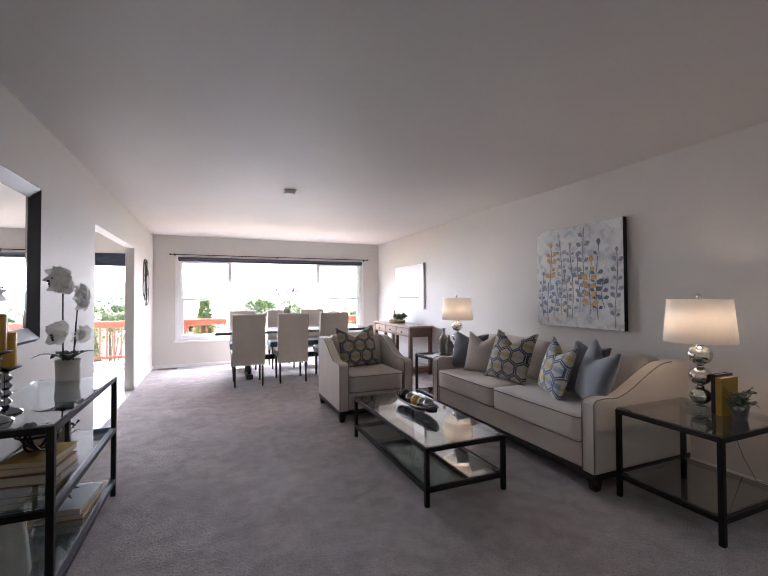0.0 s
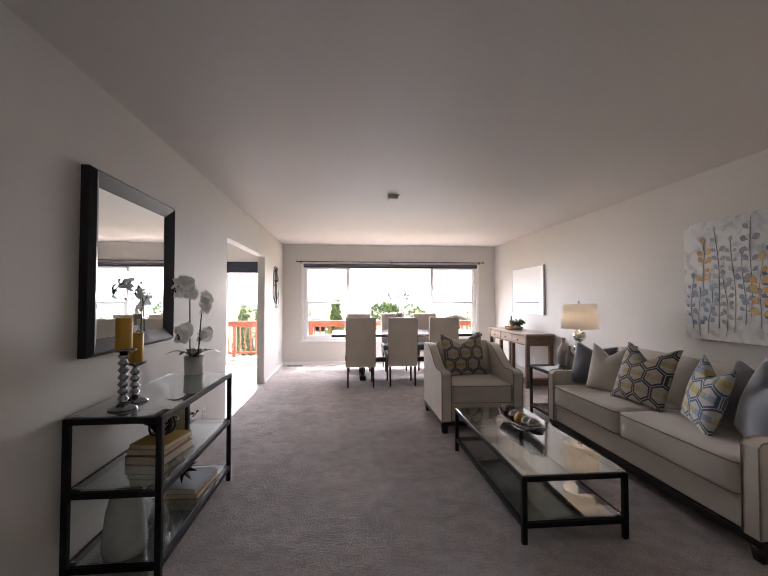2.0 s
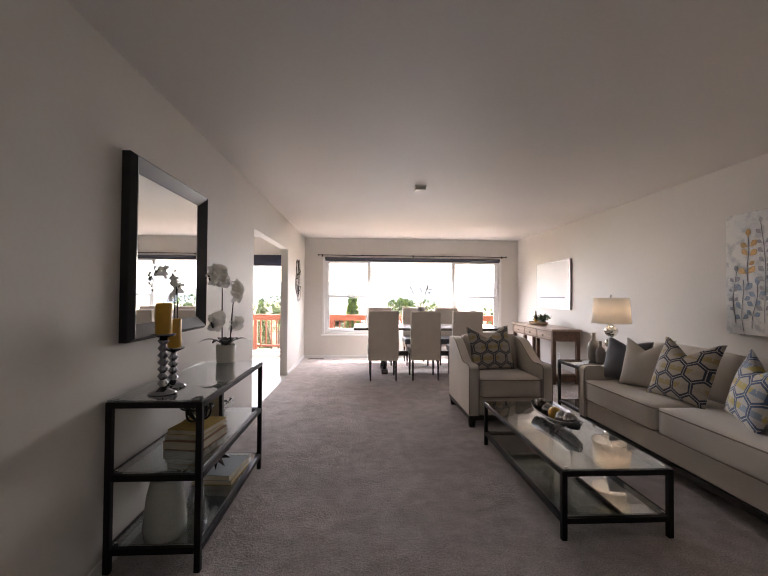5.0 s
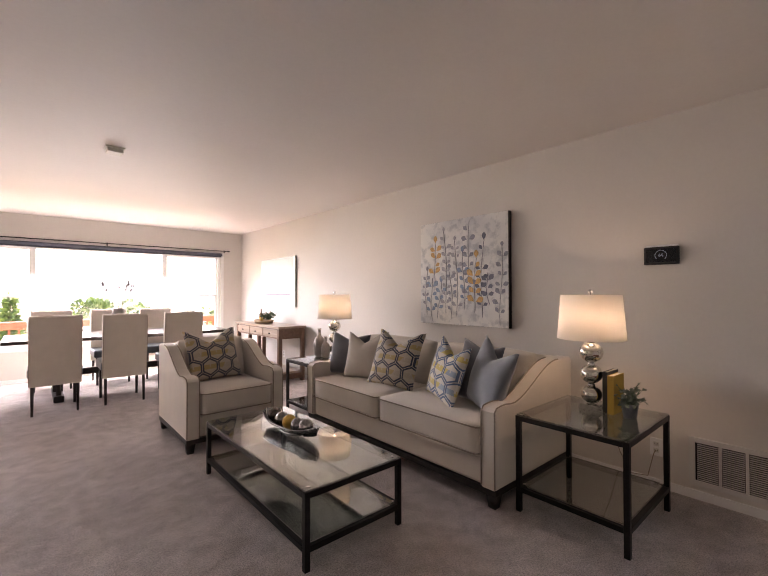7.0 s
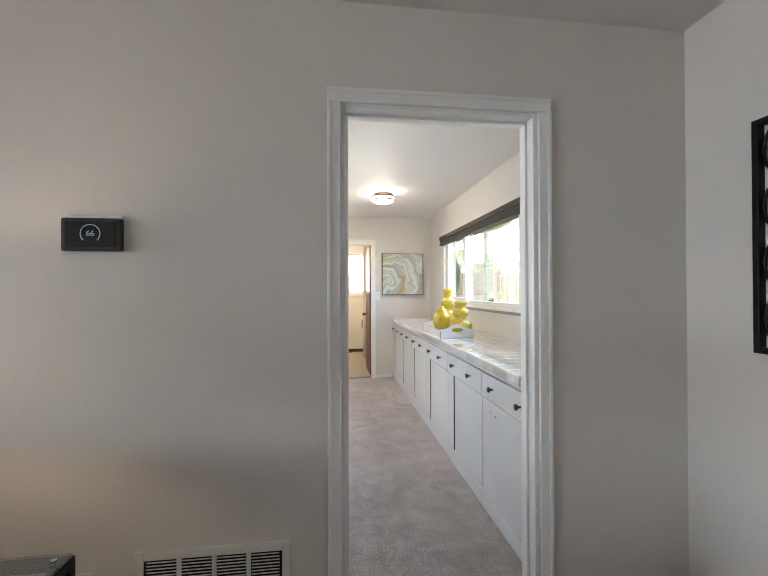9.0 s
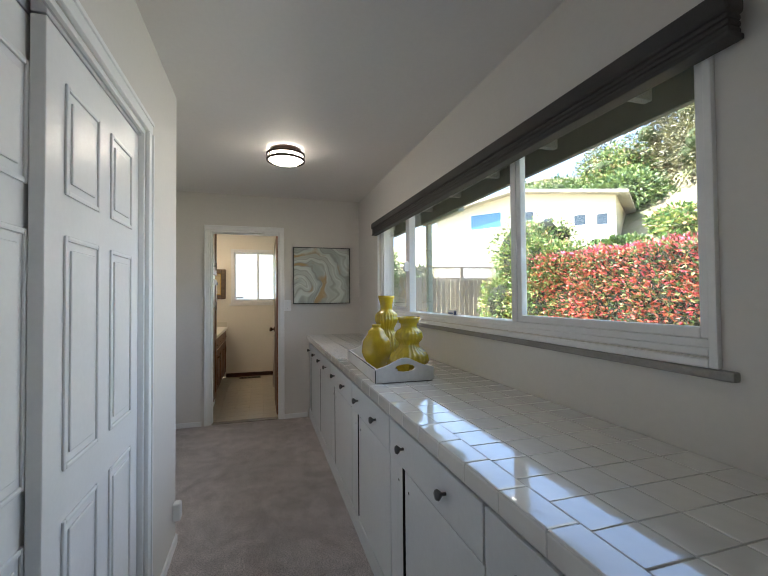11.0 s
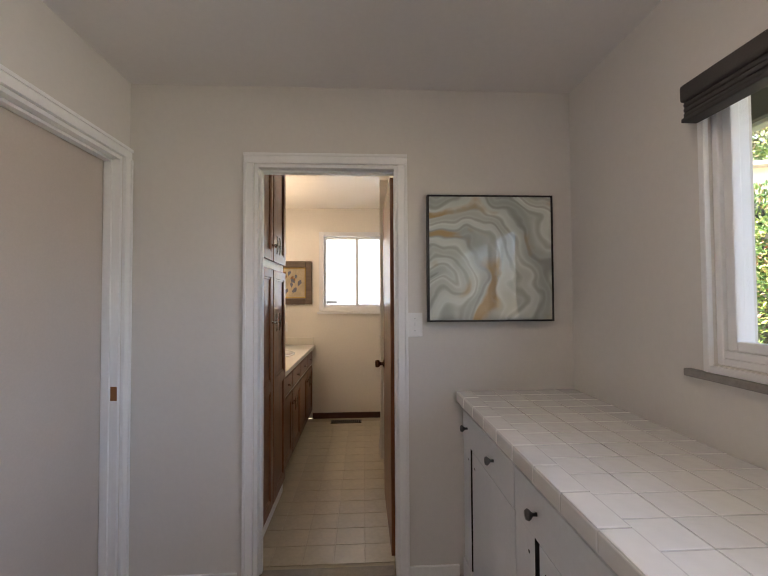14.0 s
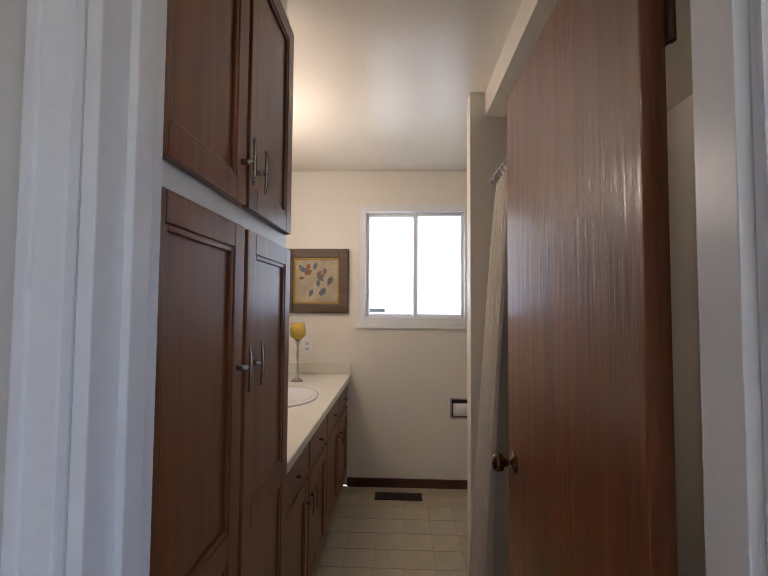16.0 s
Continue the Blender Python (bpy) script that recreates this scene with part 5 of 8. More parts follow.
# coffee table bowl
M_HAMMER = pbr("hammered_pewter", (0.34, 0.35, 0.36), 0.25, 0.9, var=0.15, scale=40, bump=0.6, bscale=55, bdist=0.004)
bw = thing("decor_bowl", "long boat-shaped hammered pewter bowl on the coffee table", "bowl", 1.62, 3.33, 0.3695, 4)
t_ = bmesh.new()
rows = []
for side in (0, 1):
    for i in range(21):
        f = i / 20 * 2 - 1
        ring = []
        hw3 = 0.095 * math.sqrt(max(0.0, 1 - f * f)) + 0.003
        for k in range(9):
            q = k / 8 * 2 - 1
            zz = 0.012 + 0.05 * q * q + 0.035 * f ** 4 + (0.005 if side else 0)
            ring.append(t_.verts.new((q * hw3 * (0.96 if side else 1.0), f * 0.30, zz)))
        rows.append(ring)
for side in (0, 1):
    for i in range(20):
        a, b = rows[side * 21 + i], rows[side * 21 + i + 1]
        for k in range(8):
            t_.faces.new((a[k], a[k + 1], b[k + 1], b[k]) if side == 1 else (a[k], b[k], b[k + 1], a[k + 1]))
for i in range(20):
    for k in (0, 8):
        t_.faces.new((rows[i][k], rows[i + 1][k], rows[21 + i + 1][k], rows[21 + i][k]))
bmesh.ops.recalc_face_normals(t_, faces=t_.faces[:])
part("bowl", t_, M_HAMMER, bw, smooth=True)
part("foot", Shape().lathe([(0.05, 0), (0.045, 0.014)], 20, m=Matrix.Diagonal((0.9, 2.0, 1, 1))), M_HAMMER, bw)
M_BALLS = [pbr("silver_mosaic", (0.42, 0.40, 0.38), 0.2, 0.9, var=0.4, scale=60, bump=0.4, bscale=60), pbr("smoke_mosaic", (0.16, 0.13, 0.11), 0.2, 0.7, var=0.4, scale=60, bump=0.4, bscale=60), pbr("gold_ball", (0.55, 0.32, 0.06), 0.4, 0.5, var=0.25, scale=40)]
for k, (yy, mi) in enumerate(((-0.185, 0), (-0.095, 0), (0.0, 2), (0.092, 0), (0.185, 1))):
    b_ob = part("decor_ball", Shape().ball(0.047, 0, 0, 0.047, 22), M_BALLS[mi])
    b_ob.matrix_basis = pose(1.62 - 0.07 * yy, 3.33 + yy, 0.3695 + 0.0185 + 0.012 * (k in (0, 4)))
    tagged(b_ob, ("silver mosaic glass ball in the pewter bowl", "smoky brown mosaic glass ball in the pewter bowl", "gold decorative ball in the pewter bowl")[mi], "decor ball", "balls in the bowl")

# console table's things
def candle_holder(x, y, h, label):
    ob = thing("candle_holder", label, "candle holder", x, y, 0.7845, group="pair of candle holders")
    prof = [(0.064, 0), (0.065, 0.006), (0.036, 0.02), (0.013, 0.035)]
    z = 0.035
    while z < h - 0.05:
        prof += [(0.013, z), (0.026, z + 0.016), (0.013, z + 0.032)]
        z += 0.034
    prof += [(0.012, h - 0.025), (0.054, h - 0.006), (0.056, h), (0.0, h)]
    part("stem", Shape().lathe(prof, 28), M_SMOKECHROME, ob, "smoky chrome turned stem")
    part("candle", Shape().lathe([(0.036, h), (0.0375, h + 0.004), (0.0375, h + 0.146), (0.034, h + 0.15), (0.006, h + 0.146), (0.0, h + 0.146)], 28), M_YCANDLE, ob, "mustard yellow pillar candle")
    part("wick", Shape().tube([(0, 0, h + 0.145), (0.002, 0, h + 0.156)], 0.0012, 5), M_BLACK, ob)


M_SMOKECHROME = pbr("smoked_chrome", (0.28, 0.29, 0.31), 0.08, 1.0, var=0.1)
candle_holder(-0.735, 2.515, 0.29, "tall smoky chrome candle holder with mustard pillar candle")
candle_holder(-0.755, 2.665, 0.205, "short smoky chrome candle holder with mustard pillar candle")

M_POT = pbr("white_ribbed_ceramic", (0.66, 0.66, 0.62), 0.45, var=0.06)
orc = thing("orchid", "white orchid with two flower sprays in a pale ceramic pot", "orchid", -0.742, 3.445, 0.7845)
part("pot", Shape().lathe([(0.058, 0), (0.062, 0.004), (0.066, 0.125), (0.062, 0.125), (0.058, 0.11), (0.0, 0.11)], 36, flute=0.012, flutes=36), M_POT, orc)
M_OLEAF = pbr("orchid_leaf", (0.016, 0.028, 0.016), 0.3, var=0.2)
for k, (a, ln) in enumerate(((0.3, 0.17), (2.2, 0.16), (3.6, 0.18), (5.0, 0.15), (1.2, 0.13), (4.3, 0.13))):
    t_ = bmesh.new()
    rr = []
    for i in range(9):
        f = i / 8
        w = 0.03 * math.sin(math.pi * min(1, f * 0.9 + 0.08)) ** 0.7
        c = Vector((math.cos(a) * ln * f, math.sin(a) * ln * f, 0.11 + 0.07 * math.sin(f * 2.2) - 0.02 * f))
        sd_ = Vector((-math.sin(a), math.cos(a), 0))
        rr.append([t_.verts.new(c - sd_ * w + Vector((0, 0, 0.012 * (1 - f)))), t_.verts.new(c), t_.verts.new(c + sd_ * w + Vector((0, 0, 0.012 * (1 - f))))])
    for p, q in zip(rr, rr[1:]):
        t_.faces.new((p[0], p[1], q[1], q[0]))
        t_.faces.new((p[1], p[2], q[2], q[1]))
    part("leaf", t_, M_OLEAF, orc, smooth=True)
rg = random.Random(12)


def flower(s, p, facing, size):
    """Five petals round a centre; facing is a unit vector."""
    q = facing.to_track_quat("Z", "Y").to_matrix().to_4x4()
    for k in range(5):
        a = k * 1.2566 + rg.uniform(-0.15, 0.15)
        ln, w = size * (1.0 if k % 2 else 0.9), size * (0.52 if k in (1, 4) else 0.38)
        m = Matrix.Translation(p) @ q @ Matrix.Rotation(a, 4, "Z")
        pts = []
        for i in range(6):
            f = i / 5
            ww = w * math.sin(math.pi * (0.12 + 0.83 * f)) ** 0.8
            pts.append([s.verts.new(m @ Vector((ln * f, sg * ww, 0.012 * math.sin(f * 3) - 0.25 * size * f * f + abs(sg) * 0.004))) for sg in (-1, 0, 1)])
        for u, v in zip(pts, pts[1:]):
            for j in range(2):
                f_ = s.faces.new((u[j], u[j + 1], v[j + 1], v[j]))
                f_.smooth = True


for pts, at in (([(-0.02, -0.02, 0.11), (-0.02, -0.03, 0.35), (-0.015, -0.05, 0.50), (-0.01, -0.13, 0.565), (0.0, -0.24, 0.56), (0.01, -0.34, 0.50)], (0.40, 0.46, 0.52, 0.58, 0.64, 0.70, 0.76, 0.82, 0.88, 0.94)),
                ([(0.02, 0.02, 0.11), (0.03, 0.03, 0.30), (0.035, 0.05, 0.42), (0.03, 0.10, 0.475), (0.03, 0.16, 0.48)], (0.5, 0.58, 0.66, 0.74, 0.82)),
                ([(-0.02, -0.025, 0.24), (-0.02, -0.10, 0.285), (-0.01, -0.19, 0.275), (0.0, -0.26, 0.25)], (0.4, 0.52, 0.64, 0.76, 0.88)),
                ([(0.025, 0.02, 0.18), (0.03, 0.06, 0.26), (0.03, 0.10, 0.25)], (0.5, 0.75, 0.98))):
    pts = [(x, y * 1.05, 0.11 + (z - 0.11) * 1.2) for x, y, z in pts]
    part("stalk", Shape().tube(pts, 0.0042, 6), M_OLEAF, orc)
    pv = [Vector(p) for p in pts]
    for f in at:
        fi = f * (len(pv) - 1)
        i = min(int(fi), len(pv) - 2)
        p = pv[i].lerp(pv[i + 1], fi - i) + Vector((rg.uniform(0.0, 0.03), rg.uniform(-0.02, 0.02), rg.uniform(-0.03, 0.01)))
        s = bmesh.new()
        flower(s, p, Vector((rg.uniform(0.4, 0.9), rg.uniform(-0.8, -0.2), rg.uniform(-0.1, 0.3))).normalized(), rg.uniform(0.05, 0.066))
        part("blossom", s, M_WHITEPETAL, orc, "white orchid blossom")
    e = pv[-1]
    for k in range(3):
        part("bud", Shape().ball(0.007, e.x, e.y - 0.012 * (k - 1), e.z - 0.008 + 0.014 * k, 8), M_OLEAF, orc)

ZM = 0.4525
book("rust-coloured cloth book at the bottom of a stack", -0.70, 2.66, ZM, 0.21, 0.29, 0.045, -8, M_BRICKC, False, "book stack on the console")
book("cream cloth book in the middle of a stack", -0.70, 2.68, ZM + 0.045, 0.20, 0.26, 0.03, -4, M_CREAMC, False, "book stack on the console")
book("tan cloth book on top of a stack", -0.69, 2.67, ZM + 0.075, 0.20, 0.25, 0.028, -10, M_MUSTARD, False, "book stack on the console")
orb = thing("wire_orb", "dark iron orb of interlocking rings on a book stack", "decor orb", -0.68, 2.80, ZM + 0.103)
for k in range(5):
    m = Euler((k * 0.63, k * 1.1, k * 0.5)).to_matrix()
    part("ring", Shape().tube([Vector((0, 0, 0.088)) + m @ Vector((0.082 * math.cos(a), 0.082 * math.sin(a), 0)) for a in np.linspace(0, 6.2832, 37)[:-1]], 0.006, 6, True), M_IRON, orb)
pf = thing("photo_frame", "small black standing picture frame on the console shelf", "picture frame", -0.72, 3.05, ZM, -6)
part("frame", frame_rect(Shape(), "y", -0.012, 0.012, -0.10, 0.10, 0.0, 0.25, 0.02, 0.002), M_BLACK, pf)
part("picture", Shape().box(-0.082, 0.082, -0.004, 0.004, 0.018, 0.232), M_CREAMC, pf)
leafy("sprig", "small dark leafy sprig on the console shelf", "plant", -0.68, 3.16, ZM, 0.09, 0.14, 10, M_OLEAF, 5, None, 0.03)
ZL = 0.1225
book("mustard cloth book under another on the lowest shelf", -0.66, 2.98, ZL, 0.24, 0.32, 0.028, -3, M_MUSTARD, False, "books on the lowest shelf")
book("blue-grey cloth book on the lowest shelf", -0.665, 2.98, ZL + 0.028, 0.23, 0.31, 0.032, -6, M_GREYC, False, "books on the lowest shelf")
star = thing("star_ornament", "faceted dark metal star ornament on stacked books", "ornament", -0.68, 3.10, ZL + 0.06)
t_ = bmesh.new()
bmesh.ops.create_icosphere(t_, subdivisions=1, radius=0.035)
r_ = bmesh.ops.poke(t_, faces=t_.faces[:])
for v in r_["verts"]:
    v.co = v.co.normalized() * 0.095
lo = min(v.co.z for v in t_.verts)
for v in t_.verts:
    v.co.z -= lo
part("star", t_, pbr("bronze_facets", (0.10, 0.07, 0.05), 0.2, 0.9, var=0.2), star)
jug = thing("vase", "pale celadon ceramic vase on the lowest console shelf", "vase", -0.69, 2.47, ZL)
part("body", Shape().lathe([(0.065, 0), (0.09, 0.015), (0.096, 0.06), (0.082, 0.20), (0.066, 0.27), (0.070, 0.285), (0.064, 0.285), (0.058, 0.26), (0.0, 0.05)], 32), pbr("celadon_glaze", (0.46, 0.50, 0.45), 0.25, var=0.08, scale=10, coat=0.4), jug, smooth=True)
jug2 = thing("glass_vase", "small clear glass vase behind the ceramic vase", "vase", -0.62, 2.66, ZL)
part("body", Shape().lathe([(0.04, 0), (0.055, 0.05), (0.03, 0.14), (0.035, 0.16), (0.032, 0.16), (0.026, 0.14), (0.05, 0.05), (0.0, 0.006)], 20), M_CRYSTAL, jug2, smooth=True)

# baseboards
for nm, d in (("a", (W_X1 - 0.012, W_X1, 0.91, W_Y1 - 0.014, 0, 0.055)), ("b", (W_X0 + 0.014, W_X1 - 0.012, W_Y1 - 0.012, W_Y1, 0, 0.055)), ("c", (W_X0, W_X0 + 0.012, -0.63, 4.91, 0, 0.055)), ("d", (W_X0, W_X0 + 0.012, 6.92, W_Y1 - 0.0, 0, 0.055))):
    structure("baseboard", Shape().box(*d, 0.003), M_TRIM, "low white painted baseboard", "baseboard")
structure("baseboard", Shape().box(W_X1 - 0.014, W_X1, W_Y0, -0.02, -0.012, 0.085, 0.004), M_DARKTRIM, "dark red-brown entry baseboard", "baseboard")
structure("baseboard", Shape().box(1.2, W_X1 - 0.014, W_Y0, W_Y0 + 0.014, -0.012, 0.085, 0.004), M_DARKTRIM, "dark red-brown entry baseboard", "baseboard")
structure("trim", Shape().box(1.17, W_X1, 0.87, 0.915, -0.01, 0.010, 0.004), M_DARKTRIM, "dark wooden edging between carpet and entry floor", "threshold")
structure("trim", Shape().box(W_X1 - 0.02, W_X1 + 0.03, 0.05, 0.84, -0.005, 0.010, 0.004), M_DARKTRIM, "dark wooden threshold under the doorway", "threshold")
fv = thing("floor_vent", "narrow metal floor register by the window wall", "vent", -0.68, 8.56)
part("frame", Shape().box(-0.15, 0.15, -0.05, 0.05, 0, 0.006, 0.002), pbr("bronze_register", (0.12, 0.09, 0.07), 0.4, 0.7), fv)
for k in range(12):
    part("slot", Shape().box(-0.132 + 0.0235 * k, -0.12 + 0.0235 * k, -0.035, 0.035, 0.0055, 0.007), M_VOID, fv)
# ---- hall ----
M_CABW = pbr("white_cabinet_enamel", (0.74, 0.75, 0.76), 0.38, var=0.04, scale=3, fine=50, bump=0.08, bscale=35)
M_PEWTER = pbr("dark_pewter_knob", (0.14, 0.14, 0.14), 0.3, 0.9, var=0.15)
M_TILE = pbr("white_glazed_tile", (0.78, 0.77, 0.75), 0.05, var=0.03, scale=6, fine=30, bump=0.4, bscale=14, bdist=0.003, coat=1.0, random_tone=0.05)
M_GROUTW = pbr("pale_grout", (0.62, 0.61, 0.59), 0.8, var=0.1)
CX0, CX1, CF = 3.60, 7.975, -0.03


def cabinet_unit(x0, x1, knobs, gap):
    """One drawer with two knobs over a pair of sliding doors, one door set back behind a narrow open gap."""
    ob = thing("base_cabinet", "white painted base cabinet with one drawer and sliding doors", "cabinet", x0, CF, 0, group="cabinets under the tiled counter")
    w, half = x1 - x0, 0.018 if x0 > 4 else 0.002
    part("body", Shape().box(0.0, w - 0.001, -0.55, -0.045, 0.0, 0.855, 0.001), M_CABW, ob)
    part("toe_board", Shape().box(0.0, w - 0.001, -0.044, 0.004, 0.0, 0.095, 0.003), M_CABW, ob)
    part("face_rail", Shape().box(0.0, w - 0.001, -0.044, -0.006, 0.822, 0.855, 0.001), M_CABW, ob)
    dr = part("drawer", Shape().box(0.004, w - 0.005, -0.043, 0.0, 0.668, 0.815, 0.005), M_CABW, ob)
    for kx in knobs:
        part("knob", Shape().lathe([(0.006, 0), (0.005, 0.012), (0.013, 0.02), (0.017, 0.026), (0.013, 0.033), (0.0, 0.035)], 16, m=pose(kx - x0, 0.0, 0.745, -90, 0, 0)), M_PEWTER, dr, "dark pewter knob")
    for a, b, y in ((0.001, gap - x0 - half, -0.002), (gap - x0 + half, w - 0.002, -0.004)):
        dd = part("door", Shape().box(a, b, y - 0.018, y, 0.097, 0.665, 0.003), M_CABW, ob)
        if y < -0.003 and x0 > 4:
            # near-black strip put in the gap as the shade between the doors
            part("gap_shade", Shape().box(a - 0.004, a, y - 0.040, y - 0.001, 0.10, 0.662), M_VOID, dd, "dark strip standing in for shade in the door gap")
        part("finger_hole", Shape().lathe([(0.006, 0), (0.0, 0.001)], 10, m=pose(b - 0.04 if y > -0.003 else a + 0.04, y, 0.60, -90, 0, 0)), M_VOID, dd)


for x0, x1 in ((3.60, 4.29), (4.29, 5.04), (5.04, 5.79), (5.79, 6.54), (6.54, 7.29), (7.29, CX1)):
    lo_, hi_ = (x0 + 0.21 if x0 > 3.7 else 3.765), (x1 - 0.175 if x1 < 7.5 else 7.885)
    cabinet_unit(x0, x1, (lo_, hi_), hi_ + 0.01 if x1 < 7.5 else 7.83)
ct = thing("countertop", "white glazed square-tile countertop along the hall window", "countertop", 0, 0, 0.856)
part("mortar_bed", Shape().box(CX0, CX1, -0.608, -0.012, 0.0, 0.040), M_GROUTW, ct)
TS = 0.1075
tile0 = None
rg = random.Random(5)
nx, ny = int((CX1 - CX0) / TS) + 1, 5
for i in range(nx):
    for k in range(ny):
        x, y = CX1 - TS * (i + 0.5), -0.0715 - TS * (k + 0.5)
        m = pose(x, y, 0.040, rg.uniform(-0.35, 0.35), rg.uniform(-0.35, 0.35), 0)
        if x - TS / 2 < CX0 - 0.01:
            continue
        if tile0 is None:
            tile0 = part("tile", Shape().box(-0.0525, 0.0525, -0.0525, 0.0525, -0.004, 0.008, 0.0025, 2), M_TILE, ct)
            tile0.matrix_basis = m
        else:
            clone_part(tile0, "tile", m, ct)
edge0 = None
for i in range(int((CX1 - CX0) / 0.152) + 1):
    x = CX1 - 0.152 * (i + 0.5)
    if x - 0.07 < CX0 - 0.02:
        continue
    if edge0 is None:
        edge0 = part("edge_tile", Shape().box(-0.0755, 0.0755, -0.069, 0.004, -0.004, 0.010, 0.005, 2).box(-0.0755, 0.0755, -0.008, 0.006, -0.042, 0.006, 0.004, 2), M_TILE, ct)
        edge0.matrix_basis = pose(x, -0.004, 0.040)
    else:
        clone_part(edge0, "edge_tile", pose(x, -0.004, 0.040), ct)

# yellow vases on a painted tray
M_YVASE = pbr("yellow_glaze", (0.60, 0.44, 0.02), 0.14, var=0.10, scale=9, fine=40, coat=0.6)
M_DISTRESS = pbr("distressed_white_paint", (0.72, 0.70, 0.66), 0.55, var=0.07, scale=10, fine=70)
ZT = 0.9045
ty = thing("serving_tray", "distressed white wooden serving tray with cut-out handles", "tray", 5.280, -0.038, ZT, -2)
TL, TW = 0.755, 0.30
part("base", Shape().box(0.006, TL - 0.006, -TW + 0.006, -0.006, 0, 0.012, 0.001), M_DISTRESS, ty)
for y0 in (-0.014, -TW):
    part("side", Shape().box(0.014, TL - 0.014, y0, y0 + 0.014, 0.0, 0.068, 0.003), M_DISTRESS, ty)
M_EDGEWORN = pbr("worn_dark_edge", (0.06, 0.05, 0.045), 0.7, var=0.3)
for x0 in (0.0, TL - 0.014):
    t = bmesh.new()
    outer, inner = [], []
    N = 40
    for i in range(N):
        a = 2 * math.pi * i / N
        inner.append((-TW / 2 + 0.052 * math.cos(a), 0.068 + 0.019 * math.sin(a)))
        # outline met from the handle's centre
        dx, dz = math.cos(a), math.sin(a)
        best = 9.0
        for s_ in np.linspace(0.02, 0.5, 400):
            yy, zz = -TW / 2 + dx * s_, 0.066 + dz * s_
            hump = 0.066 + 0.05 * math.exp(-((yy + TW / 2) / 0.085) ** 2)
            if yy > 0 or yy < -TW or zz < 0 or zz > hump:
                best = s_
                break
        outer.append((-TW / 2 + dx * best, 0.066 + dz * best))
    rings = [[t.verts.new((x0 + xx, p[0], p[1])) for p in lp] for xx, lp in ((0, outer), (0, inner), (0.014, inner), (0.014, outer))]
    for a, b in zip(rings, rings[1:] + rings[:1]):
        for i in range(N):
            t.faces.new((a[i], a[(i + 1) % N], b[(i + 1) % N], b[i]))
    bmesh.ops.recalc_face_normals(t, faces=t.faces[:])
    part("handle_end", t, M_DISTRESS, ty)
part("worn_edge", Shape().box(-0.001, 0.004, -0.003, 0.001, 0.002, 0.064).box(0.02, TL * 0.95, -0.0025, 0.0012, 0.0655, 0.069).box(-0.0012, 0.003, -TW + 0.01, -0.01, 0.0, 0.0025).box(0.01, TL - 0.02, -0.002, 0.0012, 0.0, 0.002), M_EDGEWORN, ty, "worn dark paint edges")
for d_ in ((0.16, 0.19, -0.25, -0.08), (0.21, 0.225, -0.27, -0.07), (0.36, 0.375, -0.27, -0.07), (0.48, 0.51, -0.22, -0.10)):
    part("lettering", Shape().box(*d_, 0.0125, 0.0131), M_BLACK, ty, "dark stencilled lettering")


def text_part(words, size, material, parent, m, extrude=0.0004):
    c = bpy.data.curves.new("words", "FONT")
    c.body, c.size, c.extrude, c.align_x, c.align_y = words, size, extrude, "CENTER", "CENTER"
    o = bpy.data.objects.new("tmp", c)
    scene.collection.objects.link(o)
    me = bpy.data.meshes.new_from_object(o.evaluated_get(bpy.context.evaluated_depsgraph_get()))
    bpy.data.objects.remove(o)
    me.materials.append(material)
    ob = new("lettering", me)
    ob.parent = parent
    ob.matrix_basis = m
    return ob


text_part("OUR", 0.06, M_BLACK, ty, pose(0.30, -0.16, 0.0128, 0, 0, -90))
text_part("LIVE", 0.06, M_BLACK, ty, pose(0.12, -0.13, 0.0128, 0, 0, -90))


def fluted_vase(label, x, y, prof, flutes, fl, fz):
    v = thing("vase", label, "vase", x, y, ZT + 0.012, 12, group="yellow vases on the tray")
    # finer steps along the profile
    pts = []
    for (r0, h0), (r1, h1) in zip(prof, prof[1:]):
        for k in range(4):
            f = smooth01(k / 4)
            pts.append((r0 + (r1 - r0) * f, h0 + (h1 - h0) * k / 4))
    pts.append(prof[-1])
    rim = prof[-1]
    pts += [(rim[0] - 0.005, rim[1]), (rim[0] - 0.008, rim[1] - 0.03), (0.0, rim[1] - 0.05)]
    part("body", Shape().lathe(pts, 96, flute=fl, flutes=flutes, fz=fz), M_YVASE, v)
    return v


fluted_vase("yellow glazed teardrop vase with a narrow mouth", 5.60, -0.135, [(0.040, 0), (0.052, 0.02), (0.084, 0.10), (0.080, 0.15), (0.045, 0.215), (0.024, 0.235), (0.026, 0.25)], 8, 0.014, (0.02, 0.21))
fluted_vase("tall yellow glazed double-gourd vase with ribbed body", 5.76, -0.245, [(0.06, 0), (0.062, 0.02), (0.088, 0.09), (0.07, 0.17), (0.045, 0.21), (0.068, 0.265), (0.066, 0.295), (0.036, 0.33), (0.037, 0.35), (0.050, 0.412)], 22, 0.035, (0.03, 0.32))
fluted_vase("short yellow glazed double-gourd vase with ribbed body", 5.425, -0.265, [(0.060, 0), (0.062, 0.018), (0.101, 0.07), (0.098, 0.095), (0.052, 0.145), (0.050, 0.155), (0.071, 0.19), (0.069, 0.215), (0.042, 0.245), (0.043, 0.255), (0.061, 0.298)], 22, 0.04, (0.025, 0.235))

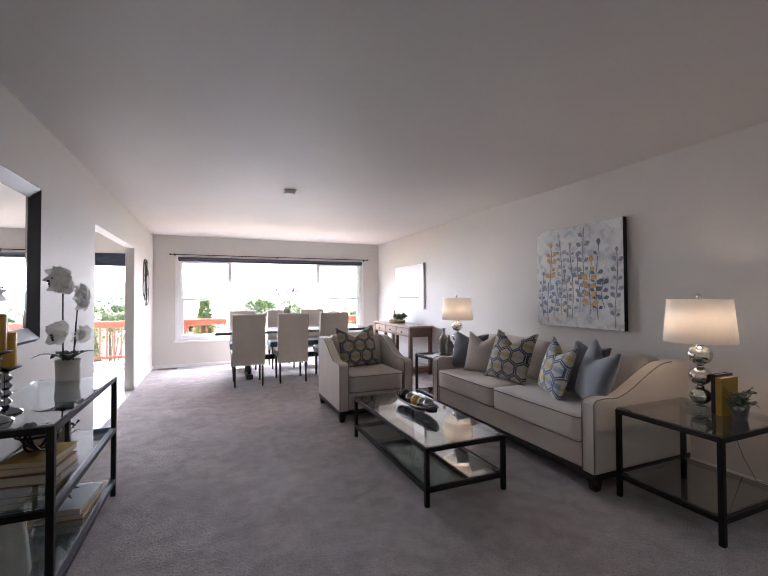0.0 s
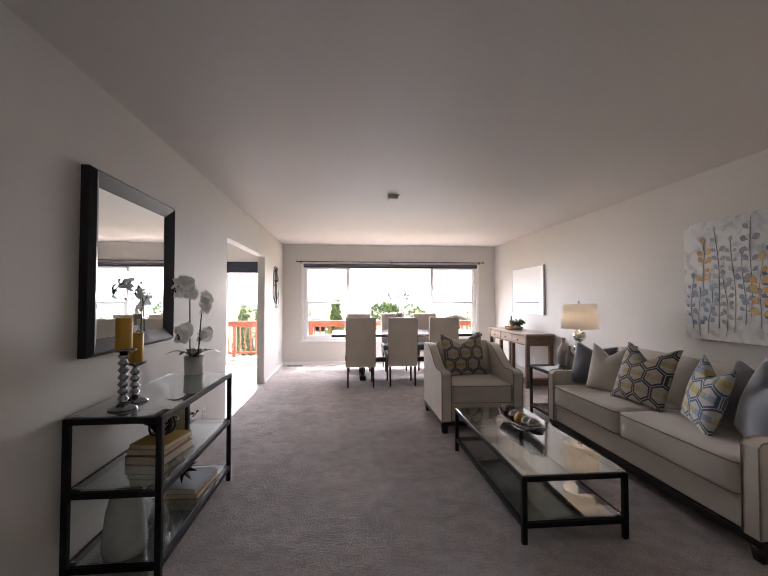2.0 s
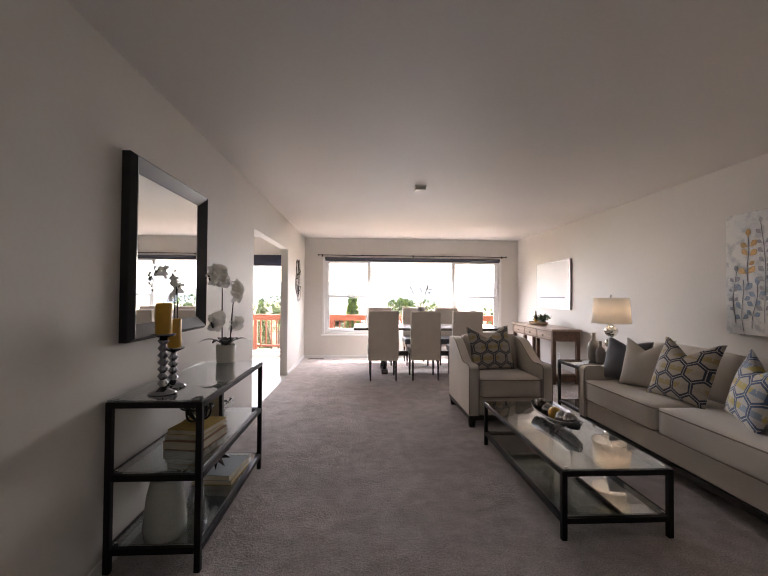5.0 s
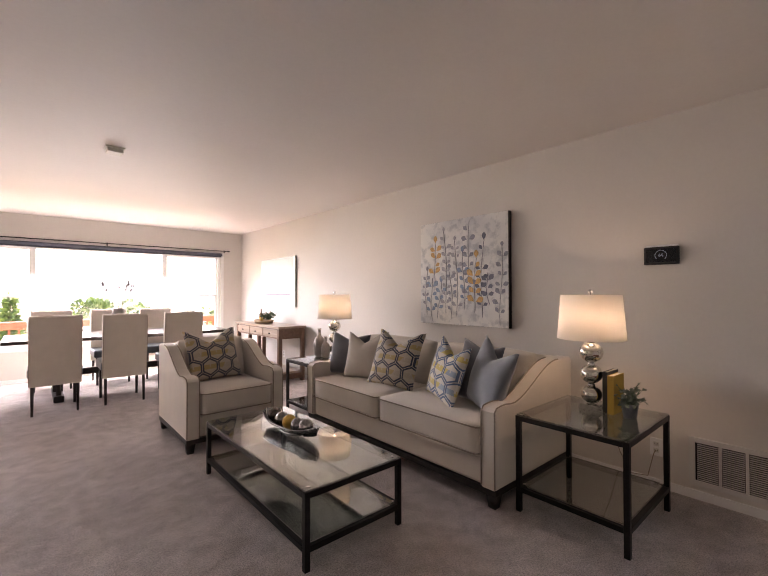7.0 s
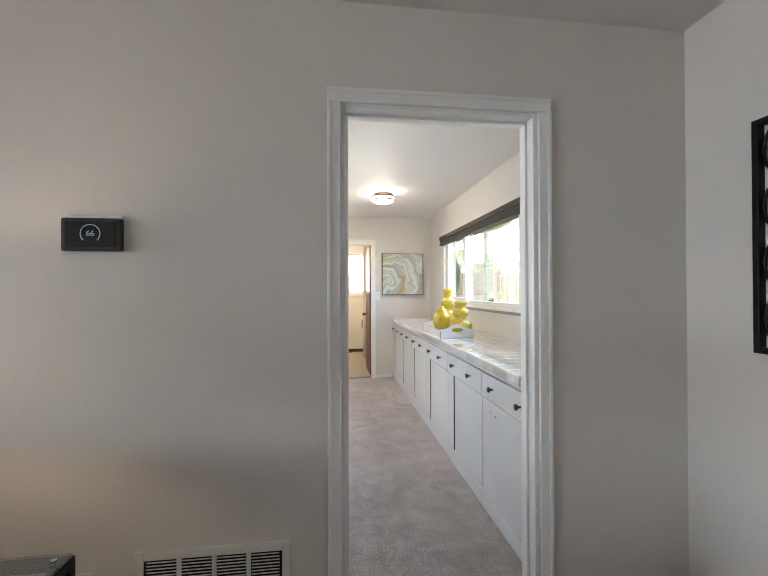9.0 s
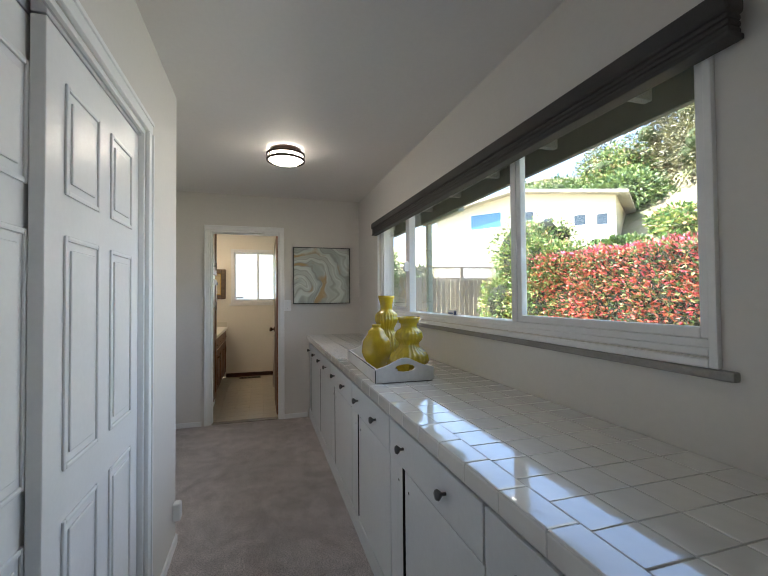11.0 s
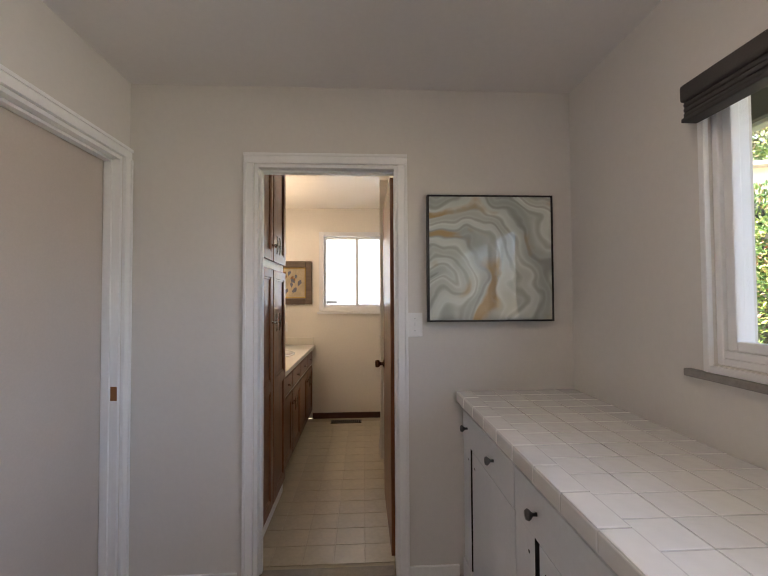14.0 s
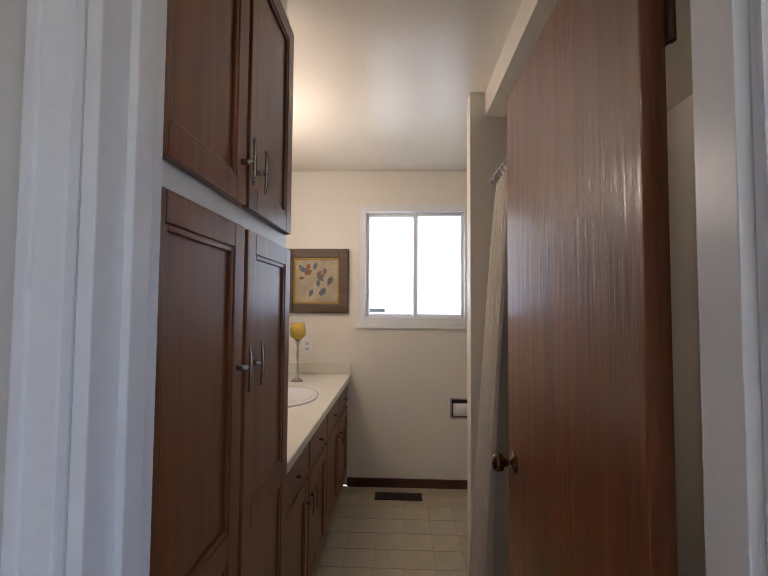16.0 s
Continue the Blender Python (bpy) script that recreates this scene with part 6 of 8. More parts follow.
# hall wall things
M_SWIRL, n_, l_, b_ = nodes_of("marbled_glass_print")


def swirl(scale, dist, detail, loc, squeeze, turn):
    """Arcs round a far-off centre, bent by noise."""
    tc = n_.new("ShaderNodeTexCoord")
    mp = n_.new("ShaderNodeMapping")
    mp.inputs["Location"].default_value, mp.inputs["Scale"].default_value, mp.inputs["Rotation"].default_value = loc, squeeze, (radians(turn), 0, 0)
    l_.new(tc.outputs["Object"], mp.inputs["Vector"])
    nz = n_.new("ShaderNodeTexNoise")
    nz.inputs["Scale"].default_value, nz.inputs["Detail"].default_value = 2.3, 2.5
    l_.new(tc.outputs["Object"], nz.inputs["Vector"])
    off = n_.new("ShaderNodeVectorMath")
    off.operation = "MULTIPLY_ADD"
    off.inputs[1].default_value = (0.0, 0.75, 0.75)
    l_.new(nz.outputs["Color"], off.inputs[0])
    l_.new(mp.outputs[0], off.inputs[2])
    w = n_.new("ShaderNodeTexWave")
    w.wave_type, w.rings_direction, w.wave_profile = "RINGS", "X", "SIN"
    w.inputs["Scale"].default_value, w.inputs["Distortion"].default_value = scale, dist
    w.inputs["Detail"].default_value, w.inputs["Detail Scale"].default_value, w.inputs["Detail Roughness"].default_value = detail, 0.55, 0.5
    l_.new(off.outputs[0], w.inputs["Vector"])
    return w.outputs["Fac"]


broad = swirl(1.0, 5.0, 2.0, (0, -0.62, -0.05), (1, 1.0, 1.2), -15)
fine_ = swirl(4.2, 6.5, 3.0, (0, -0.62, -0.05), (1, 1.0, 1.2), -15)
gold_ = swirl(1.35, 3.0, 3.0, (0, -0.55, -0.02), (1, 1.0, 1.3), -22)
c_broad = ramp(n_, l_, broad, [(0.0, (0.40, 0.43, 0.41)), (0.3, (0.58, 0.63, 0.59)), (0.6, (0.66, 0.70, 0.66)), (1.0, (0.50, 0.53, 0.49))])
c_fine = ramp(n_, l_, fine_, [(0.0, (0.70, 0.69, 0.66)), (0.45, (1.0, 1.0, 1.0)), (1.0, (0.92, 0.92, 0.90))])
patch_ = noise_tex(n_, l_, 3.4, 4.0)
f_patch = ramp(n_, l_, patch_.outputs["Fac"], [(0.46, (0, 0, 0)), (0.62, (1, 1, 1))])
f_gold = ramp(n_, l_, gold_, [(0.72, (0, 0, 0)), (0.93, (0.9, 0.9, 0.9))])
f_mix = mixc(n_, l_, f_gold.outputs[0], f_patch.outputs[0], 1.0, "MULTIPLY")
marb = mixc(n_, l_, mixc(n_, l_, c_broad.outputs[0], c_fine.outputs[0], 1.0, "MULTIPLY"), (0.42, 0.27, 0.09), f_mix)
l_.new(marb, b_.inputs["Base Color"])
b_.inputs["Roughness"].default_value = 0.35
b_.inputs["Coat Weight"].default_value, b_.inputs["Coat Roughness"].default_value = 1.0, 0.0
hp = thing("wall_painting", "glossy marbled abstract print in a slim black frame", "painting", 7.985, -0.172, 1.565)
part("frame", frame_rect(Shape(), "x", -0.05, -0.002, -0.317, 0.317, -0.315, 0.315, 0.009, 0.001), M_BLACK, hp)
part("print", Shape().box(-0.046, -0.004, -0.308, 0.308, -0.306, 0.306), M_SWIRL, hp, "glossy marbled swirls")


def switch_plate(x, y, z, rz, label="white toggle light switch plate"):
    o = thing("light_switch", label, "light switch", x, y, z, rz)
    part("plate", Shape().box(0, 0.006, -0.038, 0.038, -0.06, 0.06, 0.003), M_TRIM, o)
    part("toggle", Shape().box(0.004, 0.018, -0.005, 0.005, -0.004, 0.014, 0.002), M_VINYL, o)
    for dz in (-0.03, 0.03):
        part("screw", Shape().lathe([(0.003, 0), (0.0, 0.001)], 8, m=pose(0.006, 0, dz, 0, 90, 0)), M_CHROME, o)
    return o


switch_plate(7.985, 0.205, 1.235, 180)
nl = thing("night_light", "small white plug-in night light low on the hall wall", "night light", 5.80, 0.93, 0.20, -90)
part("body", Shape().box(0, 0.04, -0.028, 0.028, -0.045, 0.045, 0.012, 3), M_VINYL, nl)

# ceiling light
M_BRONZE = pbr("oil_rubbed_bronze", (0.05, 0.032, 0.024), 0.3, 0.85, var=0.2)
M_DIFF = emit_mat("opal_diffuser_lit", (1.0, 0.86, 0.68), 5.0)
cl = thing("ceiling_light", "flush round ceiling light with bronze rings and lit opal diffuser", "ceiling light", 6.50, 0.305, H)
part("pan", Shape().lathe([(0.115, 0.0), (0.115, -0.030)], 40), M_BRONZE, cl)
for z0 in (-0.032, -0.072):
    part("ring", Shape().lathe([(0.128, z0), (0.142, z0), (0.142, z0 - 0.016), (0.128, z0 - 0.016), (0.128, z0)], 48), M_BRONZE, cl)
part("diffuser", Shape().lathe([(0.124, -0.029), (0.124, -0.080), (0.105, -0.094), (0.055, -0.101), (0.0, -0.102)], 40), M_DIFF, cl, "lit opal glass diffuser")
for k in range(4):
    a = k * 1.5708 + 0.5
    part("post", Shape().tube([(0.135 * math.cos(a), 0.135 * math.sin(a), -0.028), (0.135 * math.cos(a), 0.135 * math.sin(a), -0.083)], 0.005, 6), M_BRONZE, cl)

# roller blind over the hall window
M_BLIND = pbr("charcoal_blind_fabric", (0.055, 0.050, 0.048), 0.7, var=0.15, fine=200, bump=0.2, bscale=250)
rb = thing("roller_blind", "rolled-up charcoal cellular blind above the hall window", "window blind", 4.05, -0.596, 1.925)
part("headrail", Shape().box(0, 3.125, 0.0, 0.062, 0.05, 0.105, 0.012, 3), M_BLIND, rb)
for k in range(3):
    part("fold", Shape().box(0.004, 3.121, 0.006, 0.052, 0.003 + 0.016 * k, 0.018 + 0.016 * k, 0.006), M_BLIND, rb)
part("bottom_rail", Shape().box(0, 3.125, 0.004, 0.056, -0.012, 0.002, 0.004), M_BLIND, rb)

# closet doors
cd = door_thing("door_4", "white six-panel sliding closet doors in a white frame")
casing("y", 0.93, -1, CLOSET[0], CLOSET[1], CLOSET[3], cd)
jamb("y", 0.93, 1.03, CLOSET[0], CLOSET[1], CLOSET[3], cd)
for x0, x1, y0 in ((3.872, 4.60, 0.990), (4.50, 5.221, 0.950)):
    dr = part("door_leaf", Shape().box(x0, x1, y0, y0 + 0.032, 0.015, CLOSET[3] - 0.03, 0.003), M_TRIM, cd)
    w = (x1 - x0)
    for cxx in (x0 + w * 0.28, x0 + w * 0.72):
        for z0, z1 in ((0.20, 0.78), (0.90, 1.48), (1.58, 1.86)):
            s = Shape()
            a = w * 0.155
            frame_rect(s, "y", y0 - 0.007, y0 + 0.001, cxx - a, cxx + a, z0, z1, 0.014, 0.005)
            s.box(cxx - a + 0.035, cxx + a - 0.035, y0 - 0.006, y0 + 0.001, z0 + 0.035, z1 - 0.035, 0.005)
            part("panel_moulding", s, M_TRIM, dr)
part("track", Shape().box(CLOSET[0] + 0.018, CLOSET[1] - 0.018, 0.94, 1.028, CLOSET[3] - 0.028, CLOSET[3] - 0.019), M_CHROME, cd)
M_BEIGEDOOR = pbr("beige_door_paint", (0.56, 0.50, 0.44), 0.4, var=0.04, scale=2, bump=0.08, bscale=30)
part("door_leaf", Shape().box(D3[0] + 0.02, D3[1] - 0.02, 1.672, 1.708, 0.01, D3[3] - 0.022, 0.002), M_BEIGEDOOR, door_3, "flush beige painted door leaf")
part("strike_plate", Shape().box(D3[1] - 0.0195, D3[1] - 0.0175, 1.603, 1.632, 0.90, 0.965, 0.001), pbr("brass_strike", (0.30, 0.14, 0.06), 0.35, 0.8), door_3, "brass strike plate")

for d in ((5.874, D3[0] - 0.07, 1.588, 1.60, 0, 0.05), (7.97, 7.985, 1.075, 1.58, 0, 0.05), (7.97, 7.985, -0.008, 0.24, 0, 0.05), (5.86, 5.874, 0.93, 1.60, 0, 0.05), (5.305, 5.86, 0.918, 0.93, 0, 0.05)):
    structure("baseboard", Shape().box(*d, 0.003), M_TRIM, "low white painted baseboard", "baseboard")
structure("trim", Shape().box(7.985, 8.06, 0.31, 0.98, -0.004, 0.007, 0.003), pbr("dull_aluminium", (0.30, 0.27, 0.23), 0.55, 0.6, var=0.15, scale=20), "metal carpet strip in the bathroom doorway", "threshold")

# ---- bathroom ----
M_CABBR = wood_mat("brown_stained_birch", (0.13, 0.036, 0.010), (0.24, 0.074, 0.021), 0.38, axis=2, grain=7, bump=0.25, coat=0.25)
M_DOORBR = wood_mat("brown_stained_door", (0.15, 0.043, 0.011), (0.26, 0.085, 0.024), 0.42, axis=2, grain=9, bump=0.5, coat=0.4)
for nd_ in M_DOORBR.node_tree.nodes:
    if nd_.type == "BUMP":
        nd_.inputs["Distance"].default_value = 0.003
        M_DOORBR.node_tree.links.new(nd_.outputs[0], M_DOORBR.node_tree.nodes["Principled BSDF"].inputs["Coat Normal"])
M_LAMINATE = pbr("cream_laminate", (0.74, 0.70, 0.60), 0.3, var=0.03)
M_SATIN = pbr("satin_nickel", (0.50, 0.47, 0.43), 0.25, 0.95, var=0.1)


def panel_door(name, x0, x1, z0, z1, yf, parent, panels, handle=None):
    """Framed cabinet door, face at yf, with sunken panels (z0, z1)."""
    st = 0.055
    d = part(name, Shape().box(x0, x1, yf + 0.010, yf + 0.018, z0, z1, 0.001), M_CABBR, parent)
    for a, b in ((x0, x0 + st), (x1 - st, x1)):
        part("stile", Shape().box(a, b, yf, yf + 0.0102, z0, z1, 0.003), M_CABBR, d)
    zs = [z0] + [v for p in panels for v in p] + [z1]
    for a, b in zip(zs[::2], zs[1::2]):
        part("rail", Shape().box(x0 + st, x1 - st, yf, yf + 0.0102, a, b, 0.003), M_CABBR, d)
    for a, b in panels:
        part("moulding", frame_rect(Shape(), "y", yf + 0.003, yf + 0.0105, x0 + st, x1 - st, a, b, 0.012, 0.003), M_CABBR, d)
    if handle:
        hx, hz = handle
        part("handle", Shape().tube([(hx, yf - 0.028, hz - 0.055), (hx, yf - 0.032, hz - 0.03), (hx, yf - 0.032, hz + 0.03), (hx, yf - 0.028, hz + 0.055)], [0.003, 0.005, 0.005, 0.003], 8).tube([(hx, yf + 0.001, hz), (hx, yf - 0.030, hz)], 0.007, 8), M_SATIN, d, "satin nickel bar handle")
    return d


YF = 1.02
tc2 = thing("tall_cabinet", "brown stained floor-to-ceiling linen cabinet with white rails", "cabinet")
part("body", Shape().box(8.112, 8.915, YF + 0.02, 1.615, 0.0, 2.36, 0.001), M_TRIM, tc2, "white painted cabinet frame")
for x0, x1, hx in ((8.125, 8.505, 8.475), (8.525, 8.905, 8.556)):
    panel_door("upper_door", x0, x1, 1.605, 2.30, YF, tc2, [(1.66, 2.245)], (hx, 1.70))
    panel_door("lower_door", x0, x1, 0.10, 1.552, YF, tc2, [(0.155, 0.81), (0.87, 1.497)], (hx, 1.225))
for z in (0.95, 1.44, 1.66, 2.2):
    part("hinge", Shape().box(8.9065, 8.914, YF + 0.004, YF + 0.022, z - 0.025, z + 0.025, 0.001), M_IRON, tc2)
structure("soffit", Shape().box(8.105, 8.915, 1.05, 1.62, 2.36, H), M_BATHWALL, "cream painted soffit above the linen cabinet", "wall")

vn = thing("vanity", "brown stained vanity cabinet with doors and drawers", "vanity", 0, 0, 0)
part("body", Shape().box(8.92, 10.685, 1.065, 1.615, 0.09, 0.80, 0.001), M_TRIM, vn, "white painted frame")
part("toe_kick", Shape().box(8.92, 10.685, 1.12, 1.615, 0.0, 0.09), M_DARKTRIM, vn)
for k in range(4):
    x0 = 8.93 + k * 0.4375
    panel_door("door", x0, x0 + 0.42, 0.10, 0.61, 1.046, vn, [(0.155, 0.555)], (x0 + (0.39 if k % 2 == 0 else 0.03), 0.52))
    dr = part("drawer", Shape().box(x0, x0 + 0.42, 1.046, 1.064, 0.635, 0.775, 0.004), M_CABBR, vn)
    part("handle", Shape().lathe([(0.005, 0), (0.005, 0.015), (0.012, 0.022), (0.0, 0.026)], 10, m=pose(x0 + 0.21, 1.046, 0.705, 90, 0, 0)), M_SATIN, dr)
vt2 = thing("bathroom_countertop", "cream laminate vanity top with backsplash and oval basin", "countertop", 0, 0, 0)
part("slab", Shape().box(8.918, 10.688, 1.022, 1.616, 0.802, 0.842, 0.008, 3), M_LAMINATE, vt2)
part("backsplash", Shape().box(10.668, 10.688, 1.03, 1.616, 0.842, 0.925, 0.003), M_LAMINATE, vt2)
part("backsplash", Shape().box(8.918, 10.668, 1.598, 1.617, 0.842, 0.925, 0.003), M_LAMINATE, vt2)
part("basin", Shape().lathe([(0.235, 0.0), (0.24, 0.008), (0.225, 0.014), (0.20, 0.006), (0.17, -0.0), (0.0, 0.001)], 40, m=Matrix.Translation((9.86, 1.32, 0.842)) @ Matrix.Diagonal((1.1, 0.86, 1, 1))), pbr("white_porcelain", (0.80, 0.79, 0.76), 0.1, var=0.02), vt2, "white oval basin")
fa_ = thing("faucet", "slim chrome faucet behind the basin", "faucet", 9.86, 1.545, 0.842)
part("spout", Shape().tube([(0, 0, 0), (0, 0, 0.10), (0, -0.04, 0.13), (0, -0.11, 0.12)], 0.011, 10), M_CHROME, fa_)
gb = thing("goblet_candle", "amber glass goblet candle holder on a twisted silver stem", "candle holder", 10.36, 1.36, 0.842)
part("stem", Shape().lathe([(0.045, 0), (0.03, 0.01), (0.008, 0.03), (0.012, 0.08), (0.006, 0.13), (0.012, 0.18), (0.007, 0.24), (0.02, 0.285)], 16), M_SATIN, gb)
part("cup", Shape().lathe([(0.02, 0.285), (0.05, 0.31), (0.055, 0.35), (0.046, 0.40), (0.042, 0.40), (0.05, 0.35), (0.0, 0.30)], 24), pbr("amber_glass_cup", (0.55, 0.36, 0.04), 0.1, var=0.1), gb, "amber glass cup", True)
bp_ = thing("wall_picture", "leaf print in a wide carved brown wooden frame", "picture", 10.69, 1.30, 1.557)
M_CARVED = wood_mat("carved_brown_frame", (0.09, 0.06, 0.035), (0.16, 0.11, 0.07), 0.5, axis=1)
part("frame", frame_rect(Shape(), "x", -0.035, -0.002, -0.25, 0.25, -0.25, 0.25, 0.075, 0.010), M_CARVED, bp_)
part("inner_slip", frame_rect(Shape(), "x", -0.028, -0.002, -0.177, 0.177, -0.177, 0.177, 0.012, 0.003), M_MUSTARD, bp_)
part("print", Shape().box(-0.012, -0.002, -0.166, 0.166, -0.166, 0.166), pbr("cream_print", (0.55, 0.46, 0.30), 0.6, var=0.2, scale=8), bp_)
rg = random.Random(21)
for k in range(16):
    ll = rg.uniform(0.05, 0.09)
    part("printed_leaf", Shape().prism(leaf_outline(ll, ll * 0.5), 0.001, 0, 1, XFACE @ Matrix.Translation((rg.uniform(-0.11, 0.11), rg.uniform(-0.13, 0.08), 0.0125 + 0.0002 * k)) @ Matrix.Rotation(rg.uniform(-1.6, 1.6), 4, "Z")), PAINTS["slate"] if k % 3 else M_BRICKC, bp_)
outlet(10.69, 1.37, 1.05, 180)
M_FROST = bpy.data.materials.new("frosted_glass")
M_FROST.use_nodes = True
_n, _l = M_FROST.node_tree.nodes, M_FROST.node_tree.links
_n.clear()
_t, _g, _m, _o = (_n.new("ShaderNode" + k) for k in ("BsdfTranslucent", "BsdfGlossy", "MixShader", "OutputMaterial"))
_t.inputs[0].default_value, _g.inputs["Roughness"].default_value, _m.inputs[0].default_value = (0.97, 0.98, 1.0, 1), 0.2, 0.04
_l.new(_t.outputs[0], _m.inputs[1])
_l.new(_g.outputs[0], _m.inputs[2])
_l.new(_m.outputs[0], _o.inputs[0])
bwn = thing("window_4", "white vinyl sliding bathroom window, bright with daylight", "window")
bwn["kind"] = "structure"
part("window_frame", frame_rect(Shape(), "x", 10.675, 10.78, BWIN[0], BWIN[1], BWIN[2], BWIN[3], 0.05), M_VINYL, bwn)
part("window_sill", Shape().box(10.665, 10.69, BWIN[0] - 0.02, BWIN[1] + 0.02, BWIN[2] - 0.03, BWIN[2] - 0.001, 0.003), M_TRIM, bwn)
for y0, y1, xx in ((0.15, 0.545, 10.71), (0.52, 0.925, 10.74)):
    part("sash", frame_rect(Shape(), "x", xx, xx + 0.028, y0, y1, BWIN[2] + 0.05, BWIN[3] - 0.05, 0.028), M_VINYL, bwn)
    part("pane", Shape().box(xx + 0.012, xx + 0.016, y0 + 0.025, y1 - 0.025, BWIN[2] + 0.075, BWIN[3] - 0.075), M_FROST, bwn, "frosted glass pane").visible_shadow = False
part("sticker", Shape().box(10.737, 10.738, 0.77, 0.89, 1.315, 1.345), M_GREYC, bwn, "small window sticker with bars of print")
bd = thing("bathroom_door", "brown stained flush wooden door, open against the bathroom wall", "door")
bd.matrix_basis = pose(8.125, 0.30, 0, 0, 0, 0)
part("leaf", Shape().box(0, 0.70, -0.018, 0.018, 0.012, 2.02, 0.002), M_DOORBR, bd)
part("knob", Shape().lathe([(0.03, 0.0), (0.031, 0.004), (0.012, 0.012), (0.012, 0.03), (0.024, 0.036), (0.027, 0.05), (0.022, 0.062), (0.0, 0.064)], 24, m=pose(0.635, 0.018, 0.92, -90, 0, 0)), pbr("antique_brass", (0.16, 0.09, 0.045), 0.25, 0.95, var=0.2), bd, "antique brass knob")
for z in (0.28, 1.78):
    part("hinge", Shape().box(-0.006, 0.03, -0.0225, -0.0175, z - 0.045, z + 0.045, 0.001).tube([(-0.006, -0.022, z - 0.045), (-0.006, -0.022, z + 0.045)], 0.006, 8), pbr("old_brass", (0.11, 0.07, 0.04), 0.4, 0.8), bd)
M_CURT = pbr("beige_shower_curtain", (0.60, 0.55, 0.49), 0.8, var=0.05, fine=200, bump=0.2, bscale=300)
sc = thing("shower_curtain", "beige fabric shower curtain gathered at one end", "shower curtain", 9.28, 0.20, 0)
t = bmesh.new()
cols = []
for i in range(61):
    f = i / 60
    row = []
    for k in range(15):
        g = k / 14
        z = 1.95 - g * 1.86
        fold = 0.02 + 0.03 * g
        row.append(t.verts.new((-0.06 + f * (0.24 + 0.05 * g), fold * math.sin(f * 34 + 0.4 * math.sin(g * 3)) + 0.10 * g ** 0.8 - 0.02, z)))
    cols.append(row)
for a, b in zip(cols, cols[1:]):
    for k in range(14):
        f_ = t.faces.new((a[k], a[k + 1], b[k + 1], b[k]))
        f_.smooth = True
part("cloth", t, M_CURT, sc)
for k in range(6):
    part("ring", Shape().tube([(-0.05 + 0.05 * k, 0.022 * math.cos(a), 1.965 + 0.022 * math.sin(a)) for a in np.linspace(0, 6.283, 17)[:-1]], 0.002, 5, True), M_CHROME, sc)
rd = tagged(part("curtain_rod", Shape().tube([(8.106, 0.20, 1.975), (9.53, 0.20, 1.975)], 0.012, 12), M_CHROME), "chrome shower curtain rod across the tub", "curtain rod")
tp = thing("paper_holder", "recessed chrome toilet paper holder with a white roll", "paper holder", 10.69, 0.193, 0.595)
part("plate", frame_rect(Shape(), "x", -0.006, 0, -0.075, 0.075, -0.078, 0.078, 0.014, 0.002), M_CHROME, tp)
part("recess", Shape().box(-0.003, 0, -0.062, 0.062, -0.065, 0.065), M_VOID, tp)
part("roll", Shape().tube([(-0.03, -0.052, -0.005), (-0.03, 0.052, -0.005)], 0.045, 20), M_VINYL, tp)
fv = thing("floor_vent", "bronze metal floor register below the bathroom window", "vent", 10.525, 0.655)
part("frame", Shape().box(-0.055, 0.055, -0.17, 0.17, -0.006, 0.005, 0.002), M_BRONZE, fv)
for k in range(14):
    part("slot", Shape().box(-0.038, 0.038, -0.152 + 0.0225 * k, -0.141 + 0.0225 * k, 0.0045, 0.006), M_VOID, fv)
structure("baseboard", Shape().box(10.676, 10.69, -0.62, 1.045, -0.006, 0.06, 0.003), M_DARKTRIM, "dark brown bathroom baseboard", "baseboard")

# pieces of the floors
floor_bath, floor_entry = bpy.data.objects["floor_bath"], bpy.data.objects["floor_entry"]
t0 = None
for i in range(16):
    for k in range(10):
        m = pose(8.10 + 0.163 * (i + 0.5), 1.60 - 0.163 * (k + 0.5), -0.006)
        if 8.10 + 0.163 * (i + 1) > 10.69:
            continue
        if t0 is None:
            t0 = part("tile", Shape().box(-0.0805, 0.0805, -0.0805, 0.0805, -0.003, 0.0045, 0.0012, 1), M_BATHFLOOR, floor_bath)
            t0.matrix_basis = m
        else:
            clone_part(t0, "tile", m, floor_bath)
p0 = None
rg = random.Random(8)
for r in range(26):
    y = W_Y0 + 0.016 + 0.057 * (r + 0.5)
    off = rg.uniform(0, 0.75)
    for k in range(-1, 4):
        x0, x1 = 1.2 + off + 0.75 * k, 1.2 + off + 0.75 * (k + 1)
        if x0 < 1.2 or x1 > W_X1 - 0.012 or y > 0.87:
            continue
        m = pose((x0 + x1) / 2, y, -0.012)
        if p0 is None:
            p0 = part("plank", Shape().box(-0.374, 0.374, -0.0278, 0.0278, -0.004, 0.011, 0.0015, 1), M_OAK, floor_entry)
            p0.matrix_basis = m
        else:
            clone_part(p0, "plank", m, floor_entry)
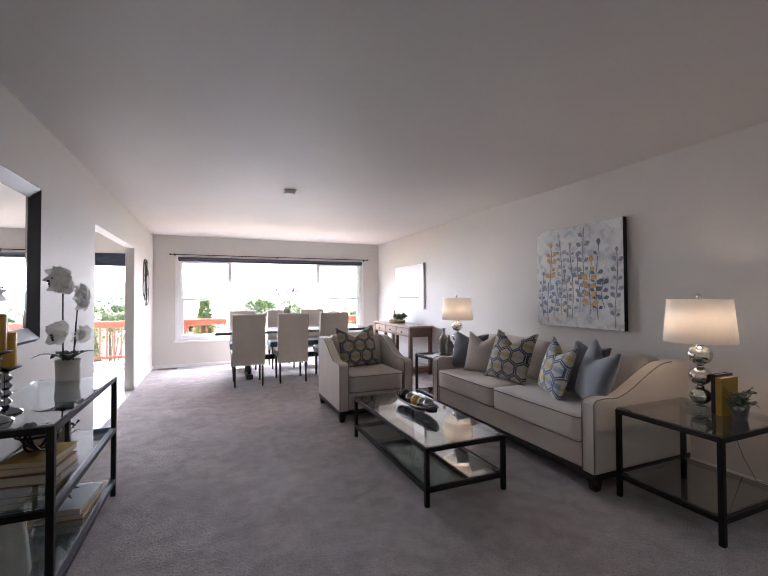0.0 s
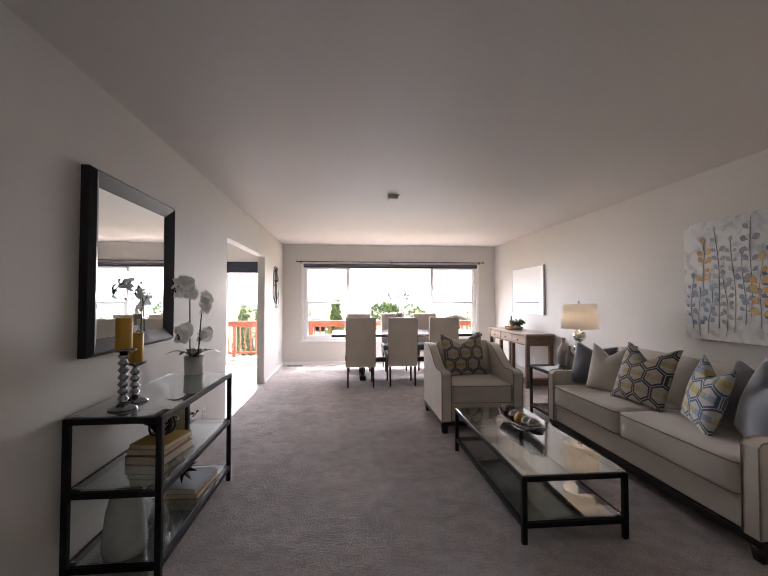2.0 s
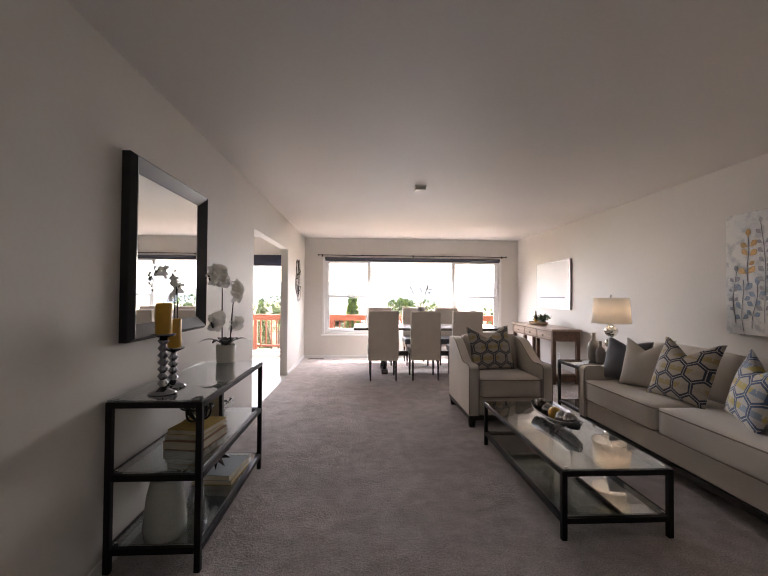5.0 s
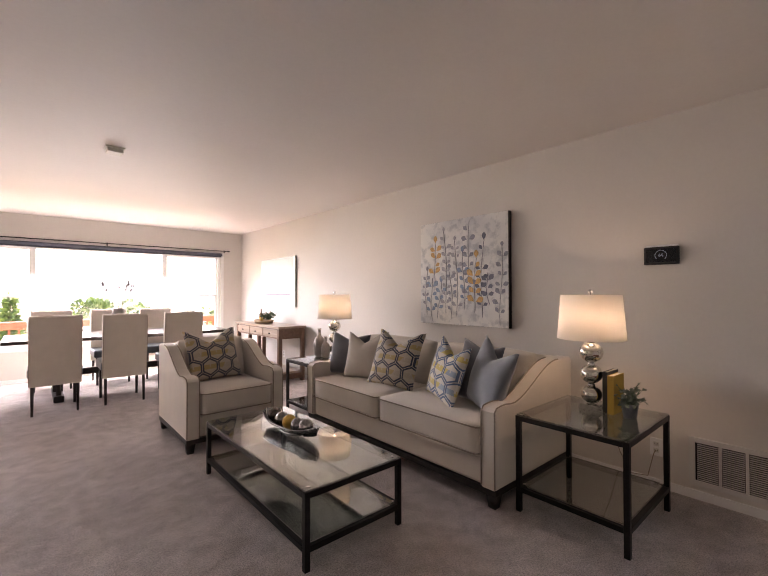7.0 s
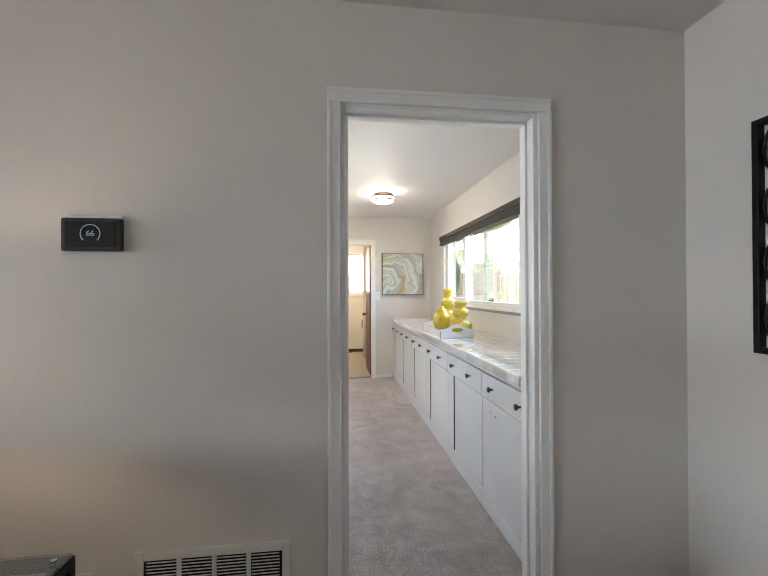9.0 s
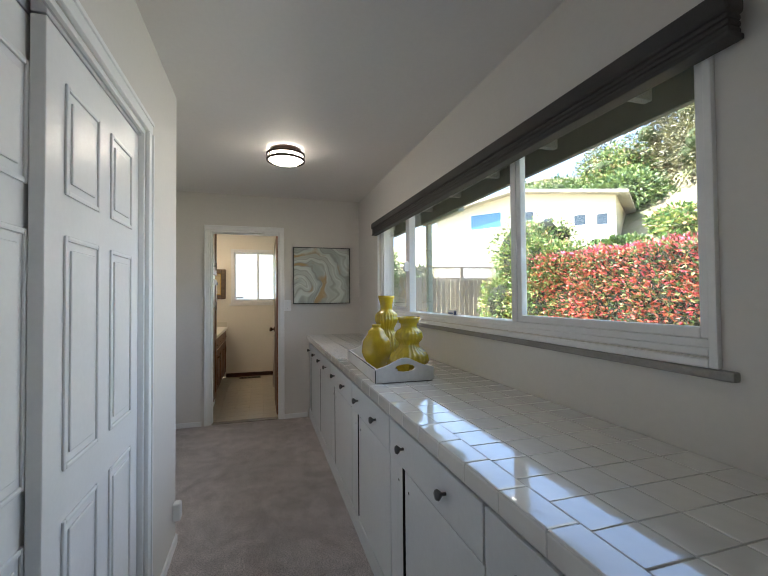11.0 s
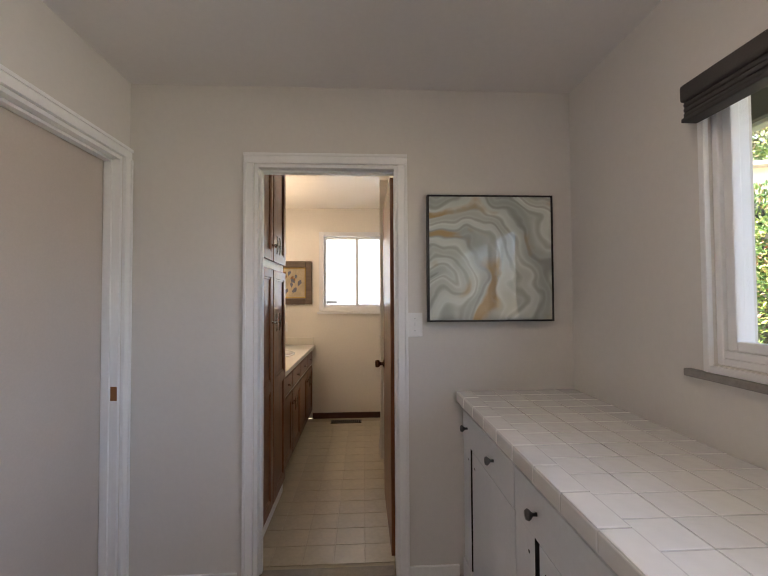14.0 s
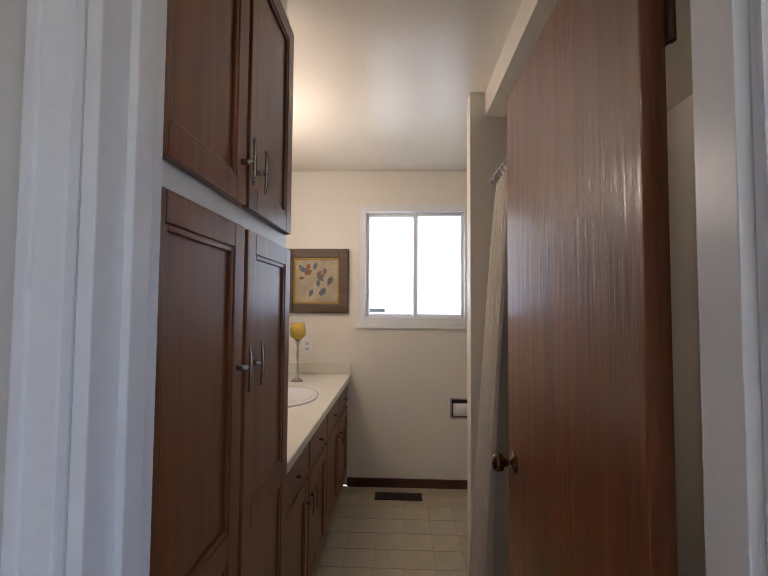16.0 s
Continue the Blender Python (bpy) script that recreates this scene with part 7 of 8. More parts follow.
# ---- outdoors ----
M_GRASS, n_, l_, b_ = nodes_of("hillside_ground")
g1, g2 = noise_tex(n_, l_, 0.12, 5.0), noise_tex(n_, l_, 2.2, 5.0)
ga = ramp(n_, l_, g1.outputs["Fac"], [(0.35, (0.17, 0.22, 0.075)), (0.5, (0.42, 0.37, 0.24)), (0.7, (0.30, 0.31, 0.14))])
gb2 = ramp(n_, l_, g2.outputs["Fac"], [(0.3, (0.6, 0.6, 0.6)), (0.65, (1, 1, 1))])
l_.new(mixc(n_, l_, ga.outputs[0], gb2.outputs[0], 1.0, "MULTIPLY"), b_.inputs["Base Color"])
b_.inputs["Roughness"].default_value = 0.95
bumped(n_, l_, b_, g2.outputs["Fac"], 0.8, 0.2)


def ground_z(x, y):
    """Height of the land: a rising hill on the -y side, a falling slope on the +y side."""
    if y < -0.8:
        s = -y - 0.8
        z = -0.2 + 0.11 * min(s, 5) + 0.14 * max(0, min(s, 22) - 5) + 0.60 * max(0, min(s, 62) - 22) + 0.03 * max(0, s - 62)
    elif y > 9.0:
        s = y - 9.0
        z = -0.3 - 0.35 * min(s, 60) - 0.02 * max(0, min(s, 500) - 60)
    else:
        z = -0.25
    west = max(0.0, min(1.0, (x + 14) / 18))
    if y < -0.8:
        z = -0.2 + (z + 0.2) * west * west * (3 - 2 * west)
    far = max(0.0, min(1.0, (math.hypot(x, y) - 14) / 20))
    return z + far * 1.6 * noise.noise(Vector((x * 0.04, y * 0.04, 0)))


def axis_steps(lo, hi):
    v, s, out_ = 0.0, 1.0, [0.0]
    while v < hi:
        v += s
        s *= 1.13
        out_.append(v)
    v, s = 0.0, 1.0
    while v > lo:
        v -= s
        s *= 1.13
        out_.insert(0, v)
    return out_


xs, ys = axis_steps(-2500, 2500), axis_steps(-1500, 3000)
gv = [(x + 5, y + 4, ground_z(x + 5, y + 4)) for y in ys for x in xs]
gf = [(k * len(xs) + i, k * len(xs) + i + 1, (k + 1) * len(xs) + i + 1, (k + 1) * len(xs) + i) for k in range(len(ys) - 1) for i in range(len(xs) - 1)]
gm = bpy.data.meshes.new("ground")
gm.from_pydata(gv, [], gf)
gm.materials.append(M_GRASS)
for p in gm.polygons:
    p.use_smooth = True
tagged(new("ground", gm), "sloping hillside with dry grass and green patches", "ground", "", "structure")

# roof with eaves; the unseen +y overhang is lengthened to hold back the sun
M_EAVE = pbr("dark_green_eave_paint", (0.10, 0.105, 0.085), 0.7, var=0.15)
M_RAFTER = pbr("grey_rafter_paint", (0.36, 0.35, 0.31), 0.7, var=0.12)
structure("roof", Shape().box(-4.2, 11.4, -1.6, 10.3, H + 0.13, H + 0.24), M_EAVE, "flat roof slab with eaves, unseen +y overhang lengthened to block sun", "roof")
structure("trim", Shape().box(-4.2, 11.4, -1.64, -1.60, 2.30, H + 0.25, 0.004), M_EAVE, "dark green painted eave fascia board", "fascia")
for k in range(11):
    structure("trim", Shape().box(3.6 + 0.75 * k, 3.65 + 0.75 * k, -1.60, -0.762, 2.40, H + 0.128, 0.003), M_RAFTER, "grey painted rafter tail under the eave", "rafter")

M_GUTTER = pbr("sage_gutter_paint", (0.40, 0.44, 0.34), 0.5, var=0.1)
gt = thing("gutter", "sage green painted gutter with a downspout at the eave", "gutter", 7.5, -1.67, 2.28)
part("trough", Shape().box(0.0, 1.05, -0.05, 0.028, 0.0, 0.12, 0.012), M_GUTTER, gt)
part("downspout", Shape().box(0.88, 0.96, -0.04, 0.02, -2.45, 0.002, 0.01), M_GUTTER, gt)
part("strap", Shape().box(0.87, 0.97, -0.046, 0.028, -0.72, -0.68, 0.004), M_GUTTER, gt)


def leaf_cloud(name, pts, size, material, seed, parent=None):
    """Many small folded leaves at the given (place, outward) pairs, as one mesh."""
    rg = random.Random(seed)
    V, F = [], []
    for p, o in pts:
        ll = size * rg.uniform(0.6, 1.3)
        d = (o + Vector((rg.uniform(-0.9, 0.9), rg.uniform(-0.9, 0.9), rg.uniform(-0.7, 0.9)))).normalized()
        s = d.cross(Vector((rg.uniform(-1, 1), rg.uniform(-1, 1), rg.uniform(-1, 1)))).normalized()
        u = s.cross(d) * 0.12
        b = len(V)
        V += [tuple(p), tuple(p + d * ll * 0.5 + s * ll * 0.22 + u * ll), tuple(p + d * ll), tuple(p + d * ll * 0.5 - s * ll * 0.22 + u * ll)]
        F += [(b, b + 1, b + 2), (b, b + 2, b + 3)]
    me = bpy.data.meshes.new(name)
    me.from_pydata(V, [], F)
    me.materials.append(material)
    ob = new(name, me)
    if parent:
        ob.parent = parent
    return ob


def leaf_mat(name, stops, rough=0.45):
    m, n, l, b = nodes_of(name)
    g = n.new("ShaderNodeNewGeometry")
    r = ramp(n, l, g.outputs["Random Per Island"], stops)
    r.color_ramp.interpolation = "CONSTANT"
    big = noise_tex(n, l, 1.1, 3.0)
    bb = ramp(n, l, big.outputs["Fac"], [(0.3, (0.62, 0.66, 0.55)), (0.65, (1, 1, 1))])
    l.new(mixc(n, l, r.outputs[0], bb.outputs[0], 1.0, "MULTIPLY"), b.inputs["Base Color"])
    b.inputs["Roughness"].default_value = rough
    b.inputs["Transmission Weight"].default_value = 0.0
    return m


M_PHOT = leaf_mat("red_tip_leaves", [(0.0, (0.065, 0.123, 0.036)), (0.22, (0.145, 0.203, 0.051)), (0.40, (0.435, 0.435, 0.174)), (0.50, (0.667, 0.145, 0.080)), (0.70, (0.725, 0.232, 0.174)), (0.84, (0.609, 0.072, 0.102)), (1.0, (0.750, 0.435, 0.319))])
M_PINK = leaf_mat("pink_tip_leaves", [(0.0, (0.540, 0.072, 0.144)), (0.35, (0.660, 0.168, 0.264)), (0.7, (0.600, 0.096, 0.096)), (1.0, (0.720, 0.420, 0.360))])
M_BUSH = leaf_mat("green_bush_leaves", [(0.0, (0.075, 0.150, 0.038)), (0.3, (0.150, 0.255, 0.060)), (0.55, (0.285, 0.375, 0.090)), (0.75, (0.450, 0.450, 0.150)), (0.9, (0.510, 0.300, 0.180)), (1.0, (0.600, 0.525, 0.300))])
M_TREE = leaf_mat("hill_tree_leaves", [(0.0, (0.064, 0.120, 0.040)), (0.4, (0.128, 0.208, 0.056)), (0.7, (0.240, 0.320, 0.096)), (1.0, (0.352, 0.384, 0.144))])
M_OLIVE = leaf_mat("olive_tree_leaves", [(0.0, (0.105, 0.105, 0.053)), (0.5, (0.210, 0.195, 0.090)), (1.0, (0.300, 0.285, 0.150))])
# dark core colours: the shade deep inside the foliage, put into the base colour
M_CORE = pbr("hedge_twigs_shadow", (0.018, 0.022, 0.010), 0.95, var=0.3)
M_CORET = pbr("tree_inner_foliage_shade", (0.06, 0.085, 0.03), 0.95, var=0.4, scale=3, fine=9)
M_BARK = pbr("bark", (0.12, 0.085, 0.06), 0.9, var=0.3, bump=0.5, bscale=30)
rg = random.Random(31)


def wob(v):
    return 0.16 * noise.noise(v * 1.3) + 0.07 * noise.noise(v * 4.0)


# photinia hedge
HX0, HX1, HY0, HY1, HZ0, HZ1 = 3.0, 11.6, -7.0, -5.55, 0.25, 2.2
hg = thing("hedge", "clipped photinia hedge with red and green leaves", "hedge", (HX0 + HX1) / 2, -6.2, 0)
hg_m = hg.matrix_basis.inverted()
pts, top = [], []
for k in range(23000):
    f = rg.random()
    if f < 0.72:
        p, o = Vector((rg.uniform(HX0, HX1), HY1 + rg.uniform(-0.22, 0.0), HZ0 + 0.15 + (HZ1 - HZ0 - 0.15) * rg.random() ** 0.8)), Vector((0, 1, 0.25))
    else:
        p, o = Vector((rg.uniform(HX0, HX1), rg.uniform(HY0, HY1), HZ1 + rg.uniform(-0.18, 0.02))), Vector((0, 0.2, 1))
    p = p + o * wob(p)
    (top if p.z > HZ1 - 0.12 + 0.1 * rg.random() and rg.random() < 0.7 else pts).append((hg_m @ p, o))
leaf_cloud("leaves", pts, 0.085, M_PHOT, 1, hg)["kind"] = "stuff"
leaf_cloud("new_growth", top, 0.08, M_PINK, 2, hg)["kind"] = "stuff"
# solid dark box behind the leaves stands in for the hedge's inner shade
part("inner_twig_shade", Shape().box(HX0 - hg.location.x, HX1 - hg.location.x, HY0 + 6.2, HY1 + 6.2 - 0.16, HZ0 + 0.15, HZ1 - 0.14, 0.1), M_CORE, hg)
for k in range(9):
    x = HX0 + 0.5 + k * 0.98 - hg.location.x
    part("trunk", Shape().tube([(x, 0.3, ground_z(x + hg.location.x, -5.9) - 0.05), (x + 0.05, 0.32, 0.5), (x - 0.05, 0.4, 1.0)], 0.03, 6), M_BARK, hg)


def blob_bush(label, cx, cy, cz, rx, ry, rz_, count, size, material, seed, name="bush", lobes=6, trunk=True, base=None):
    """A shrub or tree crown: leaves over several uneven lobes, gaps between."""
    rgl = random.Random(seed)
    z0 = ground_z(cx, cy) if base is None else base
    ob = thing(name, label, "bush" if name == "bush" else "tree", cx, cy, z0)
    lob = [(Vector((rgl.uniform(-0.6, 0.6) * rx, rgl.uniform(-0.6, 0.6) * ry, cz - z0 + rgl.uniform(-0.6, 0.55) * rz_)), rgl.uniform(0.4, 0.68)) for _ in range(lobes)]
    pts = []
    for k in range(count):
        c, s = rgl.choice(lob)
        d = Vector((rgl.gauss(0, 1), rgl.gauss(0, 1), rgl.gauss(0, 1))).normalized()
        r = s * (1 - 0.35 * rgl.random() ** 2) * (1 + 0.25 * noise.noise(d * 2.5 + c))
        pts.append((c + Vector((d.x * rx * r, d.y * ry * r, d.z * rz_ * r)), d))
    leaf_cloud("crown", pts, size, material, seed, ob)["kind"] = "stuff"
    # dark solid core in each lobe stands in for shade within the crown
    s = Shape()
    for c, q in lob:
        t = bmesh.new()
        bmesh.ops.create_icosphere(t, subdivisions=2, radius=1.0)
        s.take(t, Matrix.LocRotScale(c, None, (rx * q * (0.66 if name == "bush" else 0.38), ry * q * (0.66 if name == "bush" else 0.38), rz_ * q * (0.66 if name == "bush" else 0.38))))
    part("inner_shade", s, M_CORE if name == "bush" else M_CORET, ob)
    if trunk:
        part("trunk", Shape().tube([(0, 0, -0.2), (0.03 * rx, 0, (cz - z0) * 0.5), (0, 0.05 * ry, cz - z0)], [0.09 * rz_, 0.07 * rz_, 0.03 * rz_], 8), M_BARK, ob)
        for c, q in lob[:4]:
            part("limb", Shape().tube([(0.02 * rx, 0, (cz - z0) * 0.45), tuple(c)], [0.045 * rz_, 0.015 * rz_], 6), M_BARK, ob)
    return ob


blob_bush("tall green shrub with bronze new leaves by the fence", 12.4, -6.3, 2.0, 1.6, 1.1, 1.6, 17000, 0.09, M_BUSH, 41, lobes=9)
blob_bush("dense green shrub at the end of the red hedge", 11.2, -5.9, 1.6, 1.2, 0.7, 1.25, 11000, 0.085, M_BUSH, 42, lobes=6)
blob_bush("leafy green vine climbing beside the house", 15.2, -2.9, 2.1, 0.8, 0.7, 1.7, 4500, 0.09, M_TREE, 43, lobes=7)
blob_bush("round light green shrub in the neighbour's garden", 21.5, -13.5, ground_z(21.5, -13.5) + 2.2, 1.7, 1.7, 1.7, 3500, 0.16, M_BUSH, 44, lobes=6)

# fence with lattice
M_FENCE = pbr("weathered_grey_cedar", (0.34, 0.29, 0.235), 0.85, var=0.2, scale=4, fine=60, bump=0.3, bscale=60, random_tone=0.3)
fen = thing("fence", "weathered grey plank fence with a lattice top", "fence", 15.2, -2.2, ground_z(15, -4) - 0.1, -98)
fl = 5.0
b0 = None
zt = 1.72
for k in range(34):
    m = pose(0.075 + 0.148 * k, 0, 0)
    if b0 is None:
        b0 = part("board", Shape().box(-0.069, 0.069, -0.01, 0.01, 0.05, zt, 0.003, 1), M_FENCE, fen)
        b0.matrix_basis = m
    else:
        clone_part(b0, "board", m, fen)
for k in range(4):
    part("post", Shape().box(k * 1.66 - 0.045, k * 1.66 + 0.045, -0.055, 0.035, 0.0, zt + 0.42, 0.005), M_FENCE, fen)
for z in (zt + 0.01, zt + 0.36):
    part("rail", Shape().box(0, fl, -0.02, 0.02, z, z + 0.05, 0.003), M_FENCE, fen)
l0 = None
for k in range(46):
    for sgn in (-1, 1):
        a = pose(0.12 + 0.106 * k, 0.006 * sgn, zt + 0.21, 0, 45 * sgn, 0)
        if l0 is None:
            l0 = part("lattice_strip", Shape().box(-0.012, 0.012, -0.003, 0.003, -0.21, 0.21), M_FENCE, fen)
            l0.matrix_basis = a
        else:
            clone_part(l0, "lattice_strip", a, fen)

# neighbour's house
M_STUCCO = pbr("cream_stucco", (0.68, 0.62, 0.50), 0.9, var=0.06, bump=0.2, bscale=20)
M_ROOFG = pbr("pale_gravel_roof", (0.42, 0.39, 0.35), 0.9, var=0.2, scale=3)
# the sky's blue reflection is put into this glass's base colour
M_WINBLUE = pbr("sky_reflecting_glass", (0.06, 0.20, 0.36), 0.08, var=0.1, coat=0.5)
M_WINDARK = pbr("dark_window_glass", (0.05, 0.07, 0.09), 0.08, var=0.1)


def house(label, x, y, z, rz, w, d, h, windows, roof_over=0.9, pitch=0.16, garage=None, parent=None):
    """House with its front along y = 0 facing -y; windows: (x, z, width, height, material)."""
    ob = thing("house", label, "house", x, y, z, rz)
    part("wall", Shape().box(-w / 2, w / 2, 0, d, -3, h, 0.02), M_STUCCO, ob)
    t = bmesh.new()
    o, e = roof_over, 0.25
    prof = [(-w / 2 - o, h - o * pitch), (0, h + w / 2 * pitch), (w / 2 + o, h - o * pitch), (w / 2 + o, h - o * pitch + e), (0, h + w / 2 * pitch + e), (-w / 2 - o, h - o * pitch + e)]
    a = [t.verts.new((px, -o, pz)) for px, pz in prof]
    b = [t.verts.new((px, d + o, pz)) for px, pz in prof]
    for i in range(6):
        t.faces.new((a[i], a[(i + 1) % 6], b[(i + 1) % 6], b[i]))
    t.faces.new((a[0], a[1], a[4], a[5]))
    t.faces.new((a[1], a[2], a[3], a[4]))
    t.faces.new((b[5], b[4], b[1], b[0]))
    t.faces.new((b[4], b[3], b[2], b[1]))
    bmesh.ops.recalc_face_normals(t, faces=t.faces[:])
    part("roof", t, M_ROOFG, ob)
    g = Shape().prism([(-w / 2, h - 0.01), (w / 2, h - 0.01), (0, h + w / 2 * pitch - 0.01)], 0.2, m=Matrix(((1, 0, 0, 0), (0, 0, 1, 0), (0, 1, 0, 0), (0, 0, 0, 1))))
    part("gable", g, M_STUCCO, ob)
    for wx, wz, ww, wh, mat_ in windows:
        wn_ = part("window", frame_rect(Shape(), "y", -0.06, 0.02, wx - ww / 2, wx + ww / 2, wz - wh / 2, wz + wh / 2, 0.08, 0.01), M_VINYL, ob)
        part("pane", Shape().box(wx - ww / 2 + 0.08, wx + ww / 2 - 0.08, -0.02, 0.0, wz - wh / 2 + 0.08, wz + wh / 2 - 0.08), mat_, wn_)
    if garage:
        part("garage_door", Shape().box(garage[0], garage[1], -0.05, 0.02, garage[2], garage[3], 0.02), M_VINYL, ob)
    return ob


house("cream stucco hillside house with low gable and blue window", 34.0, -21.0, ground_z(34, -21) + 3.6, 218, 15.5, 9.0, 3.6, [(-2.7, 2.7, 3.0, 1.5, M_WINBLUE), (1.0, 2.7, 1.3, 0.9, M_WINDARK), (2.8, 1.4, 0.9, 2.0, M_WINDARK), (5.2, 1.9, 1.0, 1.0, M_WINDARK), (6.8, 1.8, 0.9, 1.0, M_WINDARK)], garage=(-5.8, -2.6, -2.6, -0.3))
house("white flat-roofed house high on the hill", 38.0, -62.0, ground_z(38, -62) - 1.0, 205, 14.0, 9.0, 6.0, [(-4.0, 4.2, 2.6, 1.6, M_WINBLUE), (0.0, 4.2, 1.6, 1.4, M_WINDARK), (4.0, 4.2, 2.0, 1.6, M_WINBLUE)], pitch=0.03)
house("small pale house at the top of the hill", 66.0, -50.0, ground_z(66, -50) - 0.5, 220, 11.0, 8.0, 3.4, [(-3.0, 2.0, 1.8, 1.2, M_WINBLUE), (2.5, 2.0, 1.4, 1.2, M_WINDARK)], pitch=0.12)

# trees and shrubs on the hill
for k, (x, y, r, h, m_, n_l) in enumerate(((40, -33, 4.2, 2.6, M_TREE, 5200), (33, -33.5, 3.6, 2.4, M_TREE, 4200), (46, -37, 4.5, 3.0, M_TREE, 4200), (27, -36, 4.0, 4.4, M_OLIVE, 5200), (23, -39, 4.0, 4.6, M_OLIVE, 4800), (18, -32, 3.4, 2.0, M_TREE, 3600), (30, -44, 5.0, 4.0, M_OLIVE, 4200), (52, -30, 4.0, 2.6, M_TREE, 3600), (13, -36, 3.5, 2.6, M_TREE, 3200), (10, -28, 2.6, 1.4, M_BUSH, 2400), (24, -27, 2.0, 1.0, M_BUSH, 2600), (27.5, -25.5, 1.6, 0.8, M_TREE, 1800), (36, -42, 4.4, 4.4, M_OLIVE, 4000), (38, -12, 2.6, 2.4, M_TREE, 3000), (34, -8, 2.2, 2.6, M_BUSH, 2600), (58, -40, 5.0, 4.0, M_TREE, 3600), (6, -26, 2.4, 1.2, M_TREE, 2000), (8, -40, 4.0, 3.6, M_OLIVE, 3000), (36, -30, 3.6, 2.2, M_TREE, 4200), (43, -33, 4.0, 2.2, M_BUSH, 4600), (50, -38, 4.4, 3.0, M_TREE, 4600), (40, -40, 4.5, 3.2, M_BUSH, 4600), (47, -45, 4.5, 3.2, M_OLIVE, 4000), (22, -33, 3.2, 1.8, M_BUSH, 3600))):
    blob_bush("leafy hillside tree with an uneven crown" if m_ is not M_OLIVE else "olive-brown hillside tree with an airy crown", x, y, ground_z(x, y) + h * 0.75, r, r, h, int(n_l * 1.5), 0.40, m_, 60 + k, "tree", 11)
wl_ = thing("garden_wall", "pale retaining wall and rail along the hillside", "wall", 24, -21.5, ground_z(24, -21.5), 12)
part("wall", Shape().box(-9, 9, -0.15, 0.15, -0.5, 0.9, 0.03), M_STUCCO, wl_)
for k in range(13):
    part("post", Shape().box(-9 + 1.5 * k - 0.04, -9 + 1.5 * k + 0.04, -0.04, 0.04, 0.9, 1.8), M_FENCE, wl_)
part("rail", Shape().box(-9, 9, -0.04, 0.04, 1.75, 1.85, 0.01), M_FENCE, wl_)
for k in range(3):
    pw = tagged(part("power_line", Shape().tube([(-5 + 70 * f, -16.0 - 0.8 * k - 4 * f, 13.0 + 1.0 * k - 5 * math.sin(math.pi * f) * 0.25 - 1.5 * f) for f in np.linspace(0, 1, 25)], 0.02, 5), M_BLACK), "overhead power line across the hillside", "power line", "power lines")
    pw["kind"] = "stuff"

# deck with red-painted rail
M_DECK = pbr("sun_bleached_deck", (0.42, 0.36, 0.31), 0.8, var=0.12, fine=60, random_tone=0.2)
M_REDWOOD = pbr("red_stained_rail", (0.34, 0.10, 0.055), 0.7, var=0.15, fine=40)
deck = tagged(thing("deck", "sun-bleached plank deck outside the picture window", "deck", 0, 0, -0.2), kind="structure")
d0_ = None
for k in range(19):
    m = pose(0.4, 8.95 + 0.142 * k, 0)
    if d0_ is None:
        d0_ = part("plank", Shape().box(-5.0, 5.0, -0.068, 0.068, -0.04, 0.0, 0.003, 1), M_DECK, deck)
        d0_.matrix_basis = m
    else:
        clone_part(d0_, "plank", m, deck)
for x in (-4.3, 0.4, 5.1):
    part("support_post", Shape().box(x - 0.07, x + 0.07, 11.2, 11.34, -3.0, -0.04), M_DECK, deck)
rl = thing("deck_railing", "red-stained wooden deck railing with upright balusters", "railing", 0.4, 11.4, -0.2)
part("top_rail", Shape().box(-5.0, 5.0, -0.07, 0.07, 0.90, 0.94, 0.006), M_REDWOOD, rl)
part("fascia_rail", Shape().box(-5.0, 5.0, -0.05, -0.012, 0.79, 0.90, 0.004), M_REDWOOD, rl)
part("bottom_rail", Shape().box(-5.0, 5.0, -0.02, 0.02, 0.08, 0.14, 0.004), M_REDWOOD, rl)
bal = None
for k in range(72):
    m = pose(-4.95 + 0.139 * k, 0, 0)
    if bal is None:
        bal = part("baluster", Shape().box(-0.016, 0.016, -0.016, 0.016, 0.14, 0.80), M_REDWOOD, rl)
        bal.matrix_basis = m
    else:
        clone_part(bal, "baluster", m, rl)
for k in range(6):
    part("post", Shape().box(-5 + 2 * k - 0.045, -5 + 2 * k + 0.045, -0.06, 0.06, -0.04, 0.90, 0.004), M_REDWOOD, rl)

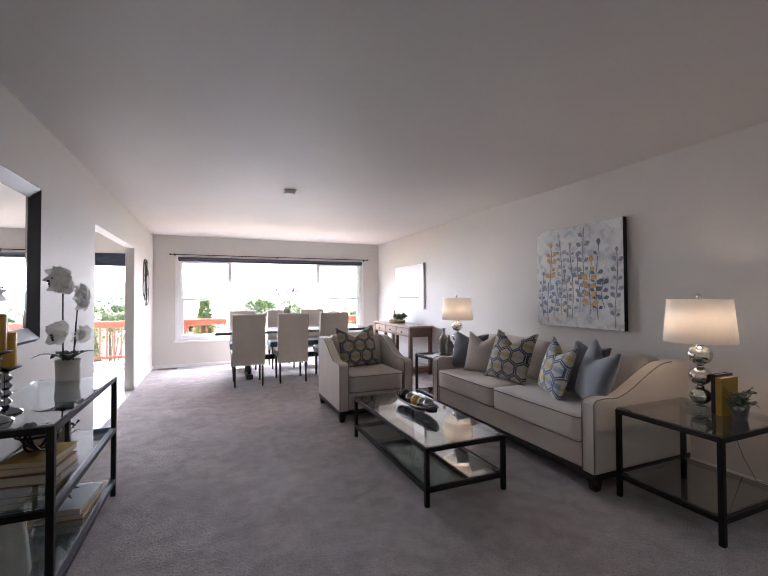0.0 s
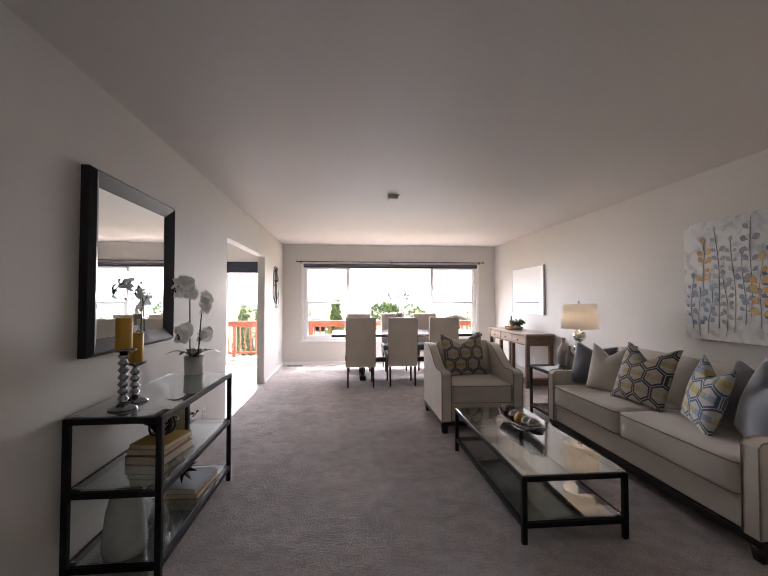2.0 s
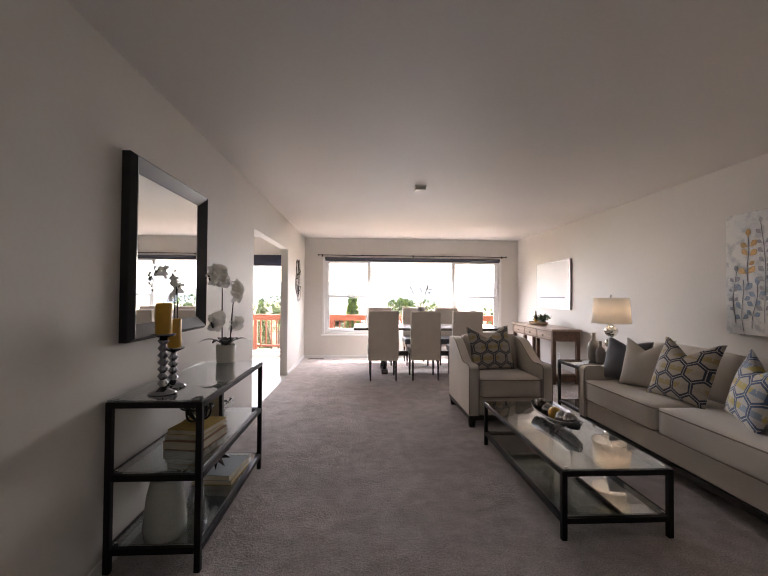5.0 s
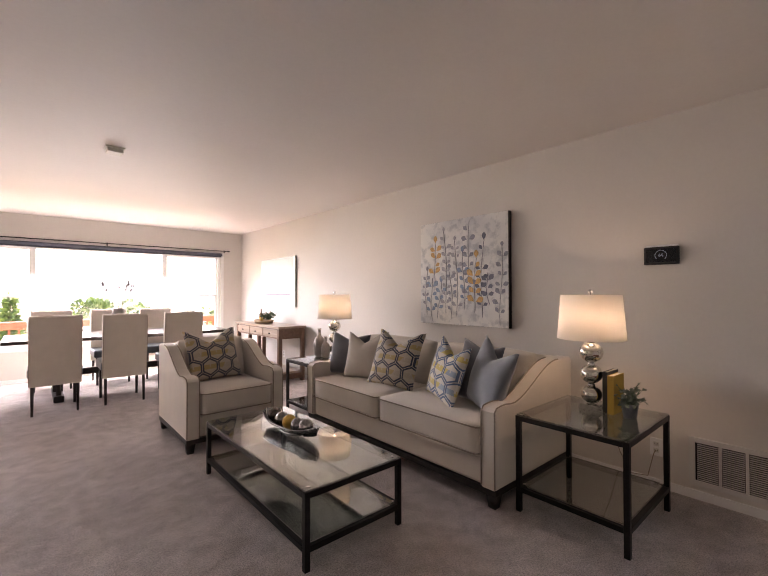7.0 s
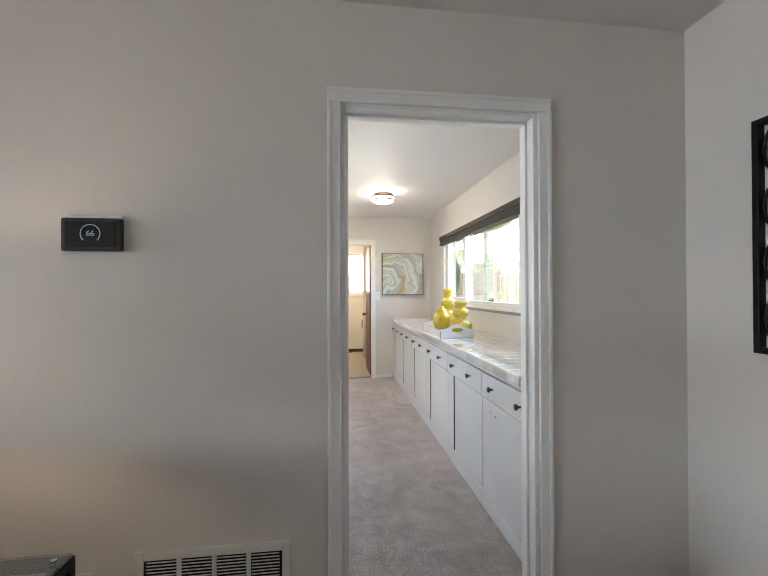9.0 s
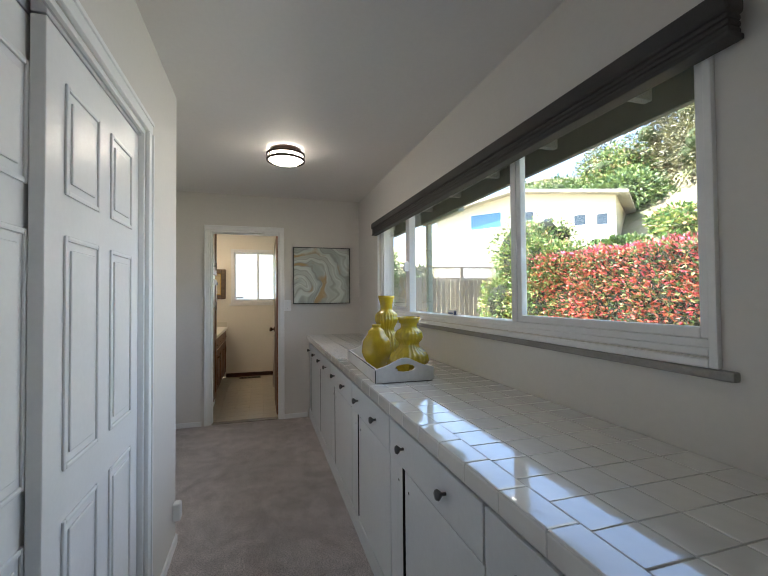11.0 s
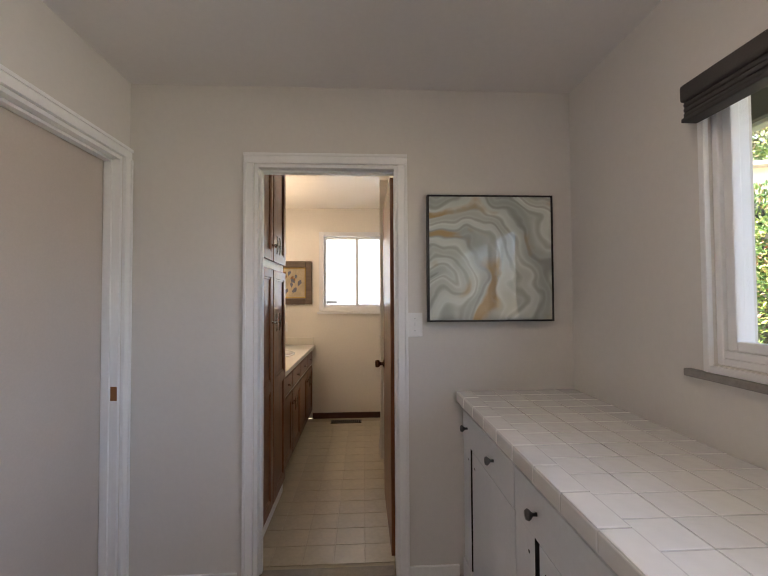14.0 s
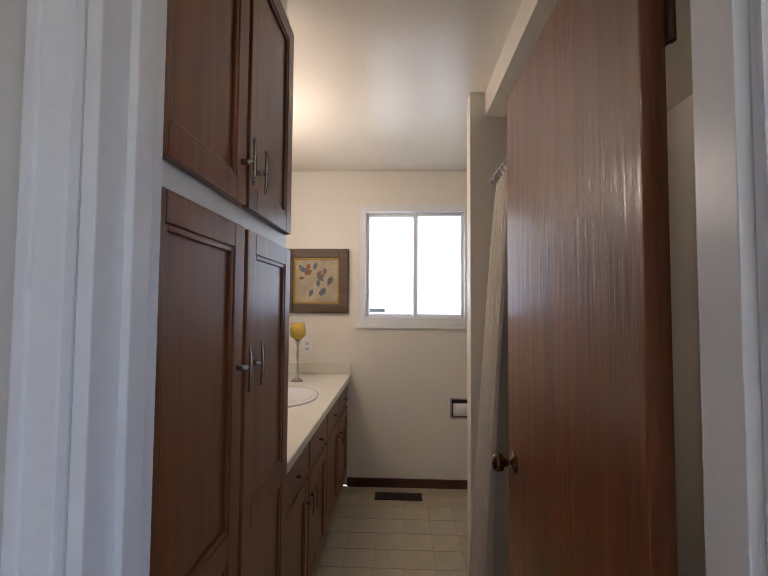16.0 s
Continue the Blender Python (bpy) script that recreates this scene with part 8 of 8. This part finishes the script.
# view over the valley
def conifer(x, y, zt_, h, r, label, seed):
    ob = thing("tree", label, "tree", x, y, ground_z(x, y))
    base = ground_z(x, y)
    rgl = random.Random(seed)
    pts = []
    for k in range(3500):
        f = rgl.random() ** 0.7
        a = rgl.uniform(0, 6.283)
        rr = r * f * (0.75 + 0.25 * math.sin(f * 40 + a * 3)) * rgl.uniform(0.5, 1.0)
        pts.append((Vector((rr * math.cos(a), rr * math.sin(a), zt_ - base - f * h)), Vector((math.cos(a), math.sin(a), -0.2))))
    leaf_cloud("crown", pts, 0.5, M_TREE, seed, ob)["kind"] = "stuff"
    part("trunk", Shape().tube([(0, 0, -0.3), (0, 0, zt_ - base - 0.5)], [0.35, 0.05], 8), M_BARK, ob)


conifer(-0.8, 42, 1.3, 11, 2.6, "dark green conifer below the deck", 81)
conifer(-17, 70, 0.6, 12, 3.2, "dark green conifer down the slope", 82)
for k, (x, y, r) in enumerate(((4.5, 46, 1.6), (-12, 60, 3.5), (-20, 48, 3.0), (-9, 75, 3.0), (12, 64, 2.6), (20, 55, 3.0))):
    blob_bush("round leafy tree down the slope", x, y, -1.6 if k else -0.3, r, r, r * 0.8, 1800, 0.4, M_TREE, 90 + k, "tree", 6)
for k, (x, y) in enumerate(((8, 52), (-4, 58), (15, 70), (-14, 80), (24, 62), (2, 85))):
    house("pale small house down the slope with a grey roof", x, y, -6.0, 175 + 9 * k, 10, 8, 3.4, [(-2.5, 1.8, 1.6, 1.2, M_WINDARK), (2.0, 1.8, 1.6, 1.2, M_WINDARK)], pitch=0.3)
# blue-grey base colour carries the haze of the distance
M_RIDGE = pbr("hazy_far_hills", (0.20, 0.25, 0.27), 1.0, var=0.15, scale=0.004, fine=0.03)
rv, rf = [], []
nr = 80
for j, (dist, zt0) in enumerate(((1500, 20), (1700, 55), (1900, -20))):
    for i in range(nr + 1):
        a = radians(-75 + 150 * i / nr)
        hgt = zt0 + (28 * noise.noise(Vector((i * 0.13, j, 0))) + 10 * noise.noise(Vector((i * 0.5, j, 3))) if j < 2 else 0)
        rv.append((dist * math.sin(a), dist * math.cos(a), hgt - (70 if j == 0 else 0)))
for j in range(2):
    for i in range(nr):
        a = j * (nr + 1) + i
        rf.append((a, a + 1, a + nr + 2, a + nr + 1))
rm = bpy.data.meshes.new("backdrop")
rm.from_pydata(rv, [], rf)
rm.materials.append(M_RIDGE)
tagged(new("backdrop", rm), "hazy blue-grey hills across the valley", "hills", "", "structure")
